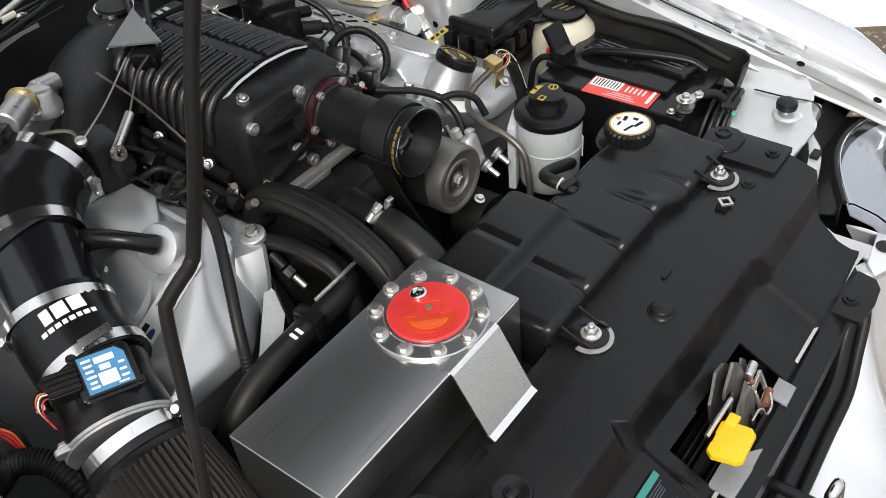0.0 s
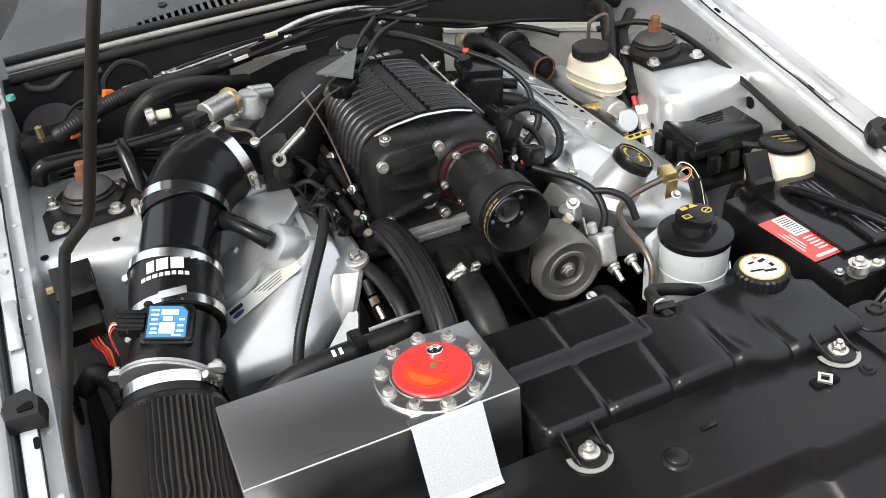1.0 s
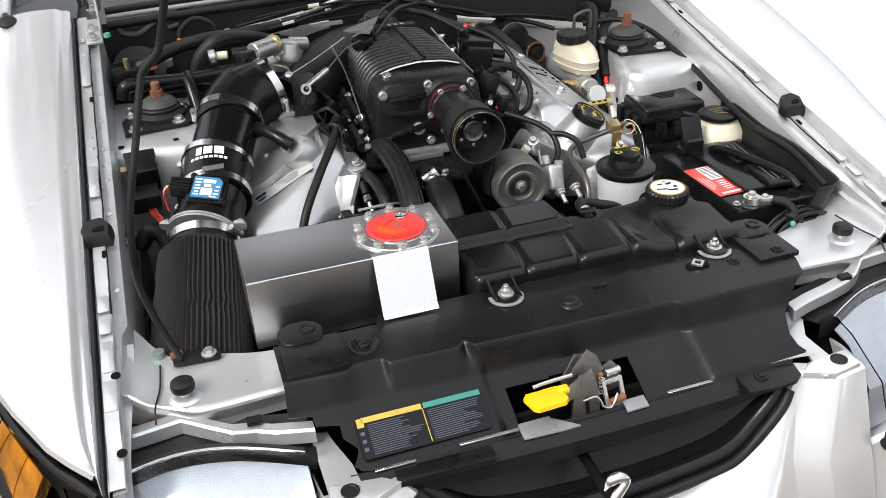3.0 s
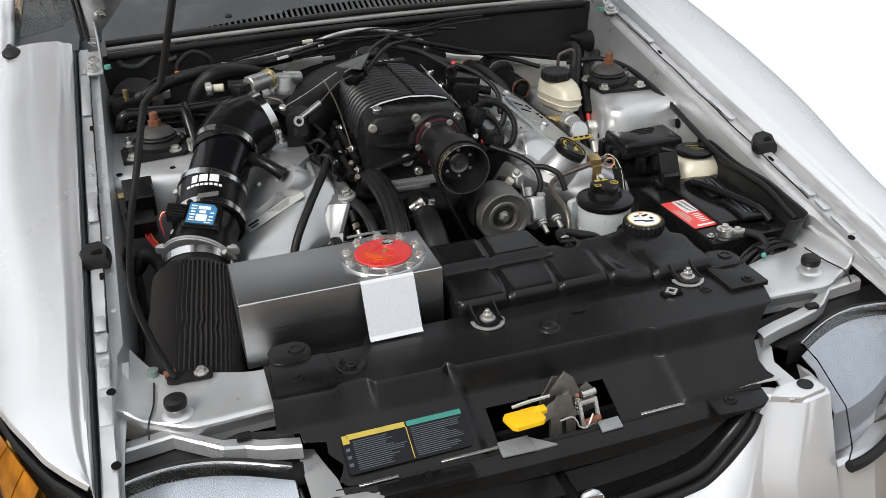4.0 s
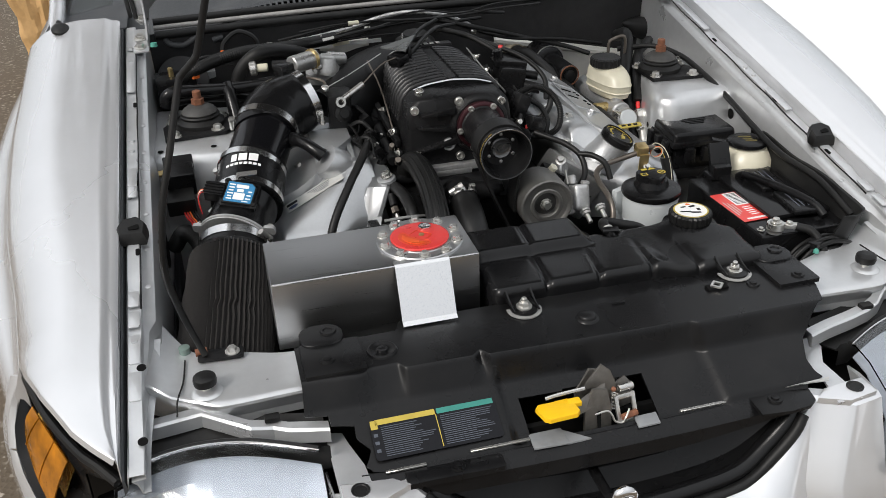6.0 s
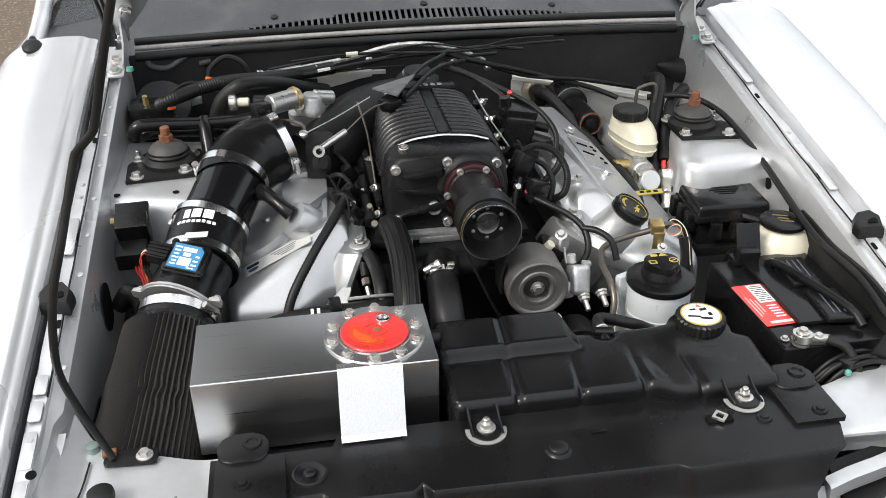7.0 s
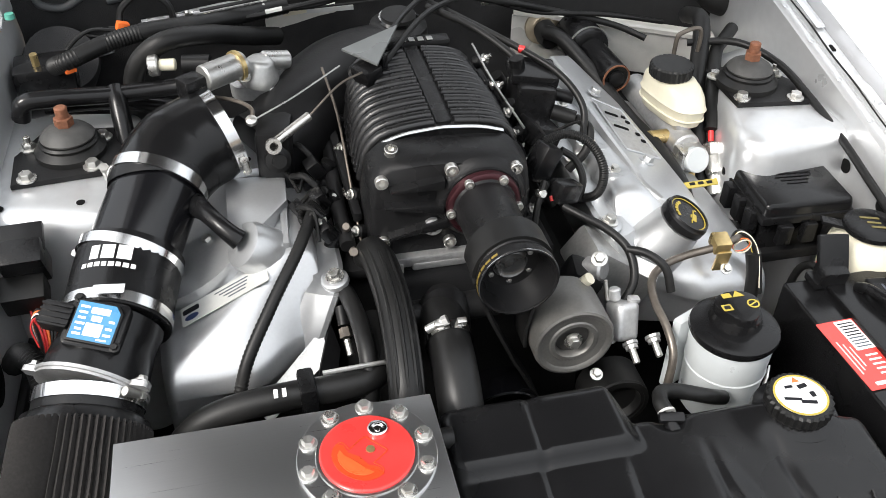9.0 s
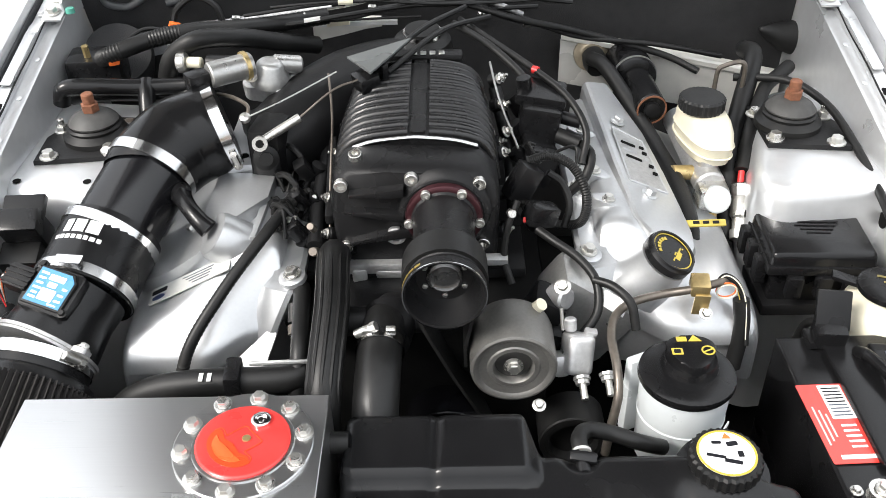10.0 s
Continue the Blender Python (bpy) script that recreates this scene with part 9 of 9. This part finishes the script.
def left_side():
    """Fuel rail, injector plugs and leads between valve cover and supercharger."""
    t = thing("fuel_rail", "black fuel rail with injector plugs beside the intake side", "fuel rail", (-0.165, 0.62, 0.83))
    part("rail", tube(B(), [(-0.155, 0.52, 0.868), (-0.158, 0.62, 0.885), (-0.150, 0.76, 0.91)], 0.011, 10, 4), CASTBLACK, t)
    part("side_strip", box(B(), (-0.142, 0.66, 0.905), (0.012, 0.22, 0.016), (8, 0, 3), 0.003), CASTBLACK, t, "black cast rail strip")
    part("long_rod", tube(B(), [(-0.150, 0.78, 1.0), (-0.140, 0.70, 0.965), (-0.138, 0.60, 0.91), (-0.136, 0.53, 0.86)], 0.0020, 8, 4), PIPE, t, "thin dull rod")
    for k in range(4):
        y = 0.545 + 0.06 * k
        part("injector", cyl(B(), (-0.160, y, 0.88 + 0.015 * k), (-0.180, y, 0.845 + 0.015 * k), 0.011, n=14), PLASTIC, t, "black injector body")
        part("plug", box(B(), (-0.182, y - 0.008, 0.885 + 0.012 * k), (0.020, 0.022, 0.03), (10, -30, 10), 0.004), PLASTIC, t, "black injector plug")
        part("lead", tube(B(), [(-0.185, y, 0.90 + 0.012 * k), (-0.20, y + 0.01, 0.912 + 0.012 * k), (-0.215, y + 0.03, 0.90 + 0.012 * k), (-0.205, y + 0.05, 0.885 + 0.012 * k)], 0.0045, 8), RUBBER, t)
    part("fitting", cyl(B(), (-0.150, 0.505, 0.870), (-0.152, 0.485, 0.885), 0.0065, n=8, bev=0.001), PIPE, t, "dull metal fitting")
    part("fitting", cyl(B(), (-0.155, 0.53, 0.89), (-0.157, 0.515, 0.905), 0.0055, n=8, bev=0.001), PIPE, t, "dull metal fitting")
    part("bright_plug", box(B(), (-0.185, 0.545, 0.885), (0.012, 0.012, 0.035), (20, 0, 0), 0.002), STEEL, t)
    part("loop", tube(B(), [(-0.205, 0.55, 0.875), (-0.212, 0.56, 0.90), (-0.195, 0.565, 0.912), (-0.182, 0.55, 0.90)], 0.005, 8, ridges=0.001), RUBBER, t)
    b = thing("sensor_stud", "bright sensor stud on the engine front", "sensor", (-0.176, 0.42, 0.78))
    part("hex", cyl(B(), (-0.177, 0.422, 0.813), (-0.176, 0.412, 0.806), 0.008, n=6), PIPE, b)
    part("stud", cyl(B(), (-0.176, 0.410, 0.805), (-0.174, 0.392, 0.792), 0.0045, n=12, bev=0.001), STEEL, b)
    part("seat", cyl(B(), (-0.178, 0.445, 0.83), (-0.177, 0.425, 0.815), 0.008, n=12), CASTBLACK, b)
    br = thing("engine_bracket", "dark stamped bracket below the silver valve cover", "bracket", (-0.24, 0.40, 0.72))
    part("sheet", rings(B(), [[(-0.205, 0.44, 0.80), (-0.30, 0.375, 0.74)], [(-0.20, 0.41, 0.775), (-0.285, 0.355, 0.73)]], closed=False), GREYMETAL, br, thick=0.003)
    part("corner", rings(B(), [[(-0.195, 0.44, 0.81), (-0.22, 0.39, 0.76)], [(-0.185, 0.43, 0.77), (-0.20, 0.38, 0.74)]], closed=False), CASTBLACK, br, thick=0.003)


left_side()


def small_wiring(name, label, corner, size, seed):
    """Short leads, plugs and bright clips crowded beside the supercharger."""
    rnd = random.Random(seed)
    t = thing(name, label, "wiring", corner)
    spot = lambda: Vector(corner) + Vector((rnd.uniform(0, size[0]), rnd.uniform(0, size[1]), rnd.uniform(0, size[2])))
    for k in range(9):
        a = spot()
        b = a + Vector((rnd.uniform(-0.03, 0.03), rnd.uniform(-0.06, 0.06), rnd.uniform(-0.03, 0.0)))
        mid = (a + b) / 2 + Vector((rnd.uniform(-0.015, 0.015), rnd.uniform(-0.015, 0.015), rnd.uniform(0.01, 0.03)))
        part("lead", tube(B(), [a, mid, b], rnd.choice((0.0022, 0.003, 0.0045)), 8, 6, ridges=rnd.choice((0, 0.0007))), RUBBER, t)
    for k in range(5):
        a = spot()
        p = part("plug", box(B(), a, (0.018, 0.026, 0.016), (rnd.uniform(-20, 20), rnd.uniform(-30, 30), rnd.uniform(0, 90)), 0.003), PLASTIC, t, "small black wiring plug")
        part("latch", box(B(), a + Vector((0, 0, 0.009)), (0.008, 0.014, 0.003), (0, 0, rnd.uniform(0, 90)), 0.0008, 1), SATIN, p)
    for k in range(5):
        a = spot()
        part("clip", cyl(B(), a, a + Vector((rnd.uniform(-0.006, 0.006), -0.008, 0.004)), 0.0034, n=8), STEEL, t, "small bright clip")


small_wiring("injector_wiring", "crowded black plugs and leads beside the silver valve cover", (-0.215, 0.52, 0.875), (0.055, 0.22, 0.02), 21)
small_wiring("coil_wiring", "crowded black plugs and leads beside the fuel rail", (0.13, 0.60, 0.89), (0.06, 0.24, 0.05), 34)
run("rail_cable", [(0.50, 0.90, 0.925), (0.575, 0.865, 0.935), (0.618, 0.80, 0.925), (0.634, 0.72, 0.905), (0.639, 0.62, 0.882), (0.636, 0.52, 0.860), (0.632, 0.43, 0.842), (0.632, 0.36, 0.832), (0.638, 0.25, 0.826), (0.636, 0.14, 0.80)], 0.0065, RUBBER, "thin black cable along the silver inner fender", "cable")
for y, z in ((0.60, 0.84), (0.50, 0.83)):
    tagged(part("apron_hole", lathe(B(), (mx(1, -0.6155), y, z), (-1, 0, 0), [(0, 0.012), (0.001, 0.012)], 18), DARK), "dark round hole in the silver inner fender", "hole")


def firewall_wiring():
    """Thin wires, tape and clips along the firewall behind the supercharger."""
    t = thing("firewall_wiring", "thin black wires with pale tape and bright clips along the firewall", "wiring", (-0.2, 1.05, 0.96))
    rnd = random.Random(12)
    for k in range(6):
        x, z, pts = -0.52 + 0.05 * k, 0.955 + 0.010 * k, []
        while x < 0.10 + 0.06 * k:
            pts.append((x, 1.055 - 0.01 * k + rnd.uniform(-0.012, 0.008), z + 0.03 * step(-0.4, 0.0, x) + rnd.uniform(-0.010, 0.012)))
            x += rnd.uniform(0.07, 0.13)
        part("wire", tube(B(), pts, rnd.choice((0.0022, 0.003, 0.0042)), 8, 6), RUBBER, t)
        a, b = Vector(pts[1]), Vector(pts[2])
        part("tape", tube(B(), [a + (b - a) * 0.3, a + (b - a) * 0.55], 0.0052, 8, 2), (PALE, RUBBER, CREAM)[k % 3], t, "wrapped band of tape")
    for x, z in ((-0.34, 0.985), (-0.22, 0.99), (-0.10, 1.0), (0.09, 0.985), (0.17, 0.965)):
        c = part("clip", box(B(), (x, 1.045, z), (0.014, 0.008, 0.010), (20, rnd.uniform(-20, 20), rnd.uniform(-30, 30)), 0.002), STEEL, t, "small bright clip")
        part("clip_pin", cyl(B(), (x, 1.043, z + 0.004), (x + 0.003, 1.030, z + 0.008), 0.0022, n=8), STEEL, c)


firewall_wiring()


def case_fittings():
    """Studs, small brackets and unions down both flanks of the supercharger."""
    t = thing("case_fittings", "bright studs and small unions along the supercharger's flanks", "fittings", (-0.015, 0.66, 0.88))
    for side, rows in ((-1, ((0.545, 0.872), (0.585, 0.905), (0.632, 0.880), (0.690, 0.915), (0.745, 0.935), (0.795, 0.950))), (1, ((0.545, 0.875), (0.600, 0.900), (0.650, 0.935), (0.715, 0.915), (0.770, 0.950), (0.825, 0.965)))):
        for y, z in rows:
            x = -0.017 + side * 0.124
            d = Vector((side * 0.8, -0.45, 0.5))
            u = part("union", bolt_shape(B(), (x, y, z), d, 0.0052, stud=0.010), STEEL, t, "bright hexagonal stud")
            part("seat", lathe(B(), Vector((x, y, z)) - d * 0.012, d, [(0, 0.011), (0.010, 0.010), (0.012, 0.008)], 14), CRINKLE, u)
    for y, z in ((0.53, 0.848), (0.56, 0.862)):
        part("lug", box(B(), (-0.095, y - 0.03, z - 0.012), (0.020, 0.016, 0.020), (0, 0, 10), 0.004), ALLOY, t, "bare alloy lug")
    part("lug", box(B(), (-0.035, 0.503, 0.838), (0.075, 0.016, 0.014), (10, 0, 0), 0.003), ALLOY, t, "bare alloy edge below the front plate")
    part("lug", box(B(), (0.088, 0.498, 0.858), (0.034, 0.014, 0.012), (10, 0, 0), 0.003), ALLOY, t, "bare alloy edge below the front plate")


case_fittings()


def cable_bunch():
    t = thing("cable_bunch", "bunch of black cables by the battery's front corner", "cables", (0.55, 0.10, 0.74))
    rnd = random.Random(3)
    for k in range(6):
        o = Vector((rnd.uniform(-0.012, 0.012), rnd.uniform(-0.02, 0.02), rnd.uniform(-0.008, 0.012)))
        pts = [Vector((0.485, 0.11, 0.72)), Vector((0.52, 0.110, 0.760)), Vector((0.565, 0.112, 0.772)), Vector((0.60, 0.118, 0.762)), Vector((0.625, 0.14, 0.745)), Vector((0.635, 0.2, 0.73))]
        part("cable", tube(B(), [p + o for p in pts], 0.003 + 0.002 * rnd.random(), 8), RUBBER, t)
    part("plug", box(B(), (0.535, 0.10, 0.775), (0.026, 0.02, 0.016), (0, 0, 25), 0.003), PLASTIC, t)
    part("clip", lathe(B(), (0.525, 0.082, 0.770), (0, 0, 1), [(0, 0.005), (0.005, 0.005), (0.007, 0.003)], 12), GREENP, t, "green plastic clip")


cable_bunch()


def paper_bag():
    """A tall crumpled paper bag standing beside the car."""
    t = thing("paper_bag", "tall crumpled tan paper yard bag standing on the asphalt", "paper bag", (-1.40, 4.50, 0.0))
    loops = []
    for k, z in enumerate(spread(0.0, 0.95, 34)):
        g = 0.66 + 0.34 * min(1, z / 0.45)
        row = []
        for j in range(72):
            a = 2 * math.pi * j / 72
            c, s_ = math.cos(a), math.sin(a)
            q = (abs(c) ** 5 + abs(s_) ** 5) ** (-1 / 5)
            f = 1 + 0.16 * noise.noise(Vector((c * 1.6, s_ * 1.6, z * 4))) - 0.22 * abs(noise.noise(Vector((c * 2.2 + z * 3, s_ * 2.2, z * 3.5)))) - 0.10 * abs(noise.noise(Vector((c * 5 - z * 4, s_ * 5, z * 7 + 3))))
            row.append((-1.38 + 0.18 * c * q * g * f, 4.50 + 0.17 * s_ * q * g * f, z + 0.03 * noise.noise(Vector((c * 3, s_ * 3, z * 4 + 7))) * (1 if k else 0)))
        loops.append(row)
    part("bag_wall", rings(B(), loops, cap=False), PAPER, t, thick=0.003, degrees=16)
    part("folded_rim", tube(B(), [Vector(p) for p in loops[-1][::2]] + [Vector(loops[-1][0])], 0.012, 6, 2), PAPER, t, "folded paper rim")


paper_bag()


def washer_nozzle():
    for s in (-1, 1):
        x = mx(s, -0.80)
        t = thing("aerial_base", "small black rubber base on the rear of the silver fender", "aerial base", (x, 1.075, rail_z(1.07) + 0.02), "aerial bases")
        part("foot", lathe(B(), (x, 1.062, rail_z(1.06) + 0.028), (-0.05 * s, -0.2, 1), [(0, 0.026), (0.005, 0.026), (0.010, 0.020), (0.013, 0.010)], 20, squash=0.75), RUBBER, t)
        part("stalk", tube(B(), [(x + 0.002, 1.072, rail_z(1.07) + 0.032), (x + 0.004 * s, 1.090, rail_z(1.075) + 0.034), (x + 0.006 * s, 1.102, rail_z(1.075) + 0.032)], 0.007, 10), RUBBER, t)
        if s < 0:
            break


washer_nozzle()


def bare_tree(x, y, tall, seed):
    t = thing("bare_tree", "leafless winter tree with fine spreading twigs behind the car", "tree", (x, y, 0), "bare trees")
    rnd = random.Random(seed)
    wood = {"limb": B(), "twig": B()}

    def grow(p, d, length, r, level):
        pts = [p]
        for k in range(4):
            d = (d + Vector((rnd.uniform(-0.16, 0.16), rnd.uniform(-0.16, 0.16), rnd.uniform(-0.02, 0.12)))).normalized()
            pts.append(pts[-1] + d * length / 4)
        tube(wood["limb" if level < 3 else "twig"], pts, r * (0.7 if level == 0 else 0.5), 6 if level < 3 else 3, 1, [r, r * 0.55])
        if level == 5:
            return
        for k in range(4 if level else 7):
            at = pts[rnd.choice((2, 3, 4)) if level else rnd.choice((2, 3, 3, 4))]
            side = Vector((rnd.uniform(-1, 1), rnd.uniform(-1, 1), rnd.uniform(0.0, 0.9))).normalized()
            grow(at, (d * 0.55 + side).normalized(), length * rnd.uniform(0.55, 0.72), r * 0.5, level + 1)

    grow(Vector((x, y, 0)), Vector((0, 0, 1)), tall * 0.45, tall * 0.016, 0)
    part("limbs", wood["limb"], BARK, t, "grey-brown trunk and limbs")
    part("twigs", wood["twig"], BARK, t, "fine bare twigs")


BARK = surface("bark", (0.10, 0.085, 0.07), 0.85, 0, 6, 0.3, bump=0.5, bump_scale=40)
bare_tree(-3.2, 8.6, 13.0, 5)
bare_tree(-1.4, 9.8, 14.0, 11)
bare_tree(2.8, 12.5, 14.0, 8)
